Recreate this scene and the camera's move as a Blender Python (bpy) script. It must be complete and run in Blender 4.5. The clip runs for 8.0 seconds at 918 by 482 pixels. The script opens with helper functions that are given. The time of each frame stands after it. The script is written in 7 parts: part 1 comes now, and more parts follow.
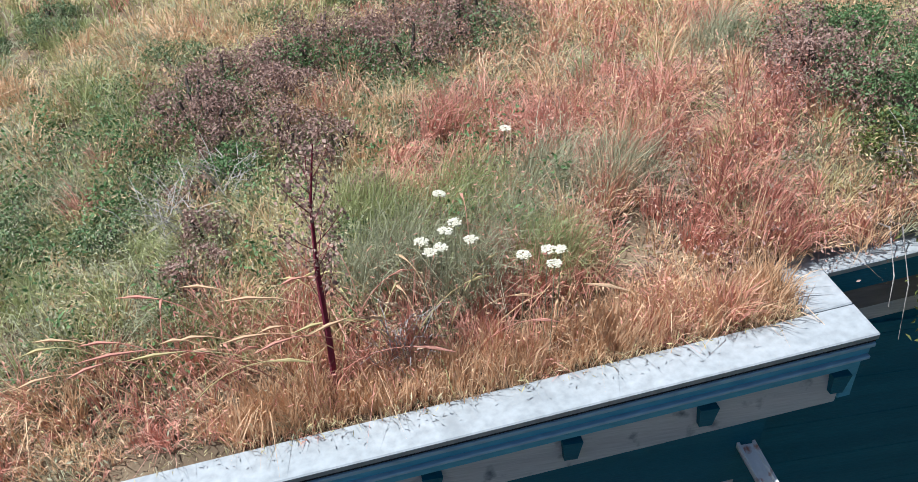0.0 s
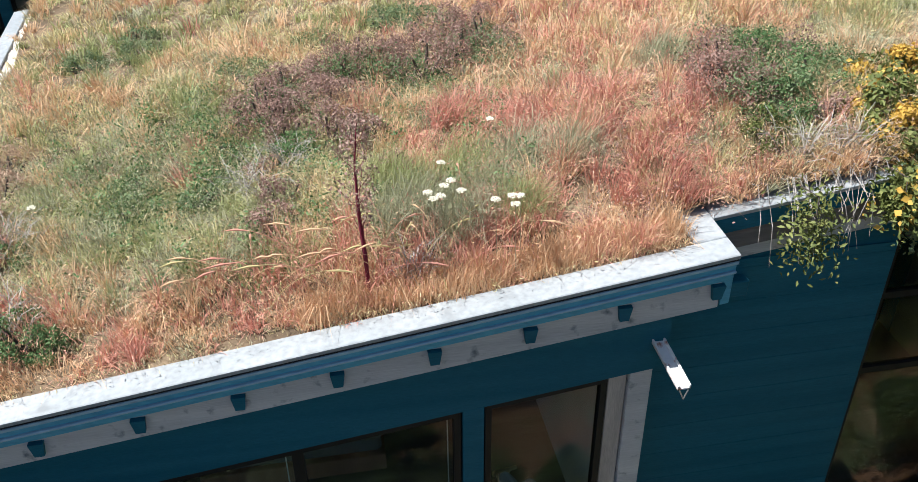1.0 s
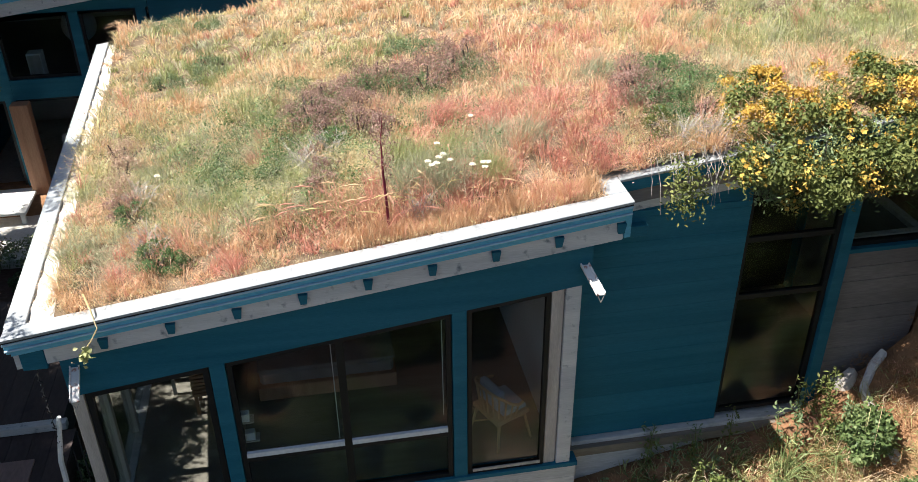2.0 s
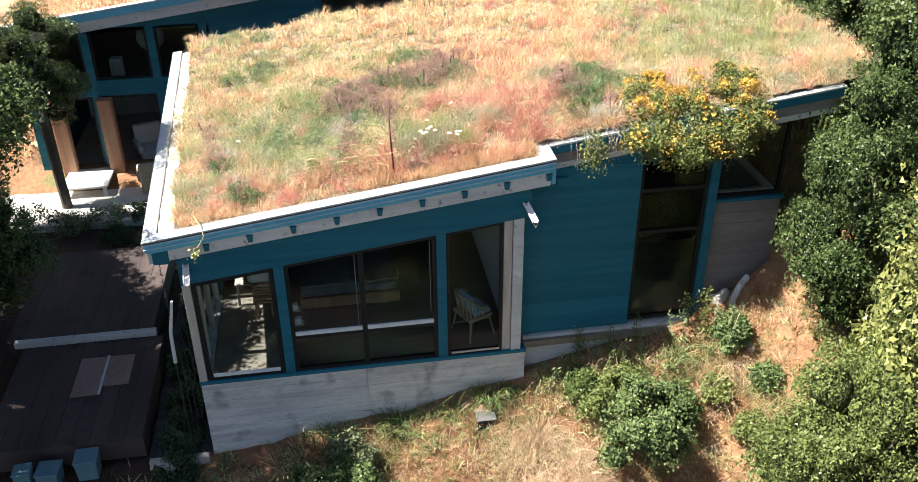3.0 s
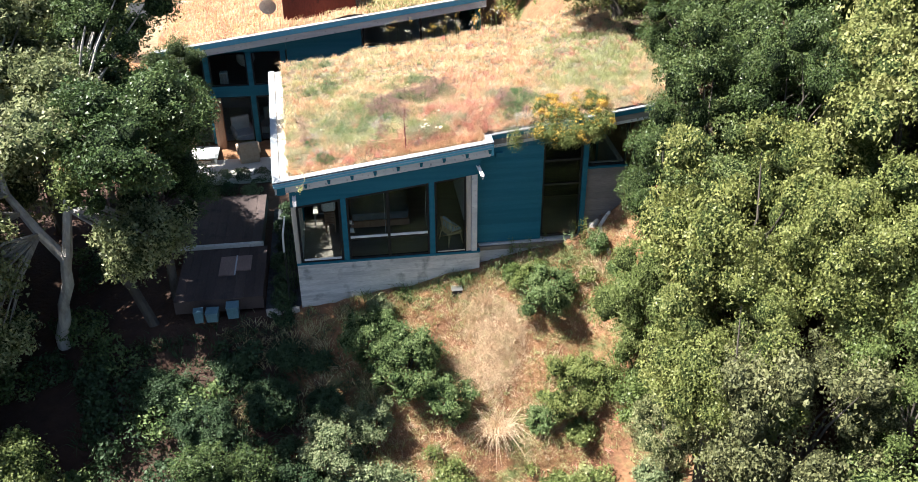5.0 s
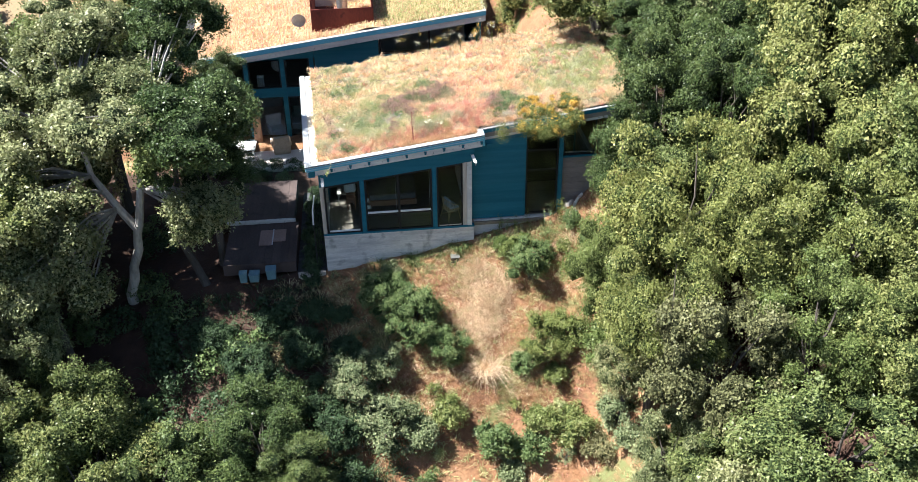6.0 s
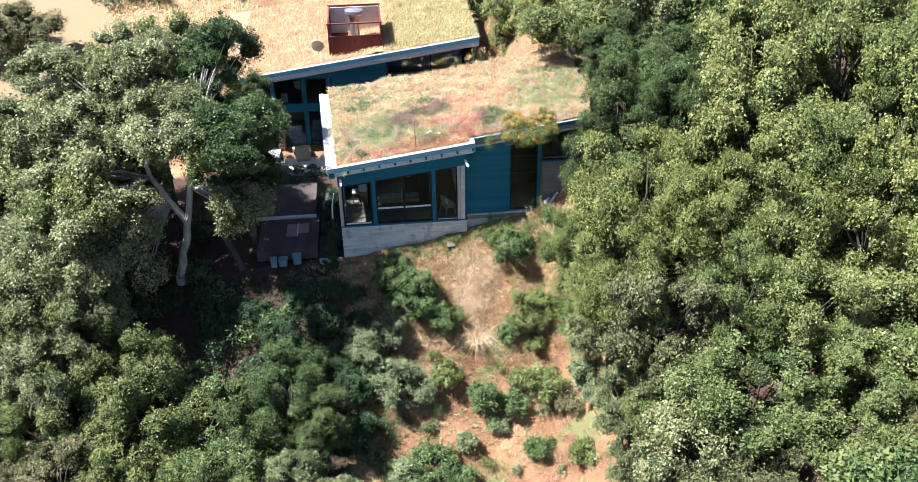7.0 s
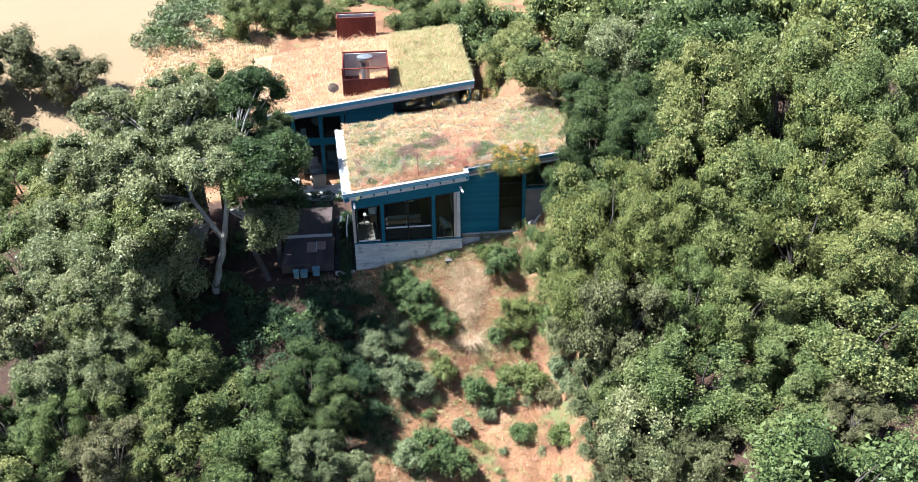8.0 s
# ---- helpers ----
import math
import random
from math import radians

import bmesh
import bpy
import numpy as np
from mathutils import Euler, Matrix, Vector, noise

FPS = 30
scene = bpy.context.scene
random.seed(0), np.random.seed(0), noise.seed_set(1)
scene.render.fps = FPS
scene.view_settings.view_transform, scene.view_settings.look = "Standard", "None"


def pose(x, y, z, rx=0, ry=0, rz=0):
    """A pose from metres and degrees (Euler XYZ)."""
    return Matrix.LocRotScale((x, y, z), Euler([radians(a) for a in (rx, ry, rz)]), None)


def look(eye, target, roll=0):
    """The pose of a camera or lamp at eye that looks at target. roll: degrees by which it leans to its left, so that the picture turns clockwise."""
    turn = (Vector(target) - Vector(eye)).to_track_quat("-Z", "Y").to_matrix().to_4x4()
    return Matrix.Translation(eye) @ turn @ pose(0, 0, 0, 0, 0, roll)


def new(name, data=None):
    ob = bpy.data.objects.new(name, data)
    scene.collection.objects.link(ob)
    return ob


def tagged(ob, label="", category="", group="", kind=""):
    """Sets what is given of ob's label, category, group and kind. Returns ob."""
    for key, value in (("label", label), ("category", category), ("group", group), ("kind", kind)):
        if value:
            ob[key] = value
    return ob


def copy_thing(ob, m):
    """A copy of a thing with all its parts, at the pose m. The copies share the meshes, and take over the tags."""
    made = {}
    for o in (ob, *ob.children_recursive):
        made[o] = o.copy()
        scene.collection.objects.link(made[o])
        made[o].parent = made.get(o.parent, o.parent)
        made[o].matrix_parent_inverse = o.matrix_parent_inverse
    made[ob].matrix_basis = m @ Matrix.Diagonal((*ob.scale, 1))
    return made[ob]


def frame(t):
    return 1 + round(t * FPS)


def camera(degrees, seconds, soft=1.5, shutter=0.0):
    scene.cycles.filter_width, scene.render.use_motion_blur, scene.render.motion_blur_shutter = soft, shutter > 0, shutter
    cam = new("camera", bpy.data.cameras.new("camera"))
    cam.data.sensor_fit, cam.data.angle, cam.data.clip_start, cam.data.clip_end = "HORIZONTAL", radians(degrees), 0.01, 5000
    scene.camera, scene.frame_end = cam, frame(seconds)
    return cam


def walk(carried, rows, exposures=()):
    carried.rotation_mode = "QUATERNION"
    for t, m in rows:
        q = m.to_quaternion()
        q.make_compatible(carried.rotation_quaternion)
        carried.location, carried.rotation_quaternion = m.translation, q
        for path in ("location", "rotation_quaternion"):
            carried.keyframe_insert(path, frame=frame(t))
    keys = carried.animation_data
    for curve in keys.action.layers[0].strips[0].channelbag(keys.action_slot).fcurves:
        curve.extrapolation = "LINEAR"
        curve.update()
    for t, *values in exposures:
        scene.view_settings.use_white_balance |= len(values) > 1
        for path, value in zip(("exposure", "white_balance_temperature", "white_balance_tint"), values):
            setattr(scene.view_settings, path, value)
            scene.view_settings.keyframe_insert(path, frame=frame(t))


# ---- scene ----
cam = camera(54.0, 8.0, soft=0.5)
PATH = [
    (0, (-0.611, -2.683, 5.881), (-0.278, -1.063, 4.757), 0.3),
    (0.5, (-0.719, -3.484, 6.059), (-0.396, -1.821, 4.996), 0.1),
    (1, (-0.777, -4.402, 6.559), (-0.491, -2.753, 5.464), -0.6),
    (1.5, (-1.08, -5.695, 6.905), (-0.757, -4.021, 5.858), 0.0),
    (1.7, (-1.089, -6.252, 7.056), (-0.785, -4.566, 6.024), -0.5),
    (2.8, (-1.416, -10.397, 8.756), (-1.145, -8.711, 7.714), -0.5),
    (3, (-1.42, -11.373, 8.889), (-1.156, -9.669, 7.875), -0.5),
    (3.5, (-1.699, -13.627, 9.887), (-1.429, -11.931, 8.861), -0.2),
    (4, (-1.894, -15.972, 10.788), (-1.629, -14.273, 9.767), -0.0),
    (4.5, (-2.019, -18.647, 11.975), (-1.771, -16.949, 10.948), -0.1),
    (5.8, (-1.866, -25.64, 15.287), (-1.684, -23.943, 14.244), -0.6),
    (6, (-1.919, -26.574, 15.508), (-1.74, -24.871, 14.475), -0.7),
    (6.5, (-2.115, -29.32, 16.657), (-1.937, -27.611, 15.632), -0.7),
    (7, (-2.104, -32.136, 17.808), (-1.935, -30.417, 16.8), -0.9),
    (7.5, (-2.121, -34.961, 18.928), (-1.958, -33.225, 17.948), -0.9),
    (8, (-2.35, -37.767, 20.235), (-2.183, -36.015, 19.287), -0.8),
]
EXPOSURES = [(0.0, 0.70, 5500, 8), (1.0, 0.98, 5850, 9), (1.5, 1.14, 6100, 11), (3.0, 1.74, 6300, 11), (4.5, 1.82, 6150, 11), (6.0, 1.84, 5950, 11), (8.0, 1.80, 5500, 11)]
walk(cam, [(t, look(eye, target, roll)) for t, eye, target, roll in PATH], EXPOSURES)

# ---------------------------------------------------------------- world, sun, exposure
SUN = Vector((-0.53, 0.015, 0.845)).normalized()
world = bpy.data.worlds.new("sky")
scene.world = world
world.use_nodes = True
wn = world.node_tree.nodes
sky = wn.new("ShaderNodeTexSky")
sky.sky_type = "NISHITA"
sky.sun_disc = False
sky.sun_elevation = math.asin(SUN.z)
sky.sun_rotation = math.atan2(SUN.x, SUN.y)
world.node_tree.links.new(sky.outputs[0], wn["Background"].inputs[0])
wn["Background"].inputs[1].default_value = 0.042
sun_data = bpy.data.lights.new("sun", "SUN")
sun_data.energy, sun_data.angle, sun_data.color = 5.0, radians(0.53), (1.0, 0.94, 0.84)
sun = new("sun", sun_data)
sun.matrix_world = look((-20, 5, 40), Vector((-20, 5, 40)) - SUN)


# ---------------------------------------------------------------- materials
def ramp_between(nt, fac, colours):
    r = nt.nodes.new("ShaderNodeValToRGB")
    while len(r.color_ramp.elements) < len(colours):
        r.color_ramp.elements.new(0.5)
    for i, c in enumerate(colours):
        r.color_ramp.elements[i].position = i / (len(colours) - 1)
        r.color_ramp.elements[i].color = (*c, 1)
    nt.links.new(fac, r.inputs[0])
    return r.outputs[0]


def noise_node(nt, scale, detail=6.0, stretch=(1, 1, 1)):
    co = nt.nodes.new("ShaderNodeTexCoord")
    mp = nt.nodes.new("ShaderNodeMapping")
    mp.inputs["Scale"].default_value = stretch
    n = nt.nodes.new("ShaderNodeTexNoise")
    n.inputs["Scale"].default_value = scale
    n.inputs["Detail"].default_value = detail
    nt.links.new(co.outputs["Object"], mp.inputs[0])
    nt.links.new(mp.outputs[0], n.inputs["Vector"])
    return n.outputs["Fac"]


def contrast(nt, fac, lo, hi):
    m = nt.nodes.new("ShaderNodeMapRange")
    m.inputs["From Min"].default_value, m.inputs["From Max"].default_value = lo, hi
    nt.links.new(fac, m.inputs[0])
    return m.outputs[0]


def surface(name, colours, scale=3.0, fine=40.0, rough=0.7, metal=0.0, bump=0.3, stretch=(1, 1, 1), stain=None, per_object=0.0):
    """Two scales of noise: broad colour change, fine grain with relief; optional stains with a colour of their own."""
    m = bpy.data.materials.new(name)
    m.use_nodes = True
    nt = m.node_tree
    p = nt.nodes["Principled BSDF"]
    broad = contrast(nt, noise_node(nt, scale, 5, stretch), 0.3, 0.7)
    grain = noise_node(nt, fine, 4, stretch)
    colour = ramp_between(nt, broad, colours)
    mix = nt.nodes.new("ShaderNodeMix")
    mix.data_type, mix.blend_type = "RGBA", "OVERLAY"
    mix.inputs[0].default_value = 0.35
    nt.links.new(colour, mix.inputs[6])
    nt.links.new(grain, mix.inputs[7])
    out = mix.outputs[2]
    if stain:
        m2 = nt.nodes.new("ShaderNodeMix")
        m2.data_type = "RGBA"
        nt.links.new(contrast(nt, noise_node(nt, stain[1], 8), stain[2], stain[2] + 0.14), m2.inputs[0])
        nt.links.new(out, m2.inputs[6])
        m2.inputs[7].default_value = (*stain[0], 1)
        out = m2.outputs[2]
    if per_object:
        info = nt.nodes.new("ShaderNodeObjectInfo")
        hsv = nt.nodes.new("ShaderNodeHueSaturation")
        mr = nt.nodes.new("ShaderNodeMapRange")
        mr.inputs["To Min"].default_value, mr.inputs["To Max"].default_value = 1 - per_object, 1 + per_object
        nt.links.new(info.outputs["Random"], mr.inputs[0])
        nt.links.new(mr.outputs[0], hsv.inputs["Value"])
        nt.links.new(out, hsv.inputs["Color"])
        out = hsv.outputs[0]
    nt.links.new(out, p.inputs["Base Color"])
    p.inputs["Roughness"].default_value, p.inputs["Metallic"].default_value = rough, metal
    p.inputs["Specular IOR Level"].default_value = 0.3
    if bump:
        b = nt.nodes.new("ShaderNodeBump")
        b.inputs["Strength"].default_value, b.inputs["Distance"].default_value = bump, 0.01
        nt.links.new(grain, b.inputs["Height"])
        nt.links.new(b.outputs[0], p.inputs["Normal"])
    return m


CORE = {}


def shaded_core(leaf_material, colours):
    """A closed lump standing in for the leaves and twigs behind the outer leaves: the shade between them painted as
    dark fine mottling, with strong relief.
    """
    m = bpy.data.materials.new("shaded_inner_" + leaf_material.name)
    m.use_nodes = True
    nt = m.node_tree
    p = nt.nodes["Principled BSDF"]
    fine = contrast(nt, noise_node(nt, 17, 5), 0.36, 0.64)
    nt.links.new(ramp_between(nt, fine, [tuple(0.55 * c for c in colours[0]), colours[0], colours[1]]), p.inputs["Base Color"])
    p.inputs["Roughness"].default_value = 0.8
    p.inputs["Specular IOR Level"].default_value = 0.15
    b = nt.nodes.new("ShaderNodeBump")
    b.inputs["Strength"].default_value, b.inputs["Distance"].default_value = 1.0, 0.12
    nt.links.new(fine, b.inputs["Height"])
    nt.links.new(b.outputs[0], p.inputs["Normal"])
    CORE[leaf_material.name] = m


def foliage(name, colours, patch=0.8, gloss=0.5, through_light=0.22, shift=0.0):
    """Leaves or blades: colour by leaf and by patch, light coming through."""
    m = bpy.data.materials.new(name)
    m.use_nodes = True
    nt = m.node_tree
    p = nt.nodes["Principled BSDF"]
    geo = nt.nodes.new("ShaderNodeNewGeometry")
    add = nt.nodes.new("ShaderNodeMix")
    add.inputs[0].default_value = 0.45
    nt.links.new(geo.outputs["Random Per Island"], add.inputs[2])
    nt.links.new(contrast(nt, noise_node(nt, patch, 3), 0.3, 0.7), add.inputs[3])
    colour = ramp_between(nt, add.outputs[0], colours)
    info = nt.nodes.new("ShaderNodeObjectInfo")
    hue, val = nt.nodes.new("ShaderNodeMapRange"), nt.nodes.new("ShaderNodeMapRange")
    hue.inputs[3].default_value, hue.inputs[4].default_value = 0.5 - shift, 0.5 + shift
    val.inputs[3].default_value, val.inputs[4].default_value = 1 + 7 * shift, 1 - 7 * shift
    hs = nt.nodes.new("ShaderNodeHueSaturation")
    nt.links.new(info.outputs["Random"], hue.inputs[0])
    nt.links.new(info.outputs["Random"], val.inputs[0])
    nt.links.new(hue.outputs[0], hs.inputs["Hue"])
    nt.links.new(val.outputs[0], hs.inputs["Value"])
    nt.links.new(colour, hs.inputs["Color"])
    colour = hs.outputs[0]
    nt.links.new(colour, p.inputs["Base Color"])
    p.inputs["Roughness"].default_value = gloss
    p.inputs["Specular IOR Level"].default_value = 0.25
    tr = nt.nodes.new("ShaderNodeBsdfTranslucent")
    nt.links.new(colour, tr.inputs[0])
    mx = nt.nodes.new("ShaderNodeMixShader")
    mx.inputs[0].default_value = through_light
    nt.links.new(p.outputs[0], mx.inputs[1])
    nt.links.new(tr.outputs[0], mx.inputs[2])
    nt.links.new(mx.outputs[0], nt.nodes["Material Output"].inputs[0])
    shaded_core(m, colours)
    return m


def glass_material():
    m = bpy.data.materials.new("window_glass")
    m.use_nodes = True
    nt = m.node_tree
    nt.nodes.remove(nt.nodes["Principled BSDF"])
    gl = nt.nodes.new("ShaderNodeBsdfGlossy")
    gl.inputs["Roughness"].default_value = 0.0
    tp = nt.nodes.new("ShaderNodeBsdfTransparent")
    tp.inputs[0].default_value = (0.80, 0.85, 0.85, 1)
    lw = nt.nodes.new("ShaderNodeLayerWeight")
    pw = nt.nodes.new("ShaderNodeMath")
    pw.operation = "POWER"
    pw.inputs[1].default_value = 4.0
    nt.links.new(lw.outputs["Facing"], pw.inputs[0])
    fr = nt.nodes.new("ShaderNodeMapRange")
    fr.inputs["To Min"].default_value, fr.inputs["To Max"].default_value = 0.022, 0.9
    nt.links.new(pw.outputs[0], fr.inputs[0])
    mx = nt.nodes.new("ShaderNodeMixShader")
    nt.links.new(fr.outputs[0], mx.inputs[0])
    nt.links.new(tp.outputs[0], mx.inputs[1])
    nt.links.new(gl.outputs[0], mx.inputs[2])
    nt.links.new(mx.outputs[0], nt.nodes["Material Output"].inputs[0])
    return m


BLUE = surface("blue_stained_boards", [(0.014, 0.110, 0.165), (0.027, 0.150, 0.215)], 1.5, 60, 0.6, bump=0.25, stretch=(0.2, 1, 4), per_object=0.08)
BLUE_TRIM = surface("blue_painted_trim", [(0.105, 0.38, 0.52), (0.155, 0.445, 0.60)], 2.5, 50, 0.55, bump=0.15, stretch=(0.3, 1, 1), stain=((0.07, 0.19, 0.26), 6, 0.70))
FLASHING = surface("pale_blue_flashing", [(0.30, 0.46, 0.55), (0.40, 0.55, 0.63)], 2.5, 40, 0.45, bump=0.1, stretch=(0.3, 1, 1), stain=((0.16, 0.28, 0.35), 7, 0.66))
GREY_BOARD = surface("weathered_grey_boards", [(0.46, 0.465, 0.47), (0.64, 0.63, 0.61)], 1.2, 30, 0.8, bump=0.3, stretch=(0.25, 1, 5), stain=((0.16, 0.18, 0.20), 9, 0.6))
CAP = surface("galvanised_cap", [(0.31, 0.335, 0.35), (0.40, 0.42, 0.435)], 1.6, 25, 0.45, metal=0.2, bump=0.12, stain=((0.27, 0.285, 0.295), 5, 0.62))
BLUE.node_tree.nodes["Principled BSDF"].inputs["Specular IOR Level"].default_value = 0.12
DARK = surface("black_edging", [(0.015, 0.017, 0.02), (0.04, 0.04, 0.04)], 8, 60, 0.8)
FRAME_DARK = surface("dark_bronze_frame", [(0.006, 0.007, 0.008), (0.011, 0.012, 0.013)], 4, 40, 0.6, bump=0.05)
PALE_WOOD = surface("grey_fir_trim", [(0.40, 0.35, 0.30), (0.55, 0.50, 0.44)], 3, 40, 0.7, stretch=(4, 4, 0.3))
ALU = surface("pale_window_sill", [(0.55, 0.58, 0.60), (0.7, 0.72, 0.73)], 3, 30, 0.5, bump=0.05)
CONCRETE = surface("board_formed_concrete", [(0.34, 0.345, 0.35), (0.56, 0.55, 0.53), (0.42, 0.42, 0.415)], 1.6, 22, 0.9, bump=0.5, stretch=(0.35, 1, 3), stain=((0.24, 0.24, 0.235), 2.2, 0.56), per_object=0.14)
CONCRETE_WARM = surface("tan_concrete", [(0.19, 0.17, 0.165), (0.25, 0.225, 0.215)], 1.0, 18, 0.9, bump=0.4, stretch=(0.35, 1, 3), stain=((0.18, 0.165, 0.15), 2.5, 0.6), per_object=0.08)
PALE_CONCRETE = surface("pale_concrete", [(0.55, 0.52, 0.48), (0.66, 0.62, 0.57)], 2, 30, 0.85, stain=((0.4, 0.37, 0.33), 4, 0.6))
ENTRY = surface("tan_entry_floor", [(0.17, 0.14, 0.115), (0.23, 0.195, 0.16)], 2, 25, 0.7, stain=((0.3, 0.26, 0.22), 4, 0.6))
SOIL = surface("roof_soil", [(0.07, 0.050, 0.032), (0.15, 0.108, 0.068), (0.26, 0.195, 0.125)], 2.5, 25, 0.95, bump=0.8)
THATCH = surface("matted_straw_thatch", [(0.20, 0.125, 0.075), (0.32, 0.21, 0.125), (0.42, 0.29, 0.18)], 1.4, 30, 0.95, bump=0.8)
GRAVEL = surface("pale_gravel", [(0.42, 0.38, 0.33), (0.60, 0.55, 0.48)], 6, 55, 0.9, bump=1.0)
DARK_GRAVEL = surface("dark_gravel", [(0.03, 0.035, 0.04), (0.08, 0.085, 0.09)], 7, 45, 0.9, bump=1.0)
RUST = surface("rusted_steel", [(0.11, 0.022, 0.016), (0.19, 0.045, 0.03)], 1.2, 25, 0.75, bump=0.3, stretch=(1, 1, 0.4), stain=((0.06, 0.018, 0.014), 3, 0.6))
DECK_WOOD = surface("dark_red_deck", [(0.044, 0.033, 0.031), (0.092, 0.068, 0.062)], 1.0, 30, 0.8, bump=0.3, stretch=(1, 0.3, 1), stain=((0.04, 0.032, 0.032), 3, 0.58), per_object=0.15)
FLOOR_WOOD = surface("oak_floor", [(0.17, 0.14, 0.11), (0.25, 0.21, 0.165)], 2, 30, 0.45, stretch=(0.3, 3, 1))
PLASTER = surface("white_plaster", [(0.70, 0.70, 0.68), (0.80, 0.79, 0.77)], 1.5, 40, 0.9, bump=0.1)
# Near-black room walls: the dimness behind the windows is put into the colour.
UNLIT_WALL = surface("unlit_room_wall", [(0.012, 0.011, 0.010), (0.028, 0.024, 0.020)], 2, 30, 0.8, stretch=(0.5, 0.5, 3))
BARK_DARK = surface("dark_oak_bark", [(0.05, 0.042, 0.036), (0.12, 0.105, 0.09)], 2.2, 16, 0.95, bump=1.0, stretch=(1, 1, 0.35))
CEILING = surface("ceiling_boards", [(0.32, 0.24, 0.17), (0.42, 0.32, 0.23)], 2, 30, 0.8, stretch=(0.3, 3, 1))
BROWN_WOOD = surface("red_brown_timber", [(0.28, 0.15, 0.09), (0.40, 0.23, 0.14)], 2, 30, 0.6, stretch=(4, 4, 0.3))
WICKER = surface("honey_wicker", [(0.46, 0.33, 0.18), (0.60, 0.46, 0.28)], 8, 90, 0.7, bump=0.6)
LINEN = surface("white_linen", [(0.70, 0.69, 0.66), (0.80, 0.79, 0.77)], 5, 80, 0.95, bump=0.4)
BLUE_GREY = surface("pale_blue_cloth", [(0.38, 0.46, 0.52), (0.48, 0.56, 0.62)], 5, 80, 0.95, bump=0.4)
THROW = surface("grey_wool", [(0.13, 0.135, 0.135), (0.19, 0.19, 0.185)], 5, 80, 0.95, bump=0.4)
SKY_PLASTIC = surface("pale_blue_plastic", [(0.10, 0.19, 0.23), (0.135, 0.235, 0.275)], 4, 40, 0.45, bump=0.1)
STEEL = surface("dull_steel", [(0.35, 0.36, 0.37), (0.5, 0.5, 0.5)], 5, 40, 0.4, metal=0.8, bump=0.1)
WHITE_PAINT = surface("chipped_white_paint", [(0.72, 0.71, 0.69), (0.8, 0.79, 0.77)], 6, 40, 0.6, stain=((0.42, 0.17, 0.10), 16, 0.52))
ROCK = surface("pale_boulder", [(0.42, 0.38, 0.34), (0.60, 0.55, 0.50)], 2, 20, 0.9, bump=0.8)
BARK = surface("grey_oak_bark", [(0.13, 0.115, 0.10), (0.34, 0.32, 0.29), (0.22, 0.20, 0.18)], 2.2, 16, 0.95, bump=1.0, stretch=(1, 1, 0.35))
PALE_BARK = surface("pale_mottled_bark", [(0.22, 0.20, 0.18), (0.50, 0.47, 0.43), (0.38, 0.35, 0.32)], 2.2, 16, 0.95, bump=1.0, stretch=(1, 1, 0.35))
DEADWOOD = surface("silvery_dead_twigs", [(0.30, 0.27, 0.25), (0.5, 0.46, 0.43)], 3, 30, 0.9)
GLASS = glass_material()

OAK = foliage("oak_leaves", [(0.069, 0.103, 0.029), (0.197, 0.227, 0.074), (0.338, 0.347, 0.140)], 0.5, 0.42, 0.24, 0.022)
OAK_LIGHT = foliage("bright_oak_leaves", [(0.068, 0.098, 0.027), (0.179, 0.211, 0.063), (0.302, 0.321, 0.121)], 0.5, 0.42, 0.24, 0.024)
OAK_DEEP = foliage("deep_green_oak_leaves", [(0.048, 0.078, 0.025), (0.151, 0.185, 0.060), (0.286, 0.305, 0.121)], 0.5, 0.42, 0.24, 0.022)
OAK_GREY = foliage("grey_oak_leaves", [(0.076, 0.103, 0.040), (0.220, 0.242, 0.108), (0.426, 0.423, 0.230)], 0.5, 0.42, 0.24, 0.018)
OAK_BROWN = foliage("dry_oak_leaves", [(0.070, 0.078, 0.031), (0.165, 0.163, 0.072), (0.280, 0.262, 0.135)], 0.5, 0.5, 0.14, 0.018)
BUSH = foliage("coyote_brush_leaves", [(0.040, 0.074, 0.024), (0.115, 0.165, 0.056), (0.245, 0.290, 0.122)], 1.5, 0.5, 0.14)
BUSH_PALE = foliage("pale_sage_leaves", [(0.080, 0.115, 0.052), (0.190, 0.225, 0.108), (0.345, 0.365, 0.205)], 1.5, 0.5, 0.14)
# Undergrowth green darkened so that its colour carries the shade below the decks.
LEAF_SHADED = foliage("shaded_undergrowth_leaves", [(0.026, 0.050, 0.024), (0.056, 0.094, 0.042), (0.100, 0.145, 0.065)], 1.0)
# Glossy oak leaf, darkened so its colour stands for crowns in shade.
OAK_SHADE = foliage("shaded_glossy_oak_leaves", [(0.022, 0.042, 0.013), (0.070, 0.104, 0.032), (0.170, 0.205, 0.076)], 0.5, 0.38, 0.12, 0.016)
G_RED = foliage("red_dry_grass", [(0.42, 0.17, 0.13), (0.64, 0.31, 0.235), (0.80, 0.50, 0.39)], 1.2, 0.8, 0.28)
G_STRAW = foliage("straw_grass", [(0.51, 0.325, 0.188), (0.71, 0.476, 0.29), (0.83, 0.63, 0.427)], 1.2, 0.8, 0.28)
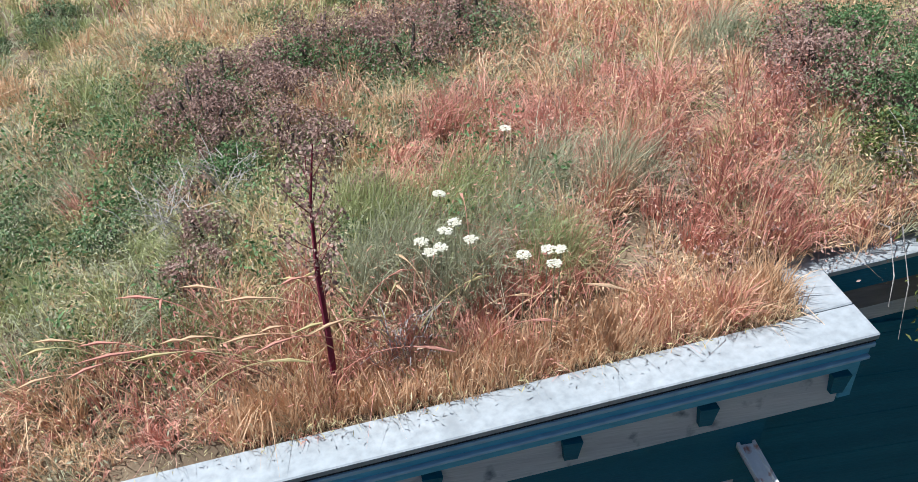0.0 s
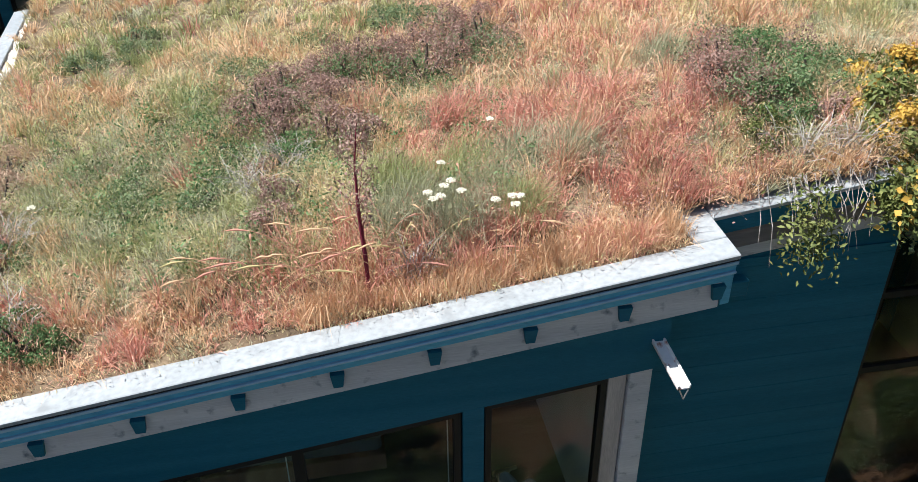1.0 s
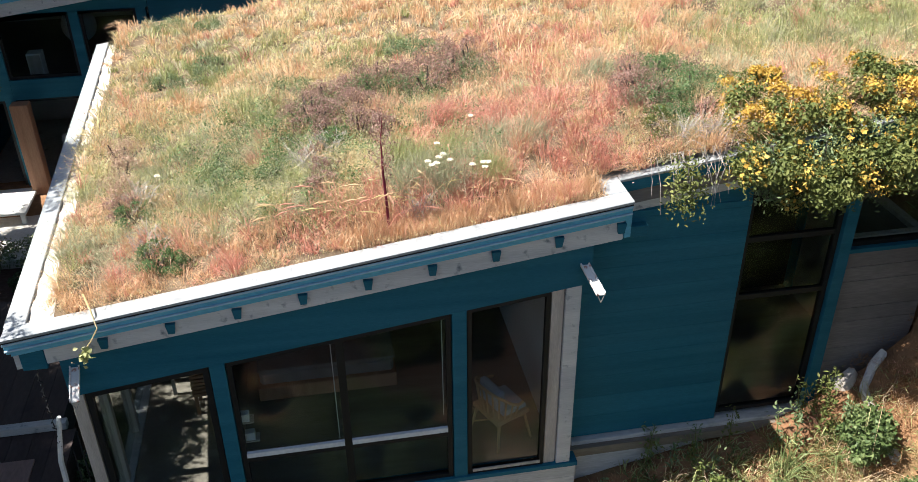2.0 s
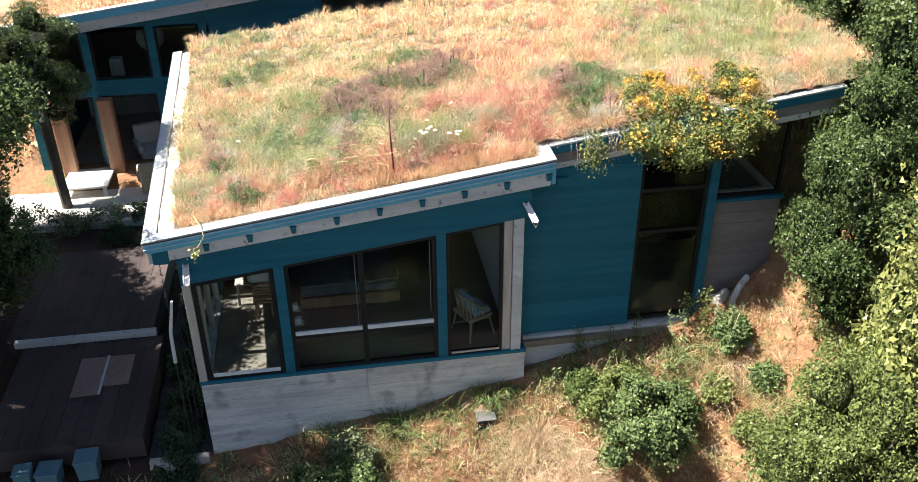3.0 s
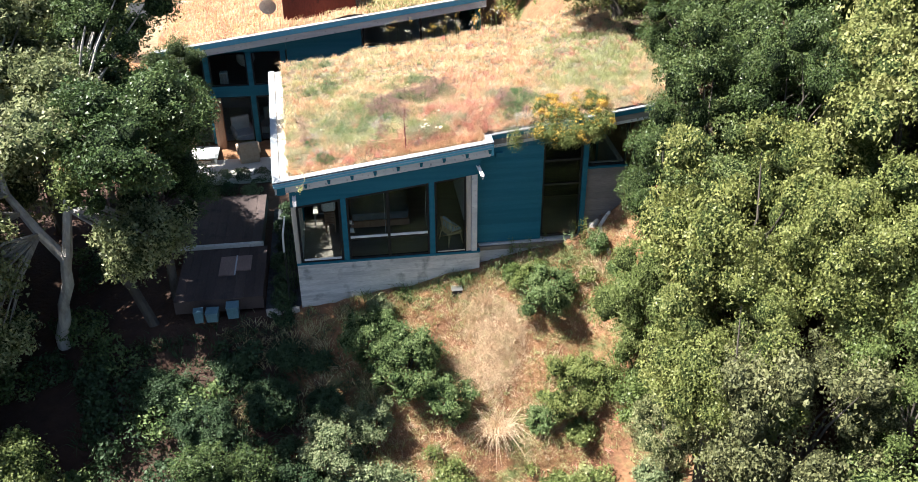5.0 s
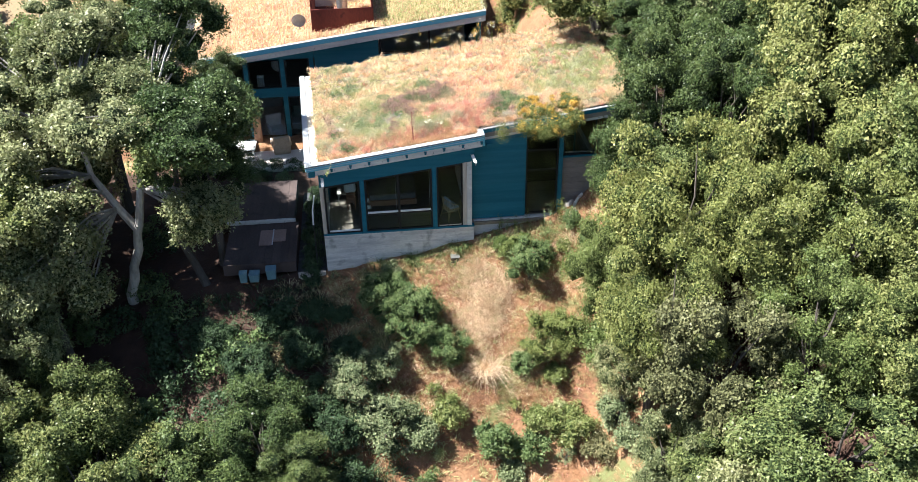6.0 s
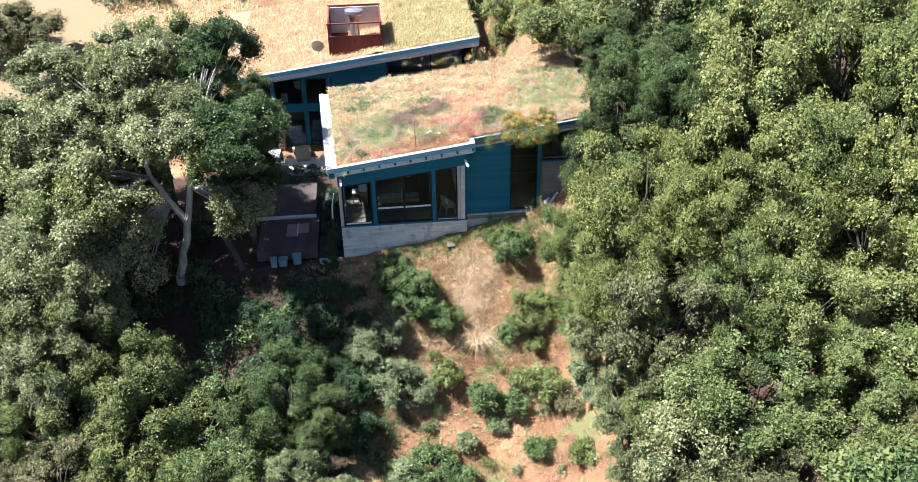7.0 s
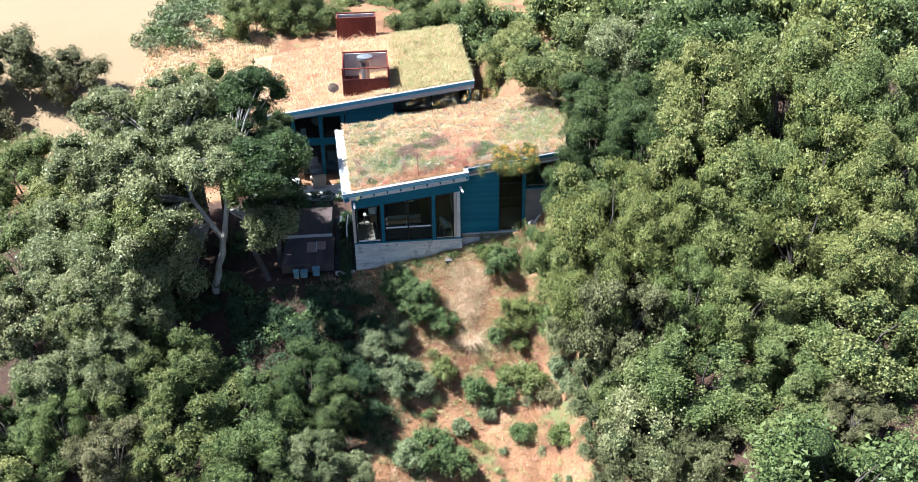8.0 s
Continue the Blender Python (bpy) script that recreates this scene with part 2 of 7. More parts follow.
G_TAN = foliage("tan_slope_grass", [(0.27, 0.145, 0.070), (0.40, 0.235, 0.122), (0.52, 0.35, 0.20)], 1.2, 0.8, 0.3)
G_PALE = foliage("pale_straw_grass", [(0.47, 0.39, 0.26), (0.65, 0.56, 0.28), (0.78, 0.70, 0.52)], 1.2, 0.8, 0.38)
G_HAY = foliage("bleached_hay", [(0.46, 0.335, 0.21), (0.66, 0.50, 0.335), (0.80, 0.65, 0.48)], 1.2, 0.8, 0.3)
G_GREEN = foliage("green_grass", [(0.23, 0.255, 0.095), (0.38, 0.405, 0.18), (0.55, 0.545, 0.305)], 1.2, 0.7, 0.28)
G_GREY = foliage("grey_green_grass", [(0.26, 0.26, 0.16), (0.40, 0.40, 0.26), (0.56, 0.54, 0.39)], 1.2, 0.8, 0.28)
SHRUB_PURPLE = foliage("purple_brown_seedheads", [(0.15, 0.086, 0.070), (0.34, 0.218, 0.180), (0.54, 0.39, 0.325)], 3, 0.85)
SHRUB_PALE = foliage("hazy_seedheads", [(0.30, 0.20, 0.13), (0.48, 0.34, 0.25), (0.64, 0.49, 0.38)], 3, 0.85)
SHRUB_GREEN = foliage("mint_green_leaves", [(0.085, 0.135, 0.062), (0.165, 0.222, 0.105), (0.285, 0.345, 0.185)], 3, 0.6)
YELLOW = foliage("yellow_blossom", [(0.34, 0.20, 0.03), (0.56, 0.36, 0.07), (0.72, 0.53, 0.15)], 3, 0.7)
HERB = foliage("dark_herb_leaves", [(0.05, 0.10, 0.035), (0.11, 0.19, 0.07), (0.22, 0.32, 0.13)], 3, 0.6)
OLIVE = foliage("olive_shrub_leaves", [(0.055, 0.080, 0.022), (0.145, 0.170, 0.048), (0.28, 0.285, 0.095)], 3, 0.6)
WHITE_FLOWER = foliage("white_yarrow_umbels", [(0.70, 0.66, 0.53), (0.77, 0.74, 0.62)], 3, 0.8)
CRIMSON = foliage("crimson_stalk", [(0.17, 0.020, 0.045), (0.27, 0.045, 0.075)], 3, 0.7)


def ground_material():
    """Dry hillside, with mown field and fallen leaves, darkened for tree shade, laid in by the mesh's own masks, their
    edges broken by noise.
    """
    m = bpy.data.materials.new("dry_hillside")
    m.use_nodes = True
    nt = m.node_tree
    p = nt.nodes["Principled BSDF"]
    p.inputs["Roughness"].default_value = 0.95
    base = ramp_between(nt, contrast(nt, noise_node(nt, 0.55, 7), 0.3, 0.7), [(0.13, 0.060, 0.030), (0.22, 0.112, 0.054), (0.30, 0.17, 0.088)])
    grain = noise_node(nt, 9, 8)
    mix = nt.nodes.new("ShaderNodeMix")
    mix.data_type, mix.blend_type = "RGBA", "OVERLAY"
    mix.inputs[0].default_value = 0.6
    nt.links.new(base, mix.inputs[6])
    nt.links.new(grain, mix.inputs[7])
    out = mix.outputs[2]

    def layer(out, fac, colour):
        k = nt.nodes.new("ShaderNodeMix")
        k.data_type = "RGBA"
        nt.links.new(fac, k.inputs[0])
        nt.links.new(out, k.inputs[6])
        if isinstance(colour, tuple):
            k.inputs[7].default_value = (*colour, 1)
        else:
            nt.links.new(colour, k.inputs[7])
        return k.outputs[2]

    out = layer(out, contrast(nt, noise_node(nt, 0.8, 6), 0.56, 0.68), (0.13, 0.14, 0.05))
    for mask, colours, sc in (("field", [(0.205, 0.144, 0.076), (0.258, 0.184, 0.100)], 0.1), ("shaded_litter", [(0.022, 0.013, 0.01), (0.085, 0.042, 0.025)], 2.5)):
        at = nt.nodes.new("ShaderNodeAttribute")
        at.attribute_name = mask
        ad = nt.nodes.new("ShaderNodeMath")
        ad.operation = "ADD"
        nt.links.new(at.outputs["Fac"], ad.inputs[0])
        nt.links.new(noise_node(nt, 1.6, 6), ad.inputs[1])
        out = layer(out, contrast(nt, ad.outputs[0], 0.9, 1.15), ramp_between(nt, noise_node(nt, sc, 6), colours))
    nt.links.new(out, p.inputs["Base Color"])
    b = nt.nodes.new("ShaderNodeBump")
    b.inputs["Strength"].default_value, b.inputs["Distance"].default_value = 0.9, 0.05
    nt.links.new(grain, b.inputs["Height"])
    nt.links.new(b.outputs[0], p.inputs["Normal"])
    return m


GROUND = ground_material()


# ---------------------------------------------------------------- mesh helpers
def link_bm(name, bm, material, parent=None, label="", bevel=0.0):
    if bevel:
        bmesh.ops.bevel(bm, geom=[e for e in bm.edges], offset=bevel, segments=1, affect="EDGES")
    me = bpy.data.meshes.new(name)
    bm.normal_update()
    bm.to_mesh(me)
    bm.free()
    me.materials.append(material)
    ob = new(name, me)
    if parent:
        ob.parent = parent
    if label:
        ob["label"] = label
    return ob


def part(name, bm, material, parent, label="", bevel=0.0):
    return link_bm(name, bm, material, parent, label, bevel)


def thing(name, label, category, group="", kind="", at=(0, 0, 0)):
    ob = new(name)
    ob.location = at
    ob.empty_display_size = 0.2
    return tagged(ob, label, category, group, kind)


def box(bm, x0, x1, y0, y1, z0, z1):
    """A box; z0 and z1 are numbers or functions of x."""
    f0 = z0 if callable(z0) else (lambda x: z0)
    f1 = z1 if callable(z1) else (lambda x: z1)
    v = [bm.verts.new(c) for c in ((x0, y0, f0(x0)), (x1, y0, f0(x1)), (x1, y1, f0(x1)), (x0, y1, f0(x0)), (x0, y0, f1(x0)), (x1, y0, f1(x1)), (x1, y1, f1(x1)), (x0, y1, f1(x0)))]
    for q in ((0, 3, 2, 1), (4, 5, 6, 7), (0, 1, 5, 4), (1, 2, 6, 5), (2, 3, 7, 6), (3, 0, 4, 7)):
        bm.faces.new([v[i] for i in q])
    return bm


def boxes(*rows):
    bm = bmesh.new()
    for r in rows:
        box(bm, *r)
    return bm


def tube(bm, points, radii, sides=8):
    """A tapered tube along points."""
    rings = []
    for i, p in enumerate(points):
        p = Vector(p)
        d = (Vector(points[min(i + 1, len(points) - 1)]) - Vector(points[max(i - 1, 0)])).normalized()
        a = d.orthogonal().normalized()
        b = d.cross(a)
        r = radii[i] if hasattr(radii, "__len__") else radii
        rings.append([bm.verts.new(p + r * (math.cos(2 * math.pi * k / sides) * a + math.sin(2 * math.pi * k / sides) * b)) for k in range(sides)])
    for u, v in zip(rings, rings[1:]):
        for k in range(sides):
            bm.faces.new((u[k], u[(k + 1) % sides], v[(k + 1) % sides], v[k]))
    bm.faces.new(rings[0][::-1])
    bm.faces.new(rings[-1])
    return bm


def array_mesh(name, verts, faces, material):
    """A mesh from numpy arrays: verts (n, 3), faces (m, k)."""
    me = bpy.data.meshes.new(name)
    me.vertices.add(len(verts))
    me.vertices.foreach_set("co", np.asarray(verts, np.float32).ravel())
    k = faces.shape[1]
    me.loops.add(faces.size)
    me.loops.foreach_set("vertex_index", faces.astype(np.int32).ravel())
    me.polygons.add(len(faces))
    me.polygons.foreach_set("loop_start", np.arange(0, faces.size, k, dtype=np.int32))
    me.polygons.foreach_set("loop_total", np.full(len(faces), k, np.int32))
    me.update(calc_edges=True)
    me.materials.append(material)
    return me


def smooth(a, b, x):
    t = np.clip((np.asarray(x, float) - a) / (b - a), 0, 1)
    return t * t * (3 - 2 * t)


def wavy(x, y, seed=0.0):
    """A cheap rolling noise of x and y, about -1 to 1."""
    s = seed * 1.7
    return 0.5 * np.sin(1.3 * x + 0.7 * y + s) * np.cos(0.9 * y - 0.6 * x + 2 * s) + 0.3 * np.sin(2.9 * x - 1.7 * y + 3 * s) + 0.2 * np.sin(5.3 * y + 4.1 * x - s)


def blades(rng, base, height, width, lean, wind=(0.15, -0.1)):
    """Bent blades, three points high: verts and triangles. base (n, 3); height and width are (n,) or numbers."""
    n = len(base)
    h = np.broadcast_to(height, (n,)) * rng.uniform(0.6, 1.25, n)
    w = np.broadcast_to(width, (n,)) * rng.uniform(0.7, 1.3, n)
    a = rng.uniform(0, 2 * np.pi, n)
    l = np.abs(rng.normal(0, lean, n)) + 0.05
    d = np.stack([np.cos(a) * l + wind[0], np.sin(a) * l + wind[1]], -1) * h[:, None]
    b = rng.uniform(0, np.pi, n)
    side = np.stack([np.cos(b), np.sin(b), np.zeros(n)], -1) * w[:, None] / 2
    mid = base + np.c_[0.35 * d, 0.62 * h]
    tip = base + np.c_[1.0 * d, h * np.clip(1.05 - 0.35 * l, 0.3, 1)]
    v = np.stack([base - side, base + side, mid + 0.8 * side, mid - 0.8 * side, tip], 1).reshape(-1, 3)
    o = (5 * np.arange(n))[:, None, None]
    f = (o + np.array([[0, 1, 2], [0, 2, 3], [3, 2, 4]])[None]).reshape(-1, 3)
    return v, f


def leaves(rng, centre, normal, size, aspect=0.55):
    """Folded rhombic leaves: verts and triangles."""
    n = len(centre)
    nrm = normal + rng.normal(0, 0.75, (n, 3))
    nrm /= np.linalg.norm(nrm, axis=1)[:, None] + 1e-9
    t = np.cross(nrm, rng.normal(0, 1, (n, 3)))
    t /= np.linalg.norm(t, axis=1)[:, None] + 1e-9
    b = np.cross(nrm, t)
    s = (np.broadcast_to(size, (n,)) * rng.uniform(0.6, 1.35, n))[:, None] / 2
    v = np.stack([centre - t * s, centre + b * s * aspect + nrm * s * 0.25, centre + t * s, centre - b * s * aspect + nrm * s * 0.25], 1).reshape(-1, 3)
    o = (4 * np.arange(n))[:, None, None]
    f = (o + np.array([[0, 1, 2], [0, 2, 3]])[None]).reshape(-1, 3)
    return v, f


def chips(rng, centre, normal, size, rough=0.42):
    """Small three-cornered leaves that lie along the given normals: verts and triangles."""
    n = len(centre)
    nrm = normal + rng.normal(0, rough, (n, 3))
    nrm /= np.linalg.norm(nrm, axis=1)[:, None] + 1e-9
    t = np.cross(nrm, rng.normal(0, 1, (n, 3)))
    t /= np.linalg.norm(t, axis=1)[:, None] + 1e-9
    b = np.cross(nrm, t)
    s = (np.broadcast_to(size, (n,)) * rng.uniform(0.55, 1.4, n))[:, None] / 2
    v = np.stack([centre + t * s, centre - 0.8 * t * s + 0.62 * b * s, centre - 0.5 * t * s - 0.68 * b * s], 1).reshape(-1, 3)
    return v, np.arange(3 * n).reshape(-1, 3)


def join(chunks):
    vs, fs, o = [], [], 0
    for v, f in chunks:
        vs.append(v)
        fs.append(f + o)
        o += len(v)
    return np.concatenate(vs), np.concatenate(fs)


def stuff(name, chunks, material, label, category):
    v, f = join(chunks)
    return tagged(new(name, array_mesh(name, v, f, material)), label, category, "", "stuff")


# ---------------------------------------------------------------- the lie of the land
def land(x, y):
    x, y = np.asarray(x, float), np.asarray(y, float)
    foot = np.interp(x, [-40, -12, -7, -3.7, 1, 4.2, 5, 5.8, 7, 10, 15, 40], [-4, -2.5, -1.75, -1.5, -0.66, 0.05, 0.62, 1.40, 1.8, 2.4, 3.4, 6.5])
    steep = np.interp(x, [-40, -12, -3.5, 1, 4, 7, 10.5, 15, 40], [0.4, 0.46, 0.68, 0.98, 1.06, 0.85, 0.5, 0.46, 0.4])
    run = np.clip(-y, 0, 5.5) + 0.55 * np.clip(-y - 5.5, 0, 6.5) + 0.42 * np.clip(-y - 12, 0, 45)
    front = foot - steep * run
    left = np.interp(y, [0, 8.5, 10, 13, 18, 26, 45, 80], [0, 0, 0.15, 1.2, 4.0, 5.9, 5.4, 3.6])
    left = np.where(y < 10, -1.62 + (foot + 1.62) * (1 - smooth(0, 6, y)), -1.62) + left
    right = foot + (4.05 + 0.06 * np.clip(x - 7, 0, 20) - foot) * smooth(0.3, 5, y)
    right = right + (3.4 - right) * smooth(14, 30, y)
    back = left + (right - left) * smooth(3.0, 6.2, x)
    z = np.where(y < 0, front, back)
    far = smooth(45, 120, np.hypot(x, y))
    z = z * (1 - far) + far * np.where(y > 0, -6.0, -24.0)
    rough = 0.10 * wavy(x * 1.1, y * 1.1) + 0.05 * wavy(3.1 * x, 3.1 * y, 2)
    near_house = (x > -9) & (x < 6) & (y > 0) & (y < 12)
    z = z + rough * np.where(near_house, 0.15, 1.0)
    under = ((x > -3.55) & (x < 5.6) & (y > 0.42) & (y < 8.2)) | ((x > -3.55) & (x < 1.35) & (y > 0.1) & (y < 8.2))
    z = np.where(under, np.minimum(z, -0.9), z)
    upper = (x > -8.8) & (x < 3.4) & (y > 11.1) & (y < 20.5)
    return np.where(upper, np.minimum(z, -1.9), z)


def axis(near0, near1, step, far0, far1):
    a = list(np.arange(near0, near1 + 1e-6, step))
    s, p = step, a[-1]
    while p < far1:
        s *= 1.25
        p += s
        a.append(p)
    s, p = step, a[0]
    while p > far0:
        s *= 1.25
        p -= s
        a.insert(0, p)
    return np.array(a)


gx, gy = axis(-16, 16, 0.25, -900, 900), axis(-16, 16, 0.25, -900, 900)
X, Y = np.meshgrid(gx, gy)
Z = land(X, Y)
nx, ny = len(gx), len(gy)
idx = np.arange(nx * ny).reshape(ny, nx)
quads = np.stack([idx[:-1, :-1], idx[:-1, 1:], idx[1:, 1:], idx[1:, :-1]], -1).reshape(-1, 4)
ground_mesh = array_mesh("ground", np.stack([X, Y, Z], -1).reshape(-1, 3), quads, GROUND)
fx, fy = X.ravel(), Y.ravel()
# Fallen-leaf mask also carries tree shade, and darkens the slope foot for reflections.
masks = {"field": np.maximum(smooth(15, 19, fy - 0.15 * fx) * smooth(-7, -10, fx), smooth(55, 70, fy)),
         "shaded_litter": np.maximum.reduce([smooth(-2.0, -5.5, fx + 0.7 * wavy(fx, fy, 7)) * smooth(10, 8, fy), smooth(5.8, 8.5, fx + 0.6 * wavy(fx, fy, 7)) * smooth(18, 10, fy), smooth(-10, -13, fy)])}
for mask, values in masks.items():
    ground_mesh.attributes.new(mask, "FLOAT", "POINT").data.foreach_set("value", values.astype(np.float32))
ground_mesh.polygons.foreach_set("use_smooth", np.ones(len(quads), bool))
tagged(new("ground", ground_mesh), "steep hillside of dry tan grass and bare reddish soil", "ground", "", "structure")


# ---------------------------------------------------------------- lower house
def cap_z(x):
    return 3.19 + 0.1375 * x


def low(d):
    return lambda x: cap_z(x) - d


def head(x):
    return 2.25 + 0.128 * x


house = thing("house", "blue timber house with concrete plinth, large windows and planted roof", "house")
RX0, RX1, RXS, RYF, RYS, RYB = -4.11, 6.25, 1.73, -0.17, 0.27, 8.3



def lean_out(bm):
    """The left edge of the roof runs out to the side as it goes back."""
    for v in bm.verts:
        if v.co.x < -3.75:
            d = EDGE_LEAN * (v.co.y - RYF)
            v.co.x += d
            v.co.z += 0.1375 * d
    return bm


EDGE_LEAN = -0.060
part("roof_slab", lean_out(boxes((RX0 + 0.04, RXS - 0.03, RYF + 0.115, RYB, low(0.42), low(0.06)), (RXS - 0.03, RX1, RYS + 0.05, RYB, low(0.42), low(0.06)))), GREY_BOARD, house, "grey boarded roof deck")
part("roof_cap", boxes((RX0, RXS, RYF, RYF + 0.21, low(0.035), low(0.0))), CAP, house, "pale galvanised metal coping", 0.006)
part("roof_cap", lean_out(boxes((RX0, RX0 + 0.20, RYF + 0.215, RYB, low(0.035), low(0.0)))), CAP, house, "pale galvanised metal coping", 0.006)
part("roof_cap", boxes((RXS - 0.21, RXS, RYF + 0.215, RYS + 0.30, low(0.035), low(0.0))), CAP, house, "pale galvanised metal coping", 0.006)
part("roof_cap", boxes((RXS + 0.005, RX1, RYS, RYS + 0.16, low(0.035), low(0.0))), CAP, house, "pale galvanised metal coping", 0.006)
part("drip_edge", boxes((RX0 + 0.005, RXS - 0.005, RYF + 0.012, RYF + 0.05, low(0.052), low(0.036))), DARK, house, "black gap under the coping")
part("flashing", boxes((RX0 + 0.008, RXS - 0.005, RYF + 0.002, RYF + 0.05, low(0.075), low(0.053))), FLASHING, house, "pale blue metal flashing", 0.003)
part("fascia", boxes((RX0 + 0.012, RXS - 0.008, RYF + 0.022, RYF + 0.06, low(0.128), low(0.076))), BLUE_TRIM, house, "", 0.004)
part("moulding", boxes((RX0 + 0.012, RXS - 0.008, RYF + 0.004, RYF + 0.06, low(0.146), low(0.129))), FLASHING, house, "", 0.004)
part("fascia", boxes((RX0 + 0.05, RXS - 0.02, RYF + 0.036, RYF + 0.075, low(0.215), low(0.147))), BLUE_TRIM, house, "", 0.004)
part("fascia", boxes((RXS + 0.005, RX1, RYS + 0.01, RYS + 0.05, low(0.16), low(0.037))), BLUE, house, "", 0.004)
part("fascia", boxes((RXS + 0.06, RX1, RYS + 0.045, RYS + 0.09, low(0.33), low(0.162))), CONCRETE_WARM, house, "weathered grey board", 0.004)
part("fascia", lean_out(boxes((RX0 + 0.01, RX0 + 0.05, RYF + 0.055, RYB, low(0.20), low(0.037)))), BLUE_TRIM, house, "", 0.004)
part("frieze_board", boxes((RX0 + 0.32, RXS - 0.06, RYF + 0.07, RYF + 0.11, lambda x: cap_z(x) - 0.43 - 0.008 * x, low(0.218))), GREY_BOARD, house, "weathered grey frieze board under the eave", 0.004)
for i in range(9):
    x = 1.64 - 0.612 * i
    if x < RX0 + 0.35:
        continue
    b = bmesh.new()
    zt, zb = cap_z(x) - 0.245, cap_z(x) - 0.355
    v = [b.verts.new(c) for c in ((x - 0.045, RYF + 0.03, zt), (x + 0.045, RYF + 0.03, zt), (x + 0.03, RYF + 0.04, zb), (x - 0.03, RYF + 0.04, zb), (x - 0.045, RYF + 0.069, zt), (x + 0.045, RYF + 0.069, zt), (x + 0.03, RYF + 0.069, zb), (x - 0.03, RYF + 0.069, zb))]
    for q in ((0, 3, 2, 1), (4, 5, 6, 7), (0, 1, 5, 4), (1, 2, 6, 5), (2, 3, 7, 6), (3, 0, 4, 7)):
        b.faces.new([v[k] for k in q])
    part("rafter_tail", b, BLUE, house, "tapered blue rafter tail")
part("bargeboard", boxes((RXS - 0.045, RXS + 0.02, RYF + 0.08, RYS + 0.35, low(0.44), low(0.04))), BLUE_TRIM, house, "", 0.004)
part("beam_end", boxes((1.86, 2.06, 0.22, 0.31, 2.78, 2.91)), BLUE, house, "blue beam end under the eave", 0.008)

# front wall: header, posts, sill, plinth
part("header_beam", boxes((-3.72, 1.42, 0.0, 0.14, head, lambda x: cap_z(x) - 0.40)), BLUE, house, "sloping blue header beam")
part("post", boxes((-2.40, -2.25, 0.0, 0.14, 0.0, head)), BLUE, house, "", 0.004)
part("post", boxes((0.0, 0.15, 0.0, 0.14, 0.0, head)), BLUE, house, "", 0.004)
part("post", boxes((-3.72, -3.60, 0.0, 0.12, 0.0, head)), PALE_WOOD, house, "weathered grey timber corner post", 0.004)
part("post", boxes((1.03, 1.16, 0.03, 0.14, 0.0, head)), PALE_WOOD, house, "weathered grey timber post", 0.004)
part("post", boxes((1.17, 1.33, 0.0, 0.30, 0.0, head)), GREY_BOARD, house, "weathered grey timber corner post", 0.004)
part("sill_board", boxes((-3.72, 1.42, -0.02, 0.16, -0.06, -0.001)), BLUE, house, "", 0.004)


def window(name, x0, x1, y, z0, top, frame_w, frame_mat, bars=(), transoms=(), label="", sill=None, depth=0.07):
    """A window of frame, bars and one pane per light; top is a number or a function of x."""
    w = part(name, boxes((x0, x0 + frame_w, y, y + depth, z0, top), (x1 - frame_w, x1, y, y + depth, z0, top), (x0 + frame_w, x1 - frame_w, y, y + depth, z0, z0 + frame_w),
                         (x0 + frame_w, x1 - frame_w, y, y + depth, (lambda x: top(x) - frame_w) if callable(top) else top - frame_w, top)), frame_mat, house, label)
    for bx in bars:
        part("mullion", boxes((bx - 0.04, bx + 0.04, y + 0.005, y + depth + 0.01, z0 + frame_w, (lambda x: top(x) - frame_w) if callable(top) else top - frame_w)), frame_mat, w)
    for tz in transoms:
        edges = [x0 + frame_w] + [e for bx in bars for e in (bx - 0.04, bx + 0.04)] + [x1 - frame_w]
        for e0, e1 in zip(edges[::2], edges[1::2]):
            part("transom", boxes((e0, e1, y + 0.008, y + depth - 0.005, tz - 0.03, tz + 0.03)), frame_mat, w)
    xs = [x0 + frame_w] + [e for bx in bars for e in (bx - 0.04, bx + 0.04)] + [x1 - frame_w]
    zs = [z0 + frame_w, *[e for tz in transoms for e in (tz - 0.03, tz + 0.03)], top]
    for e0, e1 in zip(xs[::2], xs[1::2]):
        for a, c in zip(zs[::2], zs[1::2]):
            pane = part("pane", boxes((e0, e1, y + 0.03, y + 0.036, a, c)), GLASS, w, "clear reflective glass pane")
            pane.visible_shadow = False
    if sill:
        for e0, e1 in zip(xs[::2], xs[1::2]):
            part("window_sill", boxes((e0, e1, y - 0.01, y + 0.028, sill - 0.03, sill + 0.03)), ALU, w, "pale metal sill bar")
    return w


window("window", -3.59, -2.41, 0.02, 0.0, lambda x: head(x) - 0.01, 0.06, FRAME_DARK, label="dark-framed corner window")
part("window_sill", boxes((-3.50, -2.48, 0.0, 0.018, 0.065, 0.13)), ALU, house, "pale metal sill bar", 0.004)
window("window", -2.24, -0.01, 0.02, 0.0, lambda x: head(x) - 0.01, 0.05, FRAME_DARK, bars=(-1.13,), transoms=(0.64,), sill=0.71, label="dark-framed sliding window in four lights")
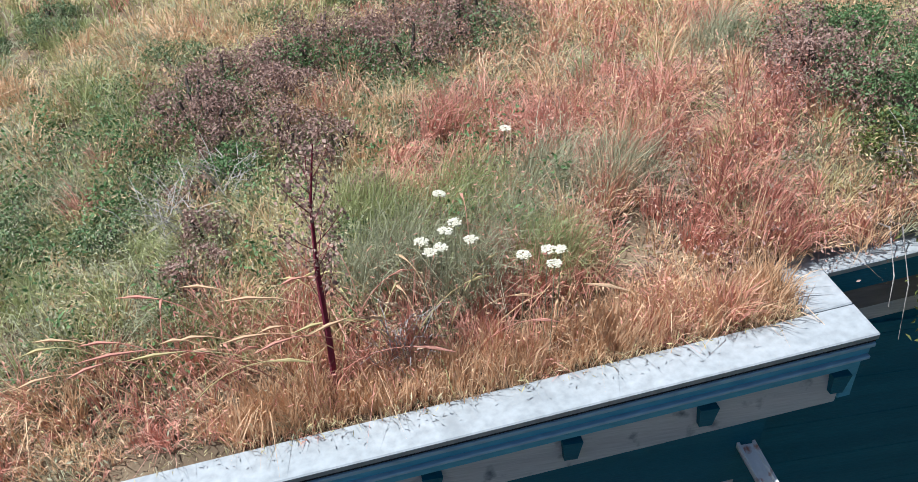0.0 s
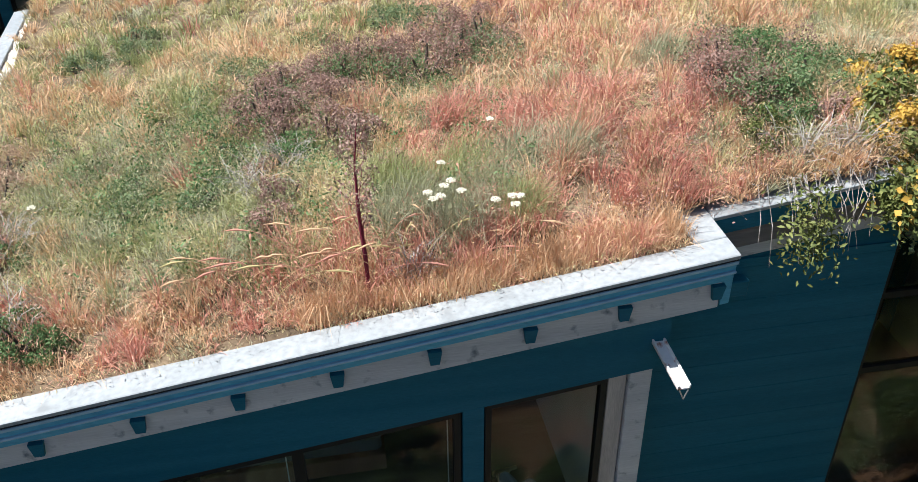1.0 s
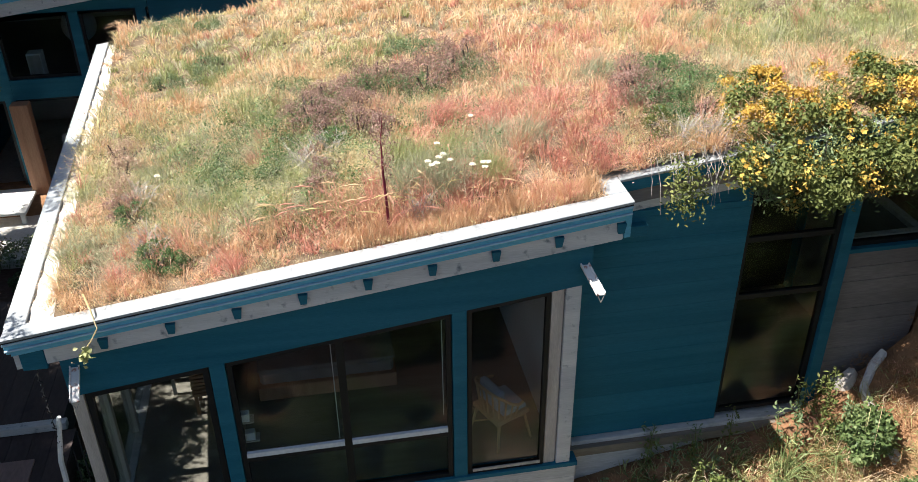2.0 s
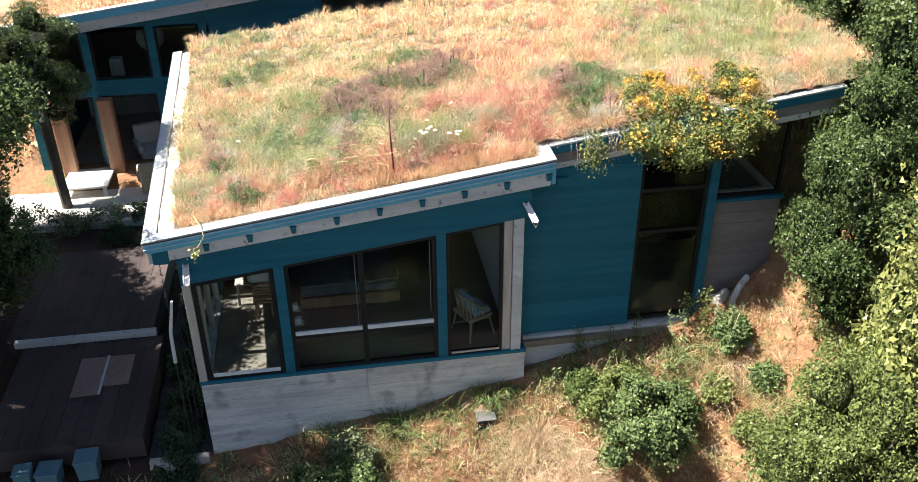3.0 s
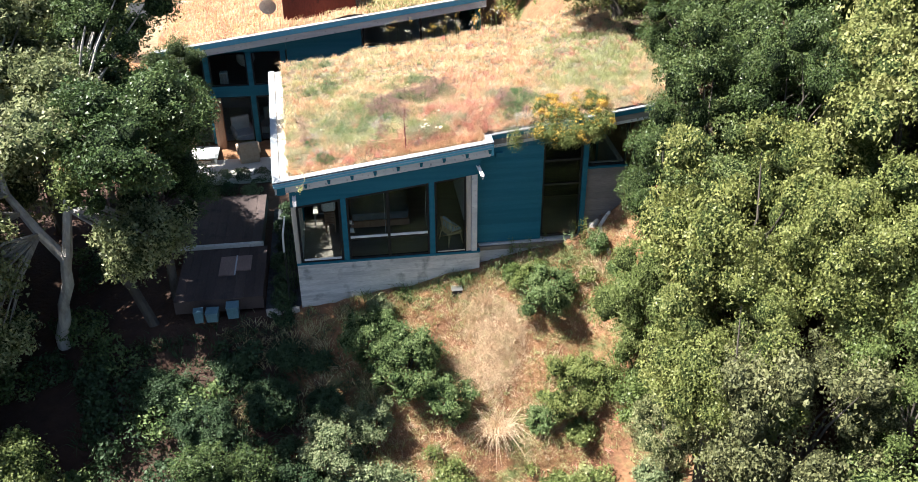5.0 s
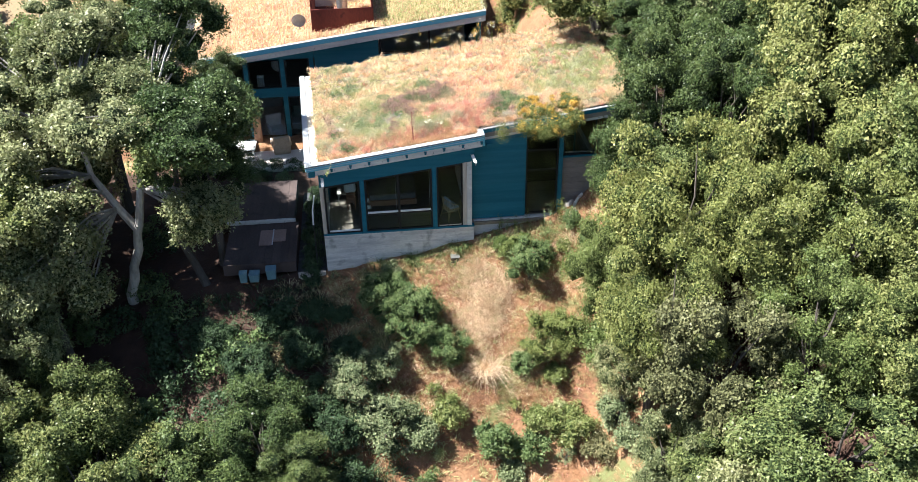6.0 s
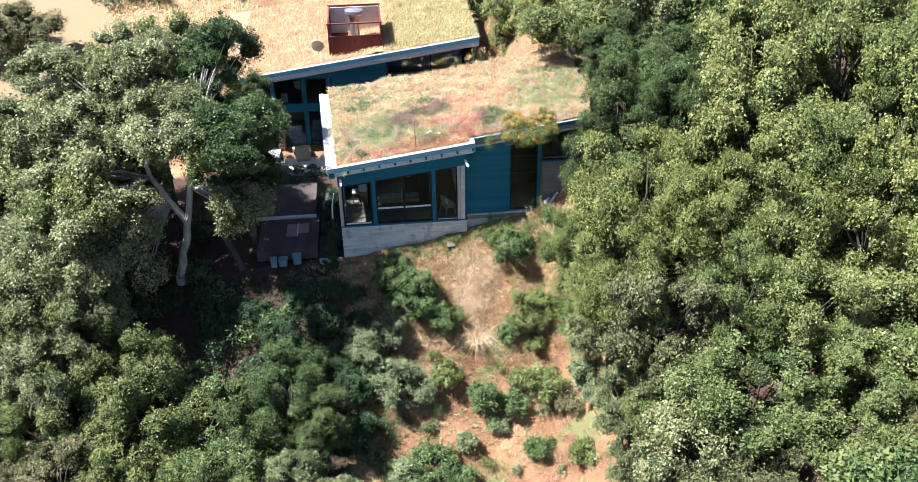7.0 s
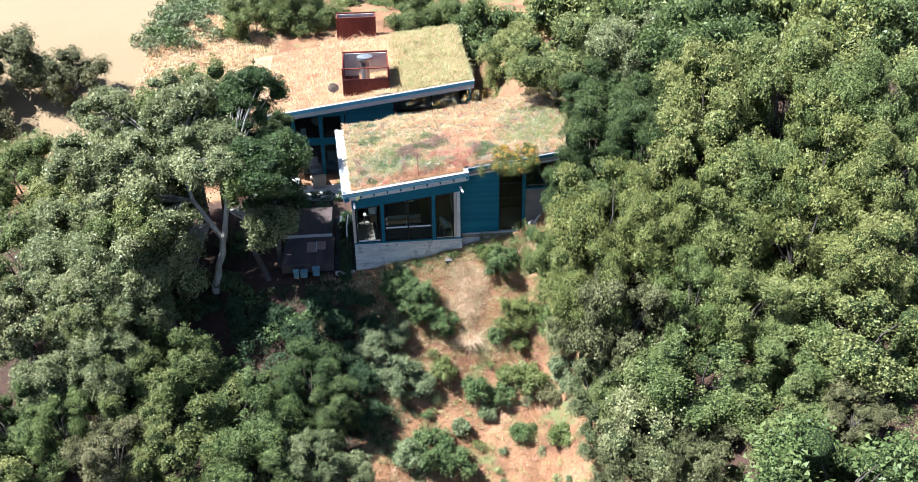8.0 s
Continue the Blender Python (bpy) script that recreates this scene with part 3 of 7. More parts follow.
window("window", 0.16, 1.02, 0.02, 0.0, lambda x: head(x) - 0.01, 0.045, FRAME_DARK, label="dark-framed fixed window")
part("window_sill", boxes((0.21, 0.98, 0.0, 0.018, 0.045, 0.075)), PALE_WOOD, house, "pale timber sill bar")

plinth = part("plinth", boxes((-3.70, 1.40, 0.02, 0.30, -2.6, -0.062)), CONCRETE, house, "board-formed grey concrete plinth")
for r in range(12):
    z1 = -0.066 - 0.17 * r
    for c in range(2):
        e = -3.71 + 2.56 * c
        part("form_board", boxes((e, e + 2.555 - 0.004, -0.002 - 0.006 * ((r * 7 + c * 3) % 3) / 2, 0.018, z1 - 0.166, z1)), CONCRETE, plinth)

# blue boarded bay, tall window, concrete end wall
bay = part("wall", boxes((1.335, 3.21, 0.33, 0.50, 0.05, low(0.34))), BLUE, house, "blue boarded wall")
for r in range(22):
    z0 = 0.06 + 0.145 * r
    top = min(z0 + 0.1435, cap_z(1.45) - 0.36)
    if top - z0 < 0.03:
        break
    part("plank", boxes((1.34, 3.205, 0.314 - 0.0012 * (r % 2), 0.329, z0, top)), BLUE, bay)
part("curb", boxes((1.42, 4.40, 0.24, 0.52, -0.7, 0.045)), CONCRETE, house, "low grey concrete curb", 0.01)
window("window", 3.215, 4.32, 0.36, 0.10, lambda x: cap_z(x) - 0.36, 0.05, FRAME_DARK, transoms=(1.76, 2.50), label="tall dark-framed window in three lights")
part("post", boxes((4.33, 4.47, 0.31, 0.52, 0.05, low(0.36))), BLUE, house, "", 0.004)
end_wall = part("end_wall", boxes((4.48, 5.62, 0.46, 0.72, -0.9, 2.14)), CONCRETE_WARM, house, "tan board-formed concrete end wall")
for r in range(11):
    z1 = 2.13 - 0.19 * r
    part("form_board", boxes((4.485, 5.625, 0.446 - 0.004 * (r % 3), 0.458, z1 - 0.186, z1)), CONCRETE_WARM, end_wall)
part("sill_board", boxes((4.48, 5.66, 0.42, 0.74, 2.145, 2.20)), BLUE, house, "", 0.004)
window("window", 4.50, 5.61, 0.48, 2.205, lambda x: cap_z(x) - 0.36, 0.05, FRAME_DARK, label="clerestory corner window")
part("window_sill", boxes((4.60, 5.54, 0.56, 0.64, 2.21, 2.27)), PALE_WOOD, house, "pale timber sill")
part("window_sill", boxes((5.45, 5.56, 0.65, 2.6, 2.21, 2.27)), PALE_WOOD, house, "pale timber sill")
part("wall", boxes((5.45, 5.62, 2.7, 8.2, -0.9, low(0.43))), BLUE, house, "blue boarded wall")
part("wall", boxes((5.45, 5.62, 0.73, 2.69, -0.9, 2.20)), CONCRETE_WARM, house, "tan concrete side wall")
part("wall", boxes((-3.70, 5.62, 8.0, 8.2, -0.9, low(0.43))), UNLIT_WALL, house, "back wall darkened to stand for an unlit room")

# left side wall with its glazing
part("wall", boxes((-3.70, -3.54, 2.41, 8.0, -1.7, low(0.43))), BLUE, house, "blue boarded side wall")
part("wall", boxes((-3.70, -3.54, 0.31, 2.40, -1.7, -0.001)), CONCRETE, house, "grey concrete plinth wall")
part("wall", boxes((-3.70, -3.54, 0.31, 2.40, 1.9, low(0.43))), BLUE, house, "blue boarded lintel")
for y in (0.62, 1.42, 2.28):
    part("post", boxes((-3.68, -3.58, y, y + 0.09, 0.0, 1.9)), PALE_WOOD, house, "weathered grey timber post")
pane = part("pane", boxes((-3.63, -3.624, 0.31, 2.40, 0.0, 1.9)), GLASS, house, "clear reflective glass pane")
pane.visible_shadow = False
part("floor", boxes((-2.32, 5.44, 0.17, 7.99, -0.12, -0.005)), FLOOR_WOOD, house, "oak boarded floor")
part("floor", boxes((-3.53, -2.325, 0.17, 7.99, -0.12, -0.003)), ENTRY, house, "pale tan concrete entry floor")
part("partition", boxes((1.19, 1.31, 0.52, 4.2, 0.0, 2.40)), PLASTER, house, "white plastered partition")
part("partition", boxes((-3.53, 1.26, 6.4, 6.55, 0.0, 2.3)), UNLIT_WALL, house, "partition darkened to stand for an unlit room")
part("partition", boxes((1.45, 5.44, 2.9, 3.05, 0.0, 2.75)), UNLIT_WALL, house, "partition darkened to stand for an unlit room")
part("ceiling_lining", boxes((-3.5, 1.26, 0.16, 7.9, low(0.47), low(0.43))), CEILING, house, "brown boarded ceiling")


# ---------------------------------------------------------------- roof planting
def soil_z(x, y):
    return cap_z(x) - 0.02 + 0.20 * smooth(0.0, 0.9, y) + 0.10 * wavy(0.9 * x, 0.9 * y, 1) * smooth(0.2, 1.2, y)


def soil_sheet(name, x0, x1, y0, y1, zf, material, label, step=0.12):
    xs, ys = np.arange(x0, x1 + 1e-6, step), np.arange(y0, y1 + 1e-6, step)
    A, B = np.meshgrid(xs, ys)
    if x0 < -3:
        A = A + EDGE_LEAN * (B - RYF) * smooth(-2.0, -3.6, A)
    C = zf(A, B) + 0.02 * wavy(9 * A, 9 * B, 3)
    k = np.arange(A.size).reshape(A.shape)
    q = np.stack([k[:-1, :-1], k[:-1, 1:], k[1:, 1:], k[1:, :-1]], -1).reshape(-1, 4)
    me = array_mesh(name, np.stack([A, B, C], -1).reshape(-1, 3), q, material)
    return tagged(new(name, me), label, "soil", "", "stuff")


soil_sheet("roof_soil", RX0 + 0.45, RXS - 0.22, 0.04, RYB - 0.05, soil_z, SOIL, "brown soil and thatch of the planted roof")
soil_sheet("roof_soil", RXS - 0.22, RX1 + 0.6, RYS + 0.1, RYB - 0.05, soil_z, SOIL, "brown soil and thatch of the planted roof")
soil_sheet("gravel_strip", RX0 + 0.20, RX0 + 0.47, 0.05, RYB - 0.1, lambda x, y: cap_z(x) - 0.03 + 0 * y, GRAVEL, "pale gravel strip along the roof edge", 0.06)


def patch_weight(x, y, cx_, cy_, rx, ry, soft=0.35):
    d = np.hypot((x - cx_) / rx, (y - cy_) / ry) + 0.22 * wavy(3 * x, 3 * y, cx_)
    return 1 - smooth(1 - soft, 1 + soft, d)


rng = np.random.default_rng(7)


def red_w(x, y):
    return np.maximum.reduce([patch_weight(x, y, 1.1, 1.5, 1.1, 0.9), patch_weight(x, y, 1.0, 0.3, 1.0, 0.5), 0.7 * patch_weight(x, y, -0.6, 0.4, 0.9, 0.4), 0.32 * patch_weight(x, y, 1.5, 3.2, 1.6, 1.6), 0.4 * patch_weight(x, y, -2.4, 0.4, 1.1, 0.4)])


def green_w(x, y):
    return np.maximum.reduce([0.48 * patch_weight(x, y, -1.9, 2.6, 1.0, 1.3), 0.6 * patch_weight(x, y, -2.8, 5.3, 1.0, 0.9), 0.7 * patch_weight(x, y, -0.1, 4.7, 0.9, 0.5), 0.5 * patch_weight(x, y, -3.0, 7.5, 0.8, 0.5), 0.7 * patch_weight(x, y, -2.6, 5.6, 0.9, 1.0), 0.95 * patch_weight(x, y, 5.3, 4.0, 1.5, 2.6), 0.5 * patch_weight(x, y, 0.2, 1.0, 0.5, 0.5), 0.5 * patch_weight(x, y, -1.6, 1.2, 0.7, 0.5)])


def rest_w(x, y):
    return np.clip(1 - np.maximum(red_w(x, y), 0.9 * green_w(x, y)), 0.08, 1)


def tufts(rng, x, y, z, height, spread, per, width, lean, loose=1.0):
    """Tufts of blades that fan out from their own centre, each tuft with its own height and tilt."""
    n = len(x)
    count = rng.integers(per // 2, per * 3 // 2, n)
    t = np.repeat(np.arange(n), count)
    a, q = rng.uniform(0, 2 * np.pi, len(t)), rng.uniform(0, 1, len(t)) ** 0.6
    size = (spread * rng.uniform(0.5, 1.5, n))[t]
    off = np.stack([np.cos(a), np.sin(a)], -1) * (q * size)[:, None]
    h = (height * rng.uniform(0.45, 1.45, n))[t] * rng.uniform(0.5, 1.2, len(t)) * (1 - 0.35 * q)
    tilt = loose * rng.normal(0, 0.35, (n, 2))[t]
    d = (np.stack([np.cos(a), np.sin(a)], -1) * (q * lean)[:, None] + tilt + loose * rng.normal(0, 0.5, (len(t), 2))) * h[:, None]
    base = np.stack([x[t] + off[:, 0], y[t] + off[:, 1], z[t] - 0.02], -1)
    b_ = rng.uniform(0, np.pi, len(t))
    w = width * rng.uniform(0.6, 1.5, len(t))
    side = np.stack([np.cos(b_), np.sin(b_), np.zeros(len(t))], -1) * w[:, None] / 2
    bend = np.clip(np.hypot(d[:, 0], d[:, 1]) / (h + 1e-6), 0, 1.6)
    mid = base + np.c_[0.4 * d, 0.6 * h]
    tip = base + np.c_[1.1 * d, h * np.clip(1.0 - 0.38 * bend ** 2, 0.15, 1)]
    v = np.stack([base - side, base + side, mid + 0.85 * side, mid - 0.85 * side, tip], 1).reshape(-1, 3)
    o = (5 * np.arange(len(t)))[:, None, None]
    return v, (o + np.array([[0, 1, 2], [0, 2, 3], [3, 2, 4]])[None]).reshape(-1, 3)


SPECIES = (("red_grass", G_RED, 0.25, 0.07, 0.5, "reddish dry grass tufts on the planted roof"), ("straw_grass", G_STRAW, 0.25, 0.08, 0.7, "golden straw grass tufts on the planted roof"), ("pale_grass", G_PALE, 0.17, 0.12, 1.2, "pale matted dry grass on the planted roof"),
           ("green_grass", G_GREEN, 0.20, 0.09, 0.7, "fresh green grass tufts on the planted roof"), ("grey_grass", G_GREY, 0.17, 0.09, 0.9, "grey-green fine grass on the planted roof"))
n = 7400
tx, ty = rng.uniform(RX0 + 0.42, RX1 + 0.55, n), 0.10 + (RYB - 0.25) * rng.uniform(0, 1, n) ** 1.2
tx = tx + EDGE_LEAN * ty * smooth(-2.0, -3.6, tx)
keep = (tx < RXS - 0.25) | (ty > RYS + 0.10)
tx, ty = tx[keep], ty[keep]
red, green, rest = red_w(tx, ty), green_w(tx, ty), rest_w(tx, ty)
mood = 0.5 + 0.5 * wavy(1.1 * tx, 1.1 * ty, 3)
front = smooth(0.7, 0.2, ty)
west = smooth(0.2, -1.2, tx)
chance = np.stack([1.25 * red + 0.20 - 0.10 * west, (0.62 - 0.22 * west) * rest * (0.5 + mood) * (1 + 0.45 * smooth(2.2, 3.6, ty)) + 0.3 * red + 0.7 * front, 0.80 * rest * (1.3 - mood) * (1 - 0.6 * front) * (1 + 0.35 * smooth(2.0, 3.5, ty)), 1.0 * green + (0.24 + 0.2 * smooth(1.0, -0.5, tx)) * (1 - front) * (0.4 + 0.6 * smooth(4.2, 2.4, ty)), (0.85 + 0.35 * west) * rest * (0.5 + mood) * (1 - 0.7 * front) * (0.5 + 0.5 * smooth(4.2, 2.4, ty)) + 0.5 * green], -1) * (rng.uniform(0.1, 1, (len(tx), 5)) ** 3)
pick = chance.argmax(1)
for k, (nm, mt, hgt, spr, lean, lb) in enumerate(SPECIES):
    chunks = []
    for y0, y1, per, w in ((0, 2.6, 62, 0.0046), (2.6, 5.0, 34, 0.0075), (5.0, 9.0, 28, 0.0095)):
        s = (pick == k) & (ty >= y0) & (ty < y1)
        edge = (0.6 + 0.4 * smooth(0.05, 0.6, ty[s])) * (1 - 0.25 * smooth(3.0, 5.5, ty[s]))
        half = rng.uniform(0, 1, len(edge)) < 0.5
        for upright, loose, lift in ((half, 0.5, 1.15), (~half, 1.0, 0.95)):
            x_, y_ = tx[s][upright], ty[s][upright]
            chunks.append(tufts(rng, x_, y_, soil_z(x_, y_), lift * hgt * edge[upright] * (1 + 0.4 * wavy(2 * x_, 2 * y_, 5)), spr, per, w, lean * (0.5 + 0.5 * loose), loose))
    s = np.flatnonzero((pick == k) & (ty < 4.5))
    s = np.repeat(s, 16)
    hx, hy = tx[s] + rng.normal(0, 0.11, len(s)), ty[s] + rng.normal(0, 0.11, len(s))
    hz = soil_z(hx, hy) + hgt * rng.uniform(0.35, 1.15, len(s)) * (0.6 + 0.4 * smooth(0.05, 0.6, hy))
    on = (hy > 0.06) & ((hx < RXS - 0.22) | (hy > RYS + 0.1))
    chunks.append(leaves(rng, np.stack([hx, hy, hz], -1)[on], rng.normal(0, 1, (on.sum(), 3)), 0.026, 0.28))
    stuff(nm, chunks, mt, lb, "grass")

# leafy herbs among the grass, low and dark green
def herbs(name, n, x0, x1, y0, y1, weight, spread, height, size, material, label):
    x, y = rng.uniform(x0, x1, n), rng.uniform(y0, y1, n)
    k = rng.uniform(0, 1, n) < weight(x, y)
    x, y = x[k], y[k]
    t = np.repeat(np.arange(len(x)), rng.integers(30, 130, len(x)))
    q = rng.normal(0, 1, (len(t), 2)) * (spread * rng.uniform(0.6, 1.5, len(x)))[t][:, None]
    hx, hy = x[t] + q[:, 0], y[t] + q[:, 1]
    hz = soil_z(hx, hy) + rng.uniform(0.02, 1, len(t)) * (height * rng.uniform(0.5, 1.4, len(x)))[t]
    nn = np.c_[q / spread * 0.5, np.ones(len(t))]
    stuff(name, [leaves(rng, np.stack([hx, hy, hz], -1), nn, size, 0.5)], material, label, "herbs")


herbs("green_herbs", 230, -3.0, 0.9, 0.5, 3.6, lambda x, y: 0.35 + 0.65 * patch_weight(x, y, -1.6, 2.2, 1.2, 1.2), 0.07, 0.22, 0.028, HERB, "dark green leafy herbs among the roof grass")
herbs("silver_herbs", 420, -3.2, 1.6, 0.5, 3.4, lambda x, y: 0.35 + 0.45 * smooth(0.3, -1.0, x), 0.06, 0.24, 0.013, G_GREY, "silvery fine-leaved herbs among the roof grass")
herbs("red_herbs", 120, 0.2, 2.4, 0.3, 2.2, lambda x, y: 0.7 + 0 * x, 0.06, 0.2, 0.018, SHRUB_PURPLE, "reddish seedheads among the roof grass")

# upright golden fringe along the front coping, and thin spikes that nod over it
sx_ = rng.uniform(-3.4, 1.45, 260)
sb_ = np.stack([sx_, rng.uniform(0.05, 0.12, 260), cap_z(sx_) - 0.01], -1)
stuff("fringe_spikes", [blades(rng, sb_, 0.13, 0.0022, 0.35, (0.05, -1.3)), leaves(rng, sb_ + np.stack([rng.normal(0, 0.04, 260), rng.uniform(-0.15, -0.06, 260), rng.uniform(0.06, 0.13, 260)], -1), rng.normal(0, 1, (260, 3)), 0.03, 0.2)], G_PALE, "thin nodding grass spikes over the roof coping", "grass")
fx_ = rng.uniform(-1.0, 1.46, 420)
fy_ = rng.uniform(0.07, 0.26, 420)
stuff("fringe_grass", [tufts(rng, fx_, fy_, soil_z(fx_, fy_), 0.20 + 0 * fx_, 0.05, 34, 0.0036, 0.12, 0.35)], G_STRAW, "upright golden grass fringe behind the roof coping", "grass")


# ---------------------------------------------------------------- shrubs, bushes and trees
bm_ = bmesh.new()
bmesh.ops.create_icosphere(bm_, subdivisions=2, radius=1)
BALL_V = np.array([tuple(v.co) for v in bm_.verts])
BALL_F = np.array([[v.index for v in f.verts] for f in bm_.faces])
bm_.free()


def clumps(rng, c, u, r, count, leaf):
    """Sprays of small leaves over lobes and the smaller lobes that grow on them, round a closed knobbly inner mass: leaves, inner mass."""
    sub = 3
    d = rng.normal(0, 1, (len(c) * sub, 3)) + 0.5 * np.repeat(u, sub, 0) + np.array([0, 0, 0.35])
    d /= np.linalg.norm(d, axis=1)[:, None]
    c2 = np.concatenate([c, np.repeat(c, sub, 0) + d * (np.repeat(r, sub) * rng.uniform(0.7, 1.0, len(d)))[:, None]])
    u2 = np.concatenate([u, d])
    r2 = np.concatenate([r, np.repeat(r, sub) * rng.uniform(0.32, 0.6, len(d))])
    per = 8
    k = max(30, count // per)
    w = rng.choice(len(c2), k, p=r2 ** 2 / (r2 ** 2).sum())
    n = rng.normal(0, 1, (k, 3)) + 0.7 * u2[w] + np.array([0, 0, 0.45])
    n /= np.linalg.norm(n, axis=1)[:, None]
    reach = rng.uniform(0.64, 1.12, k) + np.where(rng.uniform(0, 1, k) < 0.12, rng.uniform(0.05, 0.3, k), 0)
    p = c2[w] + n * (r2[w] * reach)[:, None] * np.array([1, 1, 0.85])
    tilt = n + rng.normal(0, 0.5, n.shape) + np.array([0, 0, 0.3])
    tilt /= np.linalg.norm(tilt, axis=1)[:, None]
    t = np.repeat(np.arange(k), per)
    off = rng.normal(0, 1, (len(t), 3))
    off -= 0.6 * tilt[t] * (off * tilt[t]).sum(1)[:, None]
    size = leaf * rng.uniform(0.75, 1.35, k)[t]
    outer = chips(rng, p[t] + off * size[:, None] * 1.0, tilt[t], size, 0.6)
    return outer, knobs(rng, c, r)


def knobs(rng, c, r):
    """One uneven closed lump inside each lobe."""
    n, m = len(c), len(BALL_V)
    a = rng.uniform(0, 2 * np.pi, (n, 1))
    dent = 1 + 0.14 * np.sin(4.1 * BALL_V[None, :, 0] + a) * np.sin(3.7 * BALL_V[None, :, 1] + 2 * a) + rng.normal(0, 0.06, (n, m))
    v = c[:, None] + BALL_V[None] * (0.69 * r[:, None] * dent)[..., None] * np.array([1, 1, 0.85])
    f = (m * np.arange(n))[:, None, None] + BALL_F[None]
    return v.reshape(-1, 3), f.reshape(-1, 3)


def lobes_crown(rng, radii, lobes, lobe_r, count, leaf, flat=0.25, fine=False):
    """Leaves on the outside of many lobes that lie on an uneven ellipsoid, an outline with dents and gaps: leaves, inner mass, lobe centres."""
    rx, ry, rz = radii
    u = rng.normal(0, 1, (lobes, 3))
    u[:, 2] = np.abs(u[:, 2]) * 1.0 - flat
    u /= np.linalg.norm(u, axis=1)[:, None]
    k = rng.uniform(0.62, 1.05, lobes)[:, None]
    c = u * k * np.array([rx, ry, rz]) * 0.86
    r = lobe_r * rng.uniform(0.65, 1.3, lobes)
    if fine:
        return (*clumps(rng, c, u, r, count, leaf), c)
    w = rng.choice(lobes, count, p=r ** 2 / (r ** 2).sum())
    n = rng.normal(0, 1, (count, 3)) + 0.5 * u[w]
    n[:, 2] += 0.25
    n /= np.linalg.norm(n, axis=1)[:, None]
    reach = np.where(rng.uniform(0, 1, count) < 0.14, rng.uniform(1.05, 1.5, count), rng.uniform(0.5, 1.06, count) ** 0.6)
    p = c[w] + n * (r[w] * reach)[:, None] * np.array([1, 1, 0.85])
    return leaves(rng, p, n, leaf), None, c


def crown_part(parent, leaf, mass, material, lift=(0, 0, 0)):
    """The crown as one mesh: outer leaves, and the stand-in inner mass in its own shade-darkened material."""
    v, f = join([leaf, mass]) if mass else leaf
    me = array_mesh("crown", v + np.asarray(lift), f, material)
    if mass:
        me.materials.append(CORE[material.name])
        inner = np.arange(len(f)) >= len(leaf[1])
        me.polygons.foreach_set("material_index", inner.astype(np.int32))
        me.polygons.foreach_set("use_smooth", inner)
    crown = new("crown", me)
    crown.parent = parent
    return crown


def bush_thing(name, x, y, r, height, material, seed, label, count=2600, leaf=0.075, ground_z=None, group="", leafy=False):
    g = np.random.default_rng(seed)
    z = float(land(x, y)) if ground_z is None else ground_z
    lf, mass, c = lobes_crown(g, (1.02 * r, 1.02 * r, height * 0.66), 24, 0.32 * r, count, leaf, 0.5, leafy)
    if r < 0.33:
        mass = None
    t = thing(name, label, "bush", group, at=(x, y, z))
    crown_part(t, lf, mass, material, (0, 0, height * 0.33))
    b = bmesh.new()
    for k in range(7):
        e = c[k % len(c)]
        tube(b, [(0.1 * math.cos(k), 0.1 * math.sin(k), -0.15), (0.5 * e[0], 0.5 * e[1], 0.3 * height), (e[0], e[1], e[2] + 0.33 * height)], [0.03, 0.02, 0.008], 5)
    part("stem", b, BARK_DARK, t)["kind"] = "stuff"
    return t


def oak_master(name, seed, radii, material, count, leaf, lobes=34, lobe_r=0.68, trunk_h=0.8, trunk_r=0.2, flat=0.8, label=""):
    """A bushy live oak: lobes down to near the ground, a short trunk and limbs that run to the lobes."""
    g = np.random.default_rng(seed)
    lf, mass, c = lobes_crown(g, radii, lobes, lobe_r, count, leaf, flat, True)
    lift = trunk_h + radii[2] * 0.55
    t = thing(name, label, "tree")
    crown_part(t, lf, mass, material, (0, 0, lift))
    b = bmesh.new()
    top = Vector((0.15 * trunk_h * math.sin(seed), 0.12 * trunk_h * math.cos(seed), trunk_h))
    tube(b, [(0.1, 0, -4.5), (0, 0, 0), tuple(top * 0.5 + Vector((0.08, -0.05, 0))), tuple(top)], [trunk_r * 1.2, trunk_r, trunk_r * 0.85, trunk_r * 0.75], 9)
    for e in c[: lobes // 3]:
        end = Vector((0.8 * e[0], 0.8 * e[1], 0.85 * e[2] + lift))
        midp = top.lerp(end, 0.5) + Vector((g.normal(0, 0.15), g.normal(0, 0.15), 0.25))
        tube(b, [tuple(top - Vector((0, 0, 0.15))), tuple(midp), tuple(end)], [trunk_r * 0.36, trunk_r * 0.18, 0.012], 5)
    part("trunk", b, BARK_DARK, t, "dark trunk with spreading limbs")
    t["height"] = float(lf[0][:, 2].max()) + lift
    return t


# planted shrubs on the roof
def roof_shrub(name, x, y, r, h, material, seed, label, count, leaf):
    return bush_thing(name, x, y, r, h, material, seed, label, count, leaf, ground_z=float(soil_z(x, y)) - 0.05)


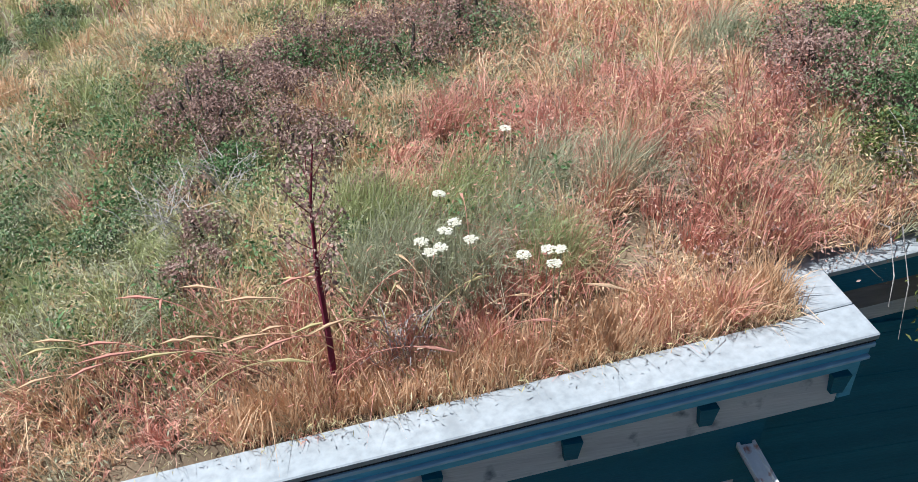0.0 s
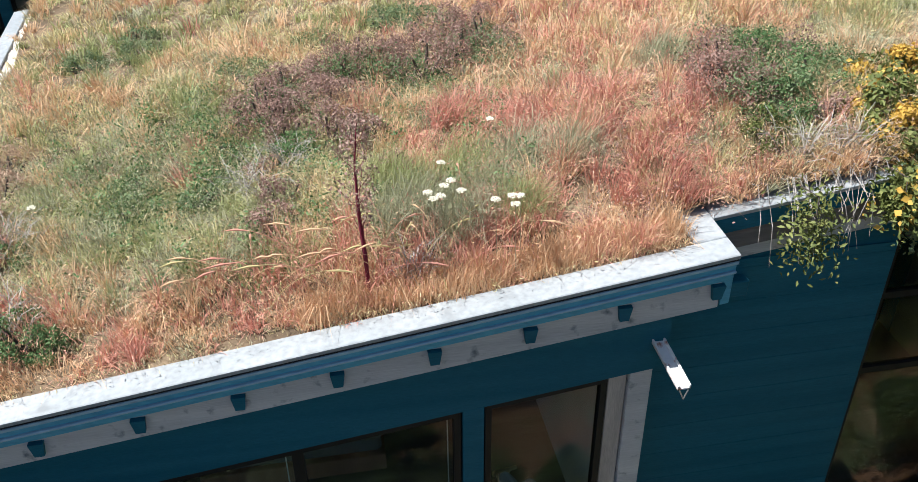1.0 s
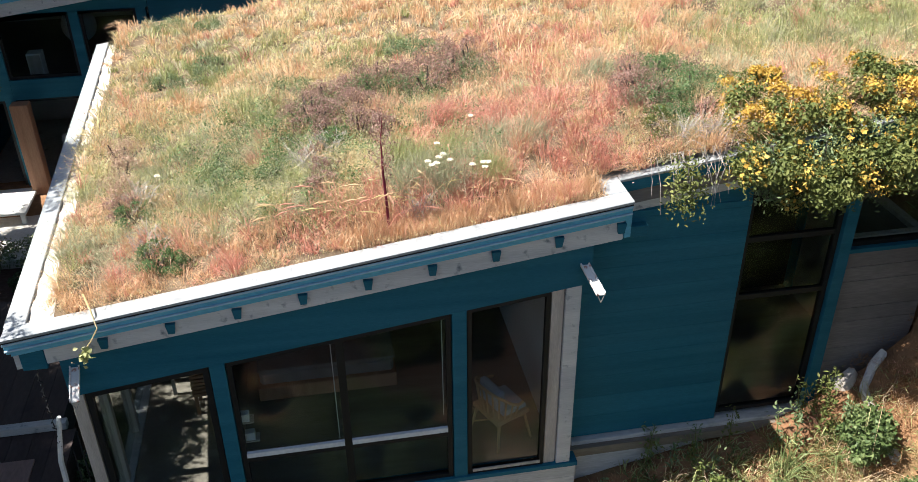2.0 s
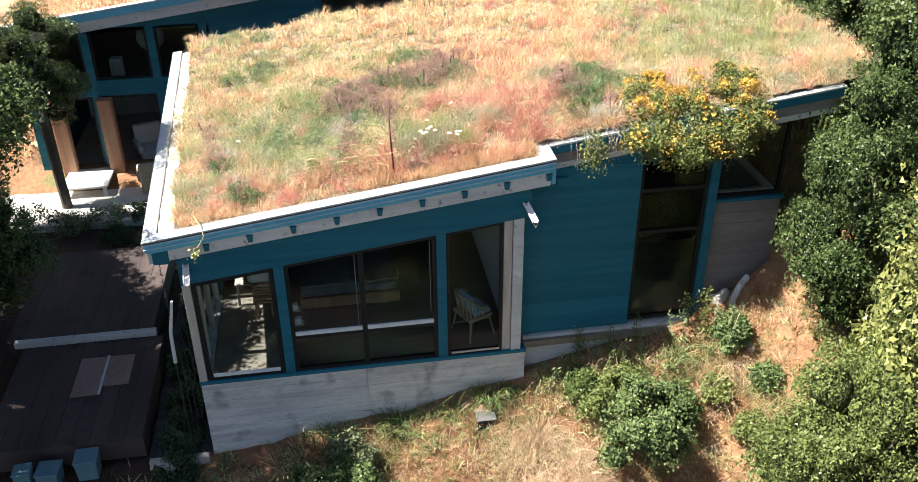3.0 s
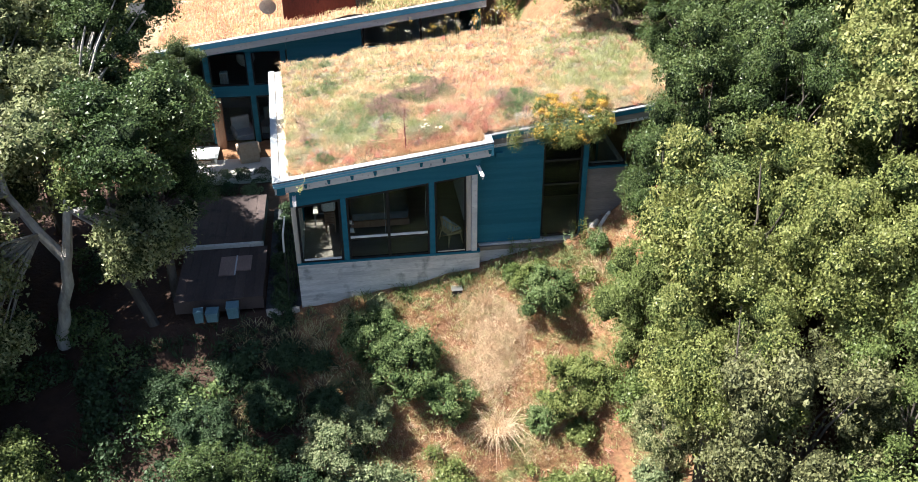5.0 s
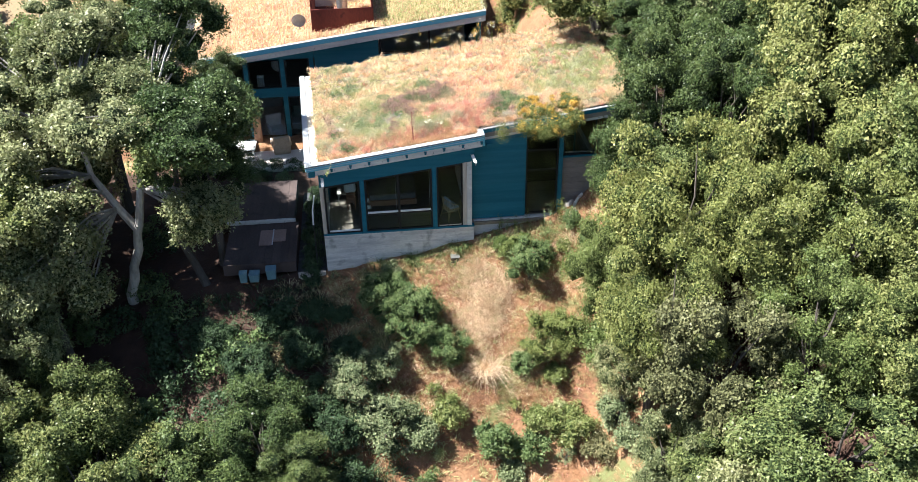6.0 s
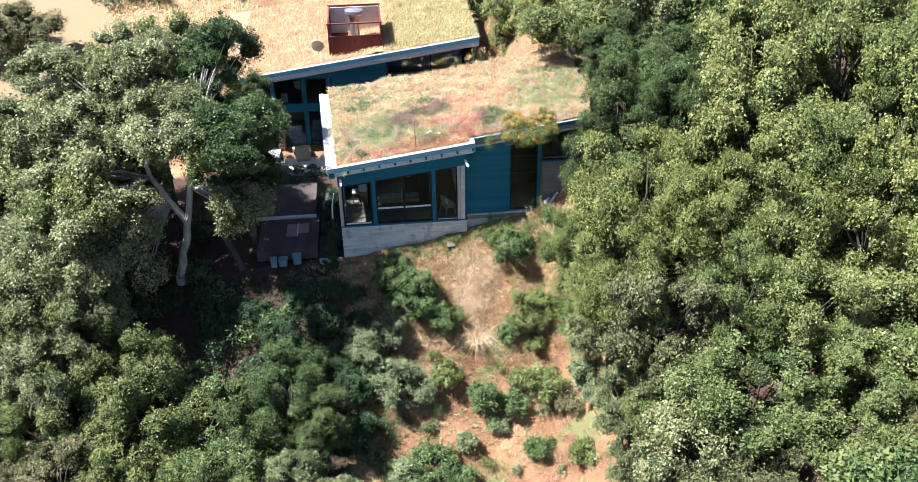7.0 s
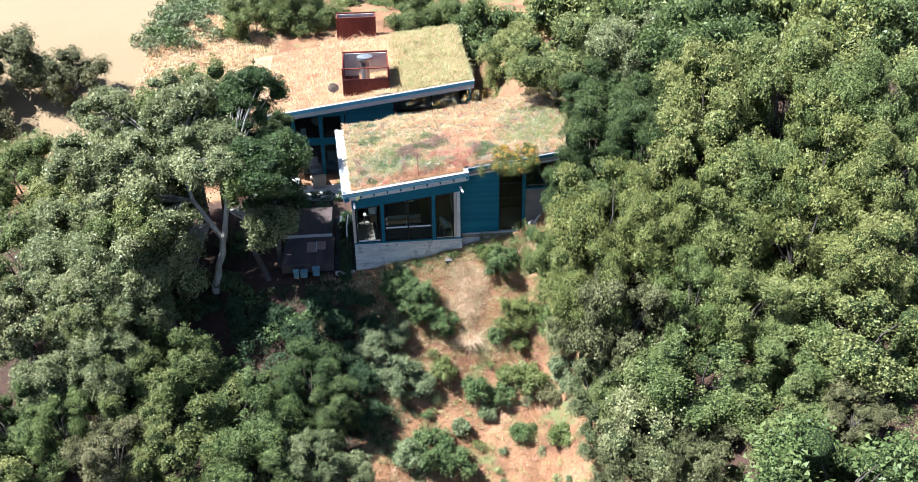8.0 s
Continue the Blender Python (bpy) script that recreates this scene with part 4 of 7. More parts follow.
g = np.random.default_rng(90)
for k in range(64):
    if k < 38:
        a = g.uniform(-1, 1)
        x, y = -0.25 + 1.15 * a, 3.25 + 0.35 * a + g.uniform(-0.55, 0.35)
    elif k < 52:
        x, y = 2.6 + g.uniform(-0.5, 0.5), 1.5 + g.uniform(-0.5, 0.6)
    else:
        x, y = g.uniform(-1.2, 0.4), g.uniform(1.0, 2.4)
    r = g.uniform(0.20, 0.34) * (1 if k < 52 else 0.55)
    if k % 3 == 0 or (38 <= k < 52 and x > 2.55):
        roof_shrub("leafy_shrub", x, y, r * 1.3, r * 1.1, HERB if k % 2 else SHRUB_GREEN, 130 + k, "low dark green leafy roof shrub" if k % 2 else "low mint-green leafy roof shrub", 2200, 0.021)
    else:
        roof_shrub("seedhead_shrub", x, y, r, r * 1.6, SHRUB_PURPLE, 100 + k, "purple-brown seedheads of a low roof shrub", 2900, 0.018)
for x, y, r, h, mt, lb in ((-2.75, 0.45, 0.20, 0.30, HERB, "dark green leafy clump on the planted roof"), (-2.6, 0.38, 0.14, 0.22, HERB, "dark green leafy clump on the planted roof"), (-3.17, 1.45, 0.22, 0.30, SHRUB_PURPLE, "purple-brown seedheads of a low roof shrub"), (-3.05, 1.3, 0.18, 0.25, HERB, "dark green leafy clump on the planted roof"),
                           (-3.4, 2.85, 0.34, 0.34, SHRUB_PALE, "hazy pinkish-brown seedheads on the planted roof"), (-3.35, 2.4, 0.30, 0.30, SHRUB_PALE, "hazy pinkish-brown seedheads on the planted roof"), (-3.2, 1.9, 0.24, 0.28, SHRUB_PALE, "hazy pinkish-brown seedheads on the planted roof"), (-0.93, 1.86, 0.20, 0.32, HERB, "dark green leafy clump on the planted roof"), (-0.66, 2.1, 0.26, 0.40, SHRUB_PURPLE, "purple-brown seedheads of a low roof shrub"), (-0.4, 1.95, 0.2, 0.34, SHRUB_PURPLE, "purple-brown seedheads of a low roof shrub"), (-1.0, 2.25, 0.22, 0.32, SHRUB_PURPLE, "purple-brown seedheads of a low roof shrub"),
                           (2.5, 1.0, 0.28, 0.40, HERB, "dark green leafy clump on the planted roof"), (2.85, 1.25, 0.30, 0.46, HERB, "dark green leafy clump on the planted roof"), (2.35, 1.45, 0.26, 0.40, SHRUB_PURPLE, "purple-brown seedheads of a low roof shrub"), (2.95, 1.7, 0.28, 0.44, SHRUB_PURPLE, "purple-brown seedheads of a low roof shrub"), (2.65, 1.85, 0.26, 0.42, HERB, "dark green leafy clump on the planted roof"), (2.75, 0.75, 0.2, 0.3, SHRUB_PURPLE, "purple-brown seedheads of a low roof shrub"), (2.3, 0.8, 0.18, 0.28, OLIVE, "olive leafy clump at the edge of the roof")):
    roof_shrub("roof_clump", x, y, r, h, mt, int(900 + 100 * abs(x * y)), lb, 3000, 0.019)
for k in range(16):
    x, y = ((-1.2, 2.75), (-2.8, 5.4), (-0.05, 4.65), (-1.8, 2.0), (-3.0, 7.5), (-0.9, 3.9))[k % 6]
    x, y = x + g.uniform(-0.5, 0.5), y + g.uniform(-0.4, 0.4)
    roof_shrub("leafy_shrub", x, y, g.uniform(0.2, 0.32), g.uniform(0.16, 0.26), SHRUB_GREEN, 700 + k, "low mint-green leafy roof shrub", 2200, 0.021)

# yellow flowering shrubs, two mounds on the soil and a skirt over the roof edge
for k, (x, y, r, h, up, n_fl) in enumerate(((3.45, 1.15, 0.34, 0.52, -0.05, 2600), (3.2, 0.72, 0.38, 0.48, -0.05, 2200), (3.62, 0.62, 0.38, 0.42, -0.05, 1900), (4.45, 1.0, 0.40, 0.54, -0.05, 2600), (4.7, 0.62, 0.38, 0.46, -0.05, 2200), (4.2, 0.5, 0.38, 0.40, -0.08, 1700),
                                           (3.3, 0.2, 0.42, 0.42, -0.36, 420), (3.78, 0.14, 0.46, 0.46, -0.48, 520), (4.3, 0.1, 0.46, 0.46, -0.52, 560), (4.75, 0.2, 0.36, 0.42, -0.36, 480))):
    t = bush_thing("flowering_shrub", x, y, r, h, OLIVE, 160 + k, "yellow-flowering shrub spilling over the roof edge", 4200, 0.050, ground_z=cap_z(x) + up)
    g = np.random.default_rng(170 + k)
    (v, f), _, c = lobes_crown(g, (1.08 * r, 1.08 * r, h * 0.72), 16, 0.26 * r, n_fl, 0.040, 0.3)
    v[:, 2] += h * 0.38
    bl = new("blossom", array_mesh("blossom", v, f, YELLOW))
    bl.parent = t
    bl["kind"] = "stuff"

# things that stand in the clearing below the house
BUSHES = ((3.15, -1.2, 0.74, 1.55, 0), (2.72, -0.75, 0.50, 0.95, 1), (3.3, -2.9, 0.78, 1.3, 1), (4.15, -2.95, 0.70, 1.1, 1), (2.62, -3.4, 0.36, 0.7, 0), (3.68, -3.7, 0.4, 0.45, 1), (1.5, -5.1, 0.60, 1.25, 0), (2.7, -5.3, 0.50, 0.95, 0), (1.9, -5.75, 0.35, 0.6, 2), (-2.95, -3.75, 0.92, 1.9, 2), (-1.95, -3.15, 0.55, 1.35, 2), (-1.95, -4.75, 0.98, 1.35, 2), (-1.05, -4.85, 0.62, 0.95, 2),
          (-1.85, -1.3, 0.78, 1.45, 0), (-0.95, -2.1, 0.95, 1.6, 0), (0.05, -2.7, 0.80, 1.1, 0), (-1.5, -1.8, 0.75, 1.3, 0), (3.86, -4.85, 0.85, 0.75, 4), (3.0, -4.6, 0.5, 0.5, 4), (0.0, -4.3, 0.55, 0.6, 4), (3.2, -6.85, 0.40, 0.6, 0), (4.92, -7.65, 0.55, 0.4, 1), (0.66, -6.4, 0.35, 0.55, 2), (-0.8, -7.7, 1.0, 1.5, 0), (0.3, -8.0, 0.8, 1.2, 0), (-1.7, -7.9, 0.7, 1.2, 2), (5.3, -5.4, 0.6, 0.75, 2), (6.2, -7.8, 0.65, 0.95, 2), (4.8, -5.95, 0.55, 0.55, 5), (5.6, -6.5, 0.5, 0.6, 2), (5.9, -4.6, 0.6, 0.7, 4),
          (4.74, -0.42, 0.24, 0.6, 0), (5.1, -1.05, 0.20, 0.28, 0), (5.3, -3.2, 0.75, 1.6, 1), (5.75, -2.6, 0.65, 1.4, 1), (5.2, -4.0, 0.70, 1.9, 1), (4.8, -1.45, 0.24, 0.28, 1), (4.42, -0.85, 0.22, 0.3, 1), (2.3, -0.4, 0.22, 0.4, 1), (-1.5, -0.5, 0.34, 0.5, 2),
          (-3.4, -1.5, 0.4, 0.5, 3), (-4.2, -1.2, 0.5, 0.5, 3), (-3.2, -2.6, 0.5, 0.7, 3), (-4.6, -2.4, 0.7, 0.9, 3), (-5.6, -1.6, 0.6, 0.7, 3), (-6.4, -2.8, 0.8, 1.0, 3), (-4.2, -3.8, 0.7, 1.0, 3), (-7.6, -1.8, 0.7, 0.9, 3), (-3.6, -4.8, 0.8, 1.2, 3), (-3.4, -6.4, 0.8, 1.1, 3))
BUSH_LOOKS = ((BUSH, "rounded dark green coyote bush on the slope"), (OAK_LIGHT, "leafy bright green bush on the slope"), (BUSH_PALE, "pale sage-green bush on the slope"), (LEAF_SHADED, "green bush below the decks, shade painted into its leaves"), (OAK, "low olive-green scrub on the slope"), (OAK_BROWN, "dry brownish brush on the bare slope"))
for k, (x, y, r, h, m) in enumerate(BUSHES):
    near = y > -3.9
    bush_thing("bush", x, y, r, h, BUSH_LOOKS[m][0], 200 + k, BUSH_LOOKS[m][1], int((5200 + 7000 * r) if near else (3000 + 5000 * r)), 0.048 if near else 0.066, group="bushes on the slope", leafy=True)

OAKS = [oak_master("oak_tree", 301, (2.4, 2.4, 2.7), OAK, 30000, 0.086, label="dense dark green live oak on the hillside"),
        oak_master("oak_tree", 302, (2.3, 2.5, 2.7), OAK_LIGHT, 30000, 0.086, label="bright green live oak on the hillside"),
        oak_master("oak_tree", 303, (2.5, 2.3, 2.6), OAK_GREY, 22000, 0.098, label="grey-green live oak with fine foliage"),
        oak_master("oak_tree", 304, (2.3, 2.3, 2.4), OAK_BROWN, 19000, 0.092, label="half-bare oak with dry brownish leaves"),
        oak_master("oak_tree", 305, (2.4, 2.4, 2.6), OAK_DEEP, 11500, 0.145, label="dense deep green live oak on the far slope"),
        oak_master("oak_tree", 306, (2.4, 2.5, 2.6), OAK_LIGHT, 11500, 0.145, label="bright green live oak on the far slope"),
        oak_master("oak_tree", 307, (2.4, 2.4, 2.6), OAK_DEEP, 30000, 0.086, label="deep green live oak in the thicket"),
        oak_master("oak_tree", 308, (2.4, 2.4, 2.7), OAK_SHADE, 48000, 0.070, label="dense glossy live oak beside the house, leaves darkened for shade"),
        oak_master("oak_tree", 309, (2.4, 2.4, 2.7), OAK_LIGHT, 52000, 0.070, label="bright green live oak at the edge of the clearing")]
HEIGHT = [o["height"] for o in OAKS]
for o in OAKS:
    del o["height"]
used = [False] * len(OAKS)


def oak(kind, x, y, top, r, turn, stretch=1.0):
    """A live oak whose crown is r wide in radius and ends at height top."""
    s = r / 2.4
    z = top - HEIGHT[kind] * s * stretch
    m = pose(x, y, z, 0, 0, turn) @ Matrix.Diagonal((s, s, s * stretch, 1))
    src = OAKS[kind]
    if not used[kind]:
        used[kind] = True
        src.matrix_basis = m
        return src
    t = copy_thing(src, Matrix.Identity(4))
    t.matrix_basis = m
    tagged(t, group="oaks on the hillside")
    return t


# left-hand group beside the deck, and the thicket below it
for row in ((2, -13.9, 2.4, 6.2, 2.9, 80, 1.2), (7, -7.4, 1.4, 4.0, 1.4, 150, 1.0), (2, -13.8, -1.6, 2.8, 2.0, 200, 1.1), (2, -16.5, -0.5, 1.8, 2.2, 20, 1.0), (1, -14.8, 6.0, 5.6, 2.4, 60, 1.0), (0, -17.5, 4.5, 3.2, 2.4, 300, 1.0),
            (6, -12.1, -4.6, -0.8, 1.9, 70, 1.0), (6, -13.5, -5.6, -1.4, 2.0, 110, 1.0), (6, -10.8, -6.0, -1.6, 2.0, 160, 1.0), (7, -5.9, -5.5, -1.5, 1.6, 220, 1.0), (6, -8.5, -6.9, -2.1, 2.0, 30, 1.0), (6, -7.9, -8.8, -3.2, 1.9, 290, 1.0), (6, -11.0, -8.7, -3.0, 1.9, 240, 1.0), (2, -15.0, -4.4, -0.9, 1.6, 310, 1.0), (2, -16.8, -4.9, -1.1, 1.6, 130, 1.0), (1, -16.1, -7.0, -2.2, 1.4, 350, 1.0), (3, -13.7, -8.5, -2.9, 1.6, 50, 1.0), (6, -17.4, -8.4, -2.9, 1.7, 150, 1.0), (2, -5.6, -9.2, -3.6, 1.2, 10, 1.0), (6, -6.8, -8.4, -3.2, 1.3, 200, 1.0), (6, -18.4, -6.4, -1.9, 1.8, 100, 1.0), (7, -4.7, -6.9, -2.6, 1.25, 60, 1.0), (2, -4.3, -9.9, -4.4, 1.1, 260, 1.0), (0, -19.5, -9.5, -2.4, 2.4, 150, 1.0), (2, -12.6, -11.5, -4.2, 2.0, 80, 1.0), (6, -9.4, -11.0, -4.4, 1.9, 180, 1.0),
            (2, -17.0, 2.2, 2.4, 2.0, 15, 1.0), (2, -15.3, 0.5, 1.8, 1.9, 75, 1.0), (2, -13.4, -0.6, 1.4, 1.5, 135, 1.0), (2, -16.5, -1.5, 0.4, 1.7, 195, 1.0), (2, -14.6, -2.2, -0.3, 1.5, 255, 1.0),
            (7, -7.9, 9.2, 3.7, 1.25, 45, 1.0), (7, -9.4, 7.6, 3.6, 1.4, 145, 1.0), (0, -11.6, 5.6, 7.2, 2.7, 45, 1.1), (6, -10.6, 6.6, 7.4, 1.9, 145, 1.2), (2, -15.0, -2.6, 1.2, 1.9, 45, 1.0), (0, -19.5, 1.0, 2.2, 2.4, 45, 1.0), (0, -21.0, 7.5, 3.6, 2.4, 245, 1.0), (2, -18.2, -3.0, 0.9, 2.0, 85, 1.0), (2, -13.0, -3.2, 0.6, 1.3, 25, 1.0), (6, -15.2, -3.4, 1.0, 1.5, 125, 1.0), (6, -11.4, -4.2, -1.8, 1.0, 225, 1.0), (2, -14.2, -5.2, -0.6, 1.4, 325, 1.0)):
    oak(*row)
# right-hand slope: kind, x, y, height of the top, radius of the crown
SLOPE_OAKS = ((6, 7.2, 7.6, 8.8, 2.7), (2, 10.2, 5.2, 9.4, 2.1), (7, 8.3, 3.4, 7.4, 1.8), (4, 13.0, 2.8, 10.4, 2.4), (0, 12.5, -0.4, 9.5, 2.3), (0, 15.9, -1.0, 10.2, 2.4), (5, 19.7, 2.6, 10.6, 2.3), (0, 18.7, -3.5, 10.0, 2.2), (7, 7.5, -0.2, 6.9, 1.8), (7, 9.3, -1.4, 7.2, 1.6), (0, 11.8, -2.8, 7.7, 2.5), (1, 15.8, -4.6, 8.2, 2.4), (0, 18.0, -6.5, 7.6, 1.9),
              (7, 6.2, -1.1, 4.9, 1.3), (8, 7.2, -3.5, 5.1, 2.3), (8, 11.4, -5.9, 5.5, 2.1), (1, 14.6, -7.0, 6.0, 2.2), (8, 5.45, -3.6, 2.35, 1.45), (0, 16.2, -9.1, 5.1, 1.8), (8, 6.0, -6.2, 2.5, 1.75), (3, 7.3, -7.8, 2.2, 1.95), (1, 9.8, -8.1, 3.2, 1.6), (0, 11.8, -9.1, 3.2, 1.8), (6, 15.8, -10.8, 3.6, 2.8), (6, 9.6, -10.5, 1.3, 2.4),
              (2, 7.4, -11.9, -0.6, 1.9), (6, 11.6, -12.4, 0.6, 1.8), (6, 12.2, -14.2, -0.3, 1.6), (3, 6.4, -12.9, -2.0, 1.5), (3, 14.0, -14.0, 0.5, 1.2), (6, 14.6, -15.4, -0.2, 1.6), (3, 9.1, -13.6, -1.2, 1.5), (8, 9.2, -5.0, 4.6, 1.9), (0, 13.2, -4.6, 6.6, 2.0), (2, 5.9, -8.6, -1.2, 1.1), (0, 13.3, -11.2, 1.6, 1.7), (6, 17.4, -13.2, 1.2, 2.0), (7, 9.6, 0.6, 7.6, 1.9), (2, 5.4, -5.6, -0.6, 0.95), (2, 6.2, -9.8, -2.6, 1.1))
for i, (kind, x, y, top, r) in enumerate(SLOPE_OAKS):
    oak(kind, x, y, top, r, 71 * i % 360, min(1.30, max(0.85, (top - float(land(x, y))) * 2.4 / (HEIGHT[kind] * r))))
# smaller oaks that close the gaps under the canopy
g = np.random.default_rng(43)
for i, x in enumerate(np.arange(6.8, 18.5, 2.7)):
    for j, y in enumerate(np.arange(-12.5, 2.0, 2.9)):
        x_, y_ = x + g.uniform(-0.6, 0.6) + (1.2 if j % 2 else 0), y + g.uniform(-0.6, 0.6)
        if min(math.hypot(x_ - o[1], y_ - o[2]) for o in SLOPE_OAKS) > 0.9 and x_ > 6.4 + 0.12 * (y_ + 6) ** 2 * (y_ > -6) * 0.3:
            oak((0, 6, 1)[(i + j) % 3], x_, y_, 4.7 + 0.415 * x_ + 0.693 * y_ - g.uniform(1.9, 2.8), g.uniform(1.4, 1.8), g.uniform(0, 360), 1.0)
g = np.random.default_rng(41)
for i, x in enumerate(np.arange(9.0, 33, 4.5)):
    for j, y in enumerate(np.arange(-14, 36, 4.5)):
        x_, y_ = x + g.uniform(-0.9, 0.9) + (1.9 if j % 2 else 0), y + g.uniform(-0.9, 0.9)
        taken = x_ < 19.5 and y_ < 4.5
        if taken or x_ < 7.6 + 0.06 * max(y_, 0) or x_ > 21 + 0.42 * y_:
            continue
        near = y_ < 8
        top = float(land(x_, y_)) + g.uniform(5.2, 6.8)
        oak(((0, 6, 0, 6) if near else (4, 4, 4, 5))[int(g.integers(0, 4))], x_, y_, top, g.uniform(2.6, 3.3), g.uniform(0, 360), g.uniform(0.9, 1.15))
# the foot of the slope: unseen oaks added to darken what the windows reflect
for i, x in enumerate(np.arange(-12, 14, 5.0)):
    for y in (-18.5, -23.5):
        x_, y_ = x + g.uniform(-1.6, 1.6) + (2.4 if y < -20 else 0), y + g.uniform(-2.4, 1.2)
        oak(4, x_, y_, float(land(x_, y_)) + g.uniform(3.4, 5.2), g.uniform(2.2, 3.5), g.uniform(0, 360), 0.9)
# behind the upper house
for row in ((0, -6.5, 26.5, 6.4, 2.6, 20, 1.0), (4, -9.6, 27.5, 5.8, 2.4, 200, 1.0), (1, 0.2, 26.5, 6.2, 2.6, 80, 1.0), (0, 3.9, 24.0, 6.6, 2.8, 140, 1.0), (4, 5.6, 19.5, 6.9, 2.4, 210, 1.0), (0, 6.2, 14.0, 6.8, 2.1, 255, 1.1), (3, -20.5, 17.0, 5.2, 2.0, 255, 0.9), (3, -24.0, 18.5, 6.4, 2.5, 100, 1.0), (3, -27.5, 17.0, 5.4, 2.6, 10, 0.9), (3, -25.5, 14.0, 4.2, 2.4, 70, 0.9), (0, -2.5, 31.0, 6.5, 2.8, 10, 1.0), (0, -10.4, 24.6, 7.0, 2.2, 50, 1.0), (6, -6.8, 24.2, 7.0, 1.9, 150, 1.0), (0, -8.5, 26.2, 7.4, 2.2, 250, 1.0), (6, 0.6, 23.4, 6.6, 1.8, 350, 1.0), (0, 3.0, 22.4, 6.6, 1.9, 90, 1.0)):
    oak(*row)


# ---------------------------------------------------------------- upper house
def up_z(x):
    return 4.24 + 0.133 * (x - 3.2)


def ulow(d):
    return lambda x: up_z(x) - d


upper = thing("house", "larger blue house with planted roof and two storeys of windows", "house")
UX0, UX1, UY = -8.9, 3.25, 10.5
part("roof_slab", boxes((UX0 + 0.04, UX1 - 0.04, UY + 0.105, 20.4, ulow(0.45), ulow(0.05))), GREY_BOARD, upper, "grey boarded roof deck")
part("roof_cap", boxes((UX0, UX1, UY, UY + 0.2, ulow(0.035), ulow(0.0))), CAP, upper, "pale metal coping", 0.006)
part("roof_cap", boxes((UX1 - 0.07, UX1, UY + 0.205, 20.4, ulow(0.035), ulow(0.0))), CAP, upper, "pale metal coping", 0.006)
part("fascia", boxes((UX0 + 0.01, UX1 - 0.01, UY + 0.005, UY + 0.05, ulow(0.21), ulow(0.037))), BLUE_TRIM, upper, "", 0.004)
part("frieze_board", boxes((UX0 + 0.1, UX1 - 0.02, UY + 0.06, UY + 0.1, ulow(0.46), ulow(0.213))), GREY_BOARD, upper, "weathered grey frieze board under the eave", 0.004)
WY = UY + 0.35
part("wall", boxes((-4.10, -1.35, WY, WY + 0.18, -1.6, ulow(0.46))), BLUE, upper, "blue boarded wall")
part("wall", boxes((-1.35, 3.1, WY, WY + 0.18, -1.6, 2.4)), BLUE, upper, "blue boarded wall")
part("wall", boxes((2.9, 3.1, WY + 0.19, 20.2, -1.6, ulow(0.46))), BLUE, upper, "blue boarded side wall")
part("wall", boxes((-8.7, 3.1, 20.2, 20.4, -1.6, ulow(0.46))), PLASTER, upper, "plastered back wall")
part("wall", boxes((-8.7, -8.5, WY, 20.2, -1.6, ulow(0.46))), BLUE, upper, "blue boarded side wall")
part("header_beam", boxes((-8.5, -4.11, WY, WY + 0.16, 2.42, ulow(0.46))), BLUE, upper, "blue header beam")
part("floor_beam", boxes((-8.5, -4.11, WY, WY + 0.16, 0.72, 1.12)), BLUE, upper, "blue beam between the storeys")
for x in (-8.4, -7.05, -5.50, -4.25):
    part("post", boxes((x - 0.09, x + 0.09, WY - 0.003, WY + 0.155, -1.6, 2.42)), BLUE, upper)
for x0, x1 in ((-6.95, -5.60), (-5.40, -4.35), (-8.3, -7.15)):
    for z0, z1 in ((1.13, 2.41), (-1.5, 0.71)):
        w = part("window", boxes((x0, x0 + 0.05, WY + 0.03, WY + 0.1, z0, z1), (x1 - 0.05, x1, WY + 0.03, WY + 0.1, z0, z1), (x0 + 0.05, x1 - 0.05, WY + 0.03, WY + 0.1, z0, z0 + 0.06), (x0 + 0.05, x1 - 0.05, WY + 0.03, WY + 0.1, z1 - 0.05, z1)), FRAME_DARK, upper)
        if z0 > 0 or x0 > -5.5:
            pn = part("pane", boxes((x0 + 0.05, x1 - 0.05, WY + 0.06, WY + 0.066, z0 + 0.06, z1 - 0.05)), GLASS, w)
            pn.visible_shadow = False
w = part("window", boxes((-1.30, 3.0, WY + 0.03, WY + 0.1, 2.41, 2.47), (-1.30, -1.24, WY + 0.03, WY + 0.1, 2.48, ulow(0.47)), (0.8, 0.88, WY + 0.03, WY + 0.1, 2.48, ulow(0.47))), FRAME_DARK, upper)
pn = part("pane", boxes((-1.24, 3.0, WY + 0.06, WY + 0.066, 2.48, ulow(0.47))), GLASS, w)
pn.visible_shadow = False
part("floor", boxes((-8.49, 2.89, WY + 0.2, 20.1, 0.80, 0.95)), FLOOR_WOOD, upper, "oak boarded upper floor")
part("floor", boxes((-8.49, 2.89, WY + 0.2, 20.1, -1.75, -1.61)), PALE_CONCRETE, upper, "pale concrete ground floor")
part("partition", boxes((-8.49, 2.89, 15.5, 15.65, -1.6, 3.0)), PLASTER, upper, "plastered partition")

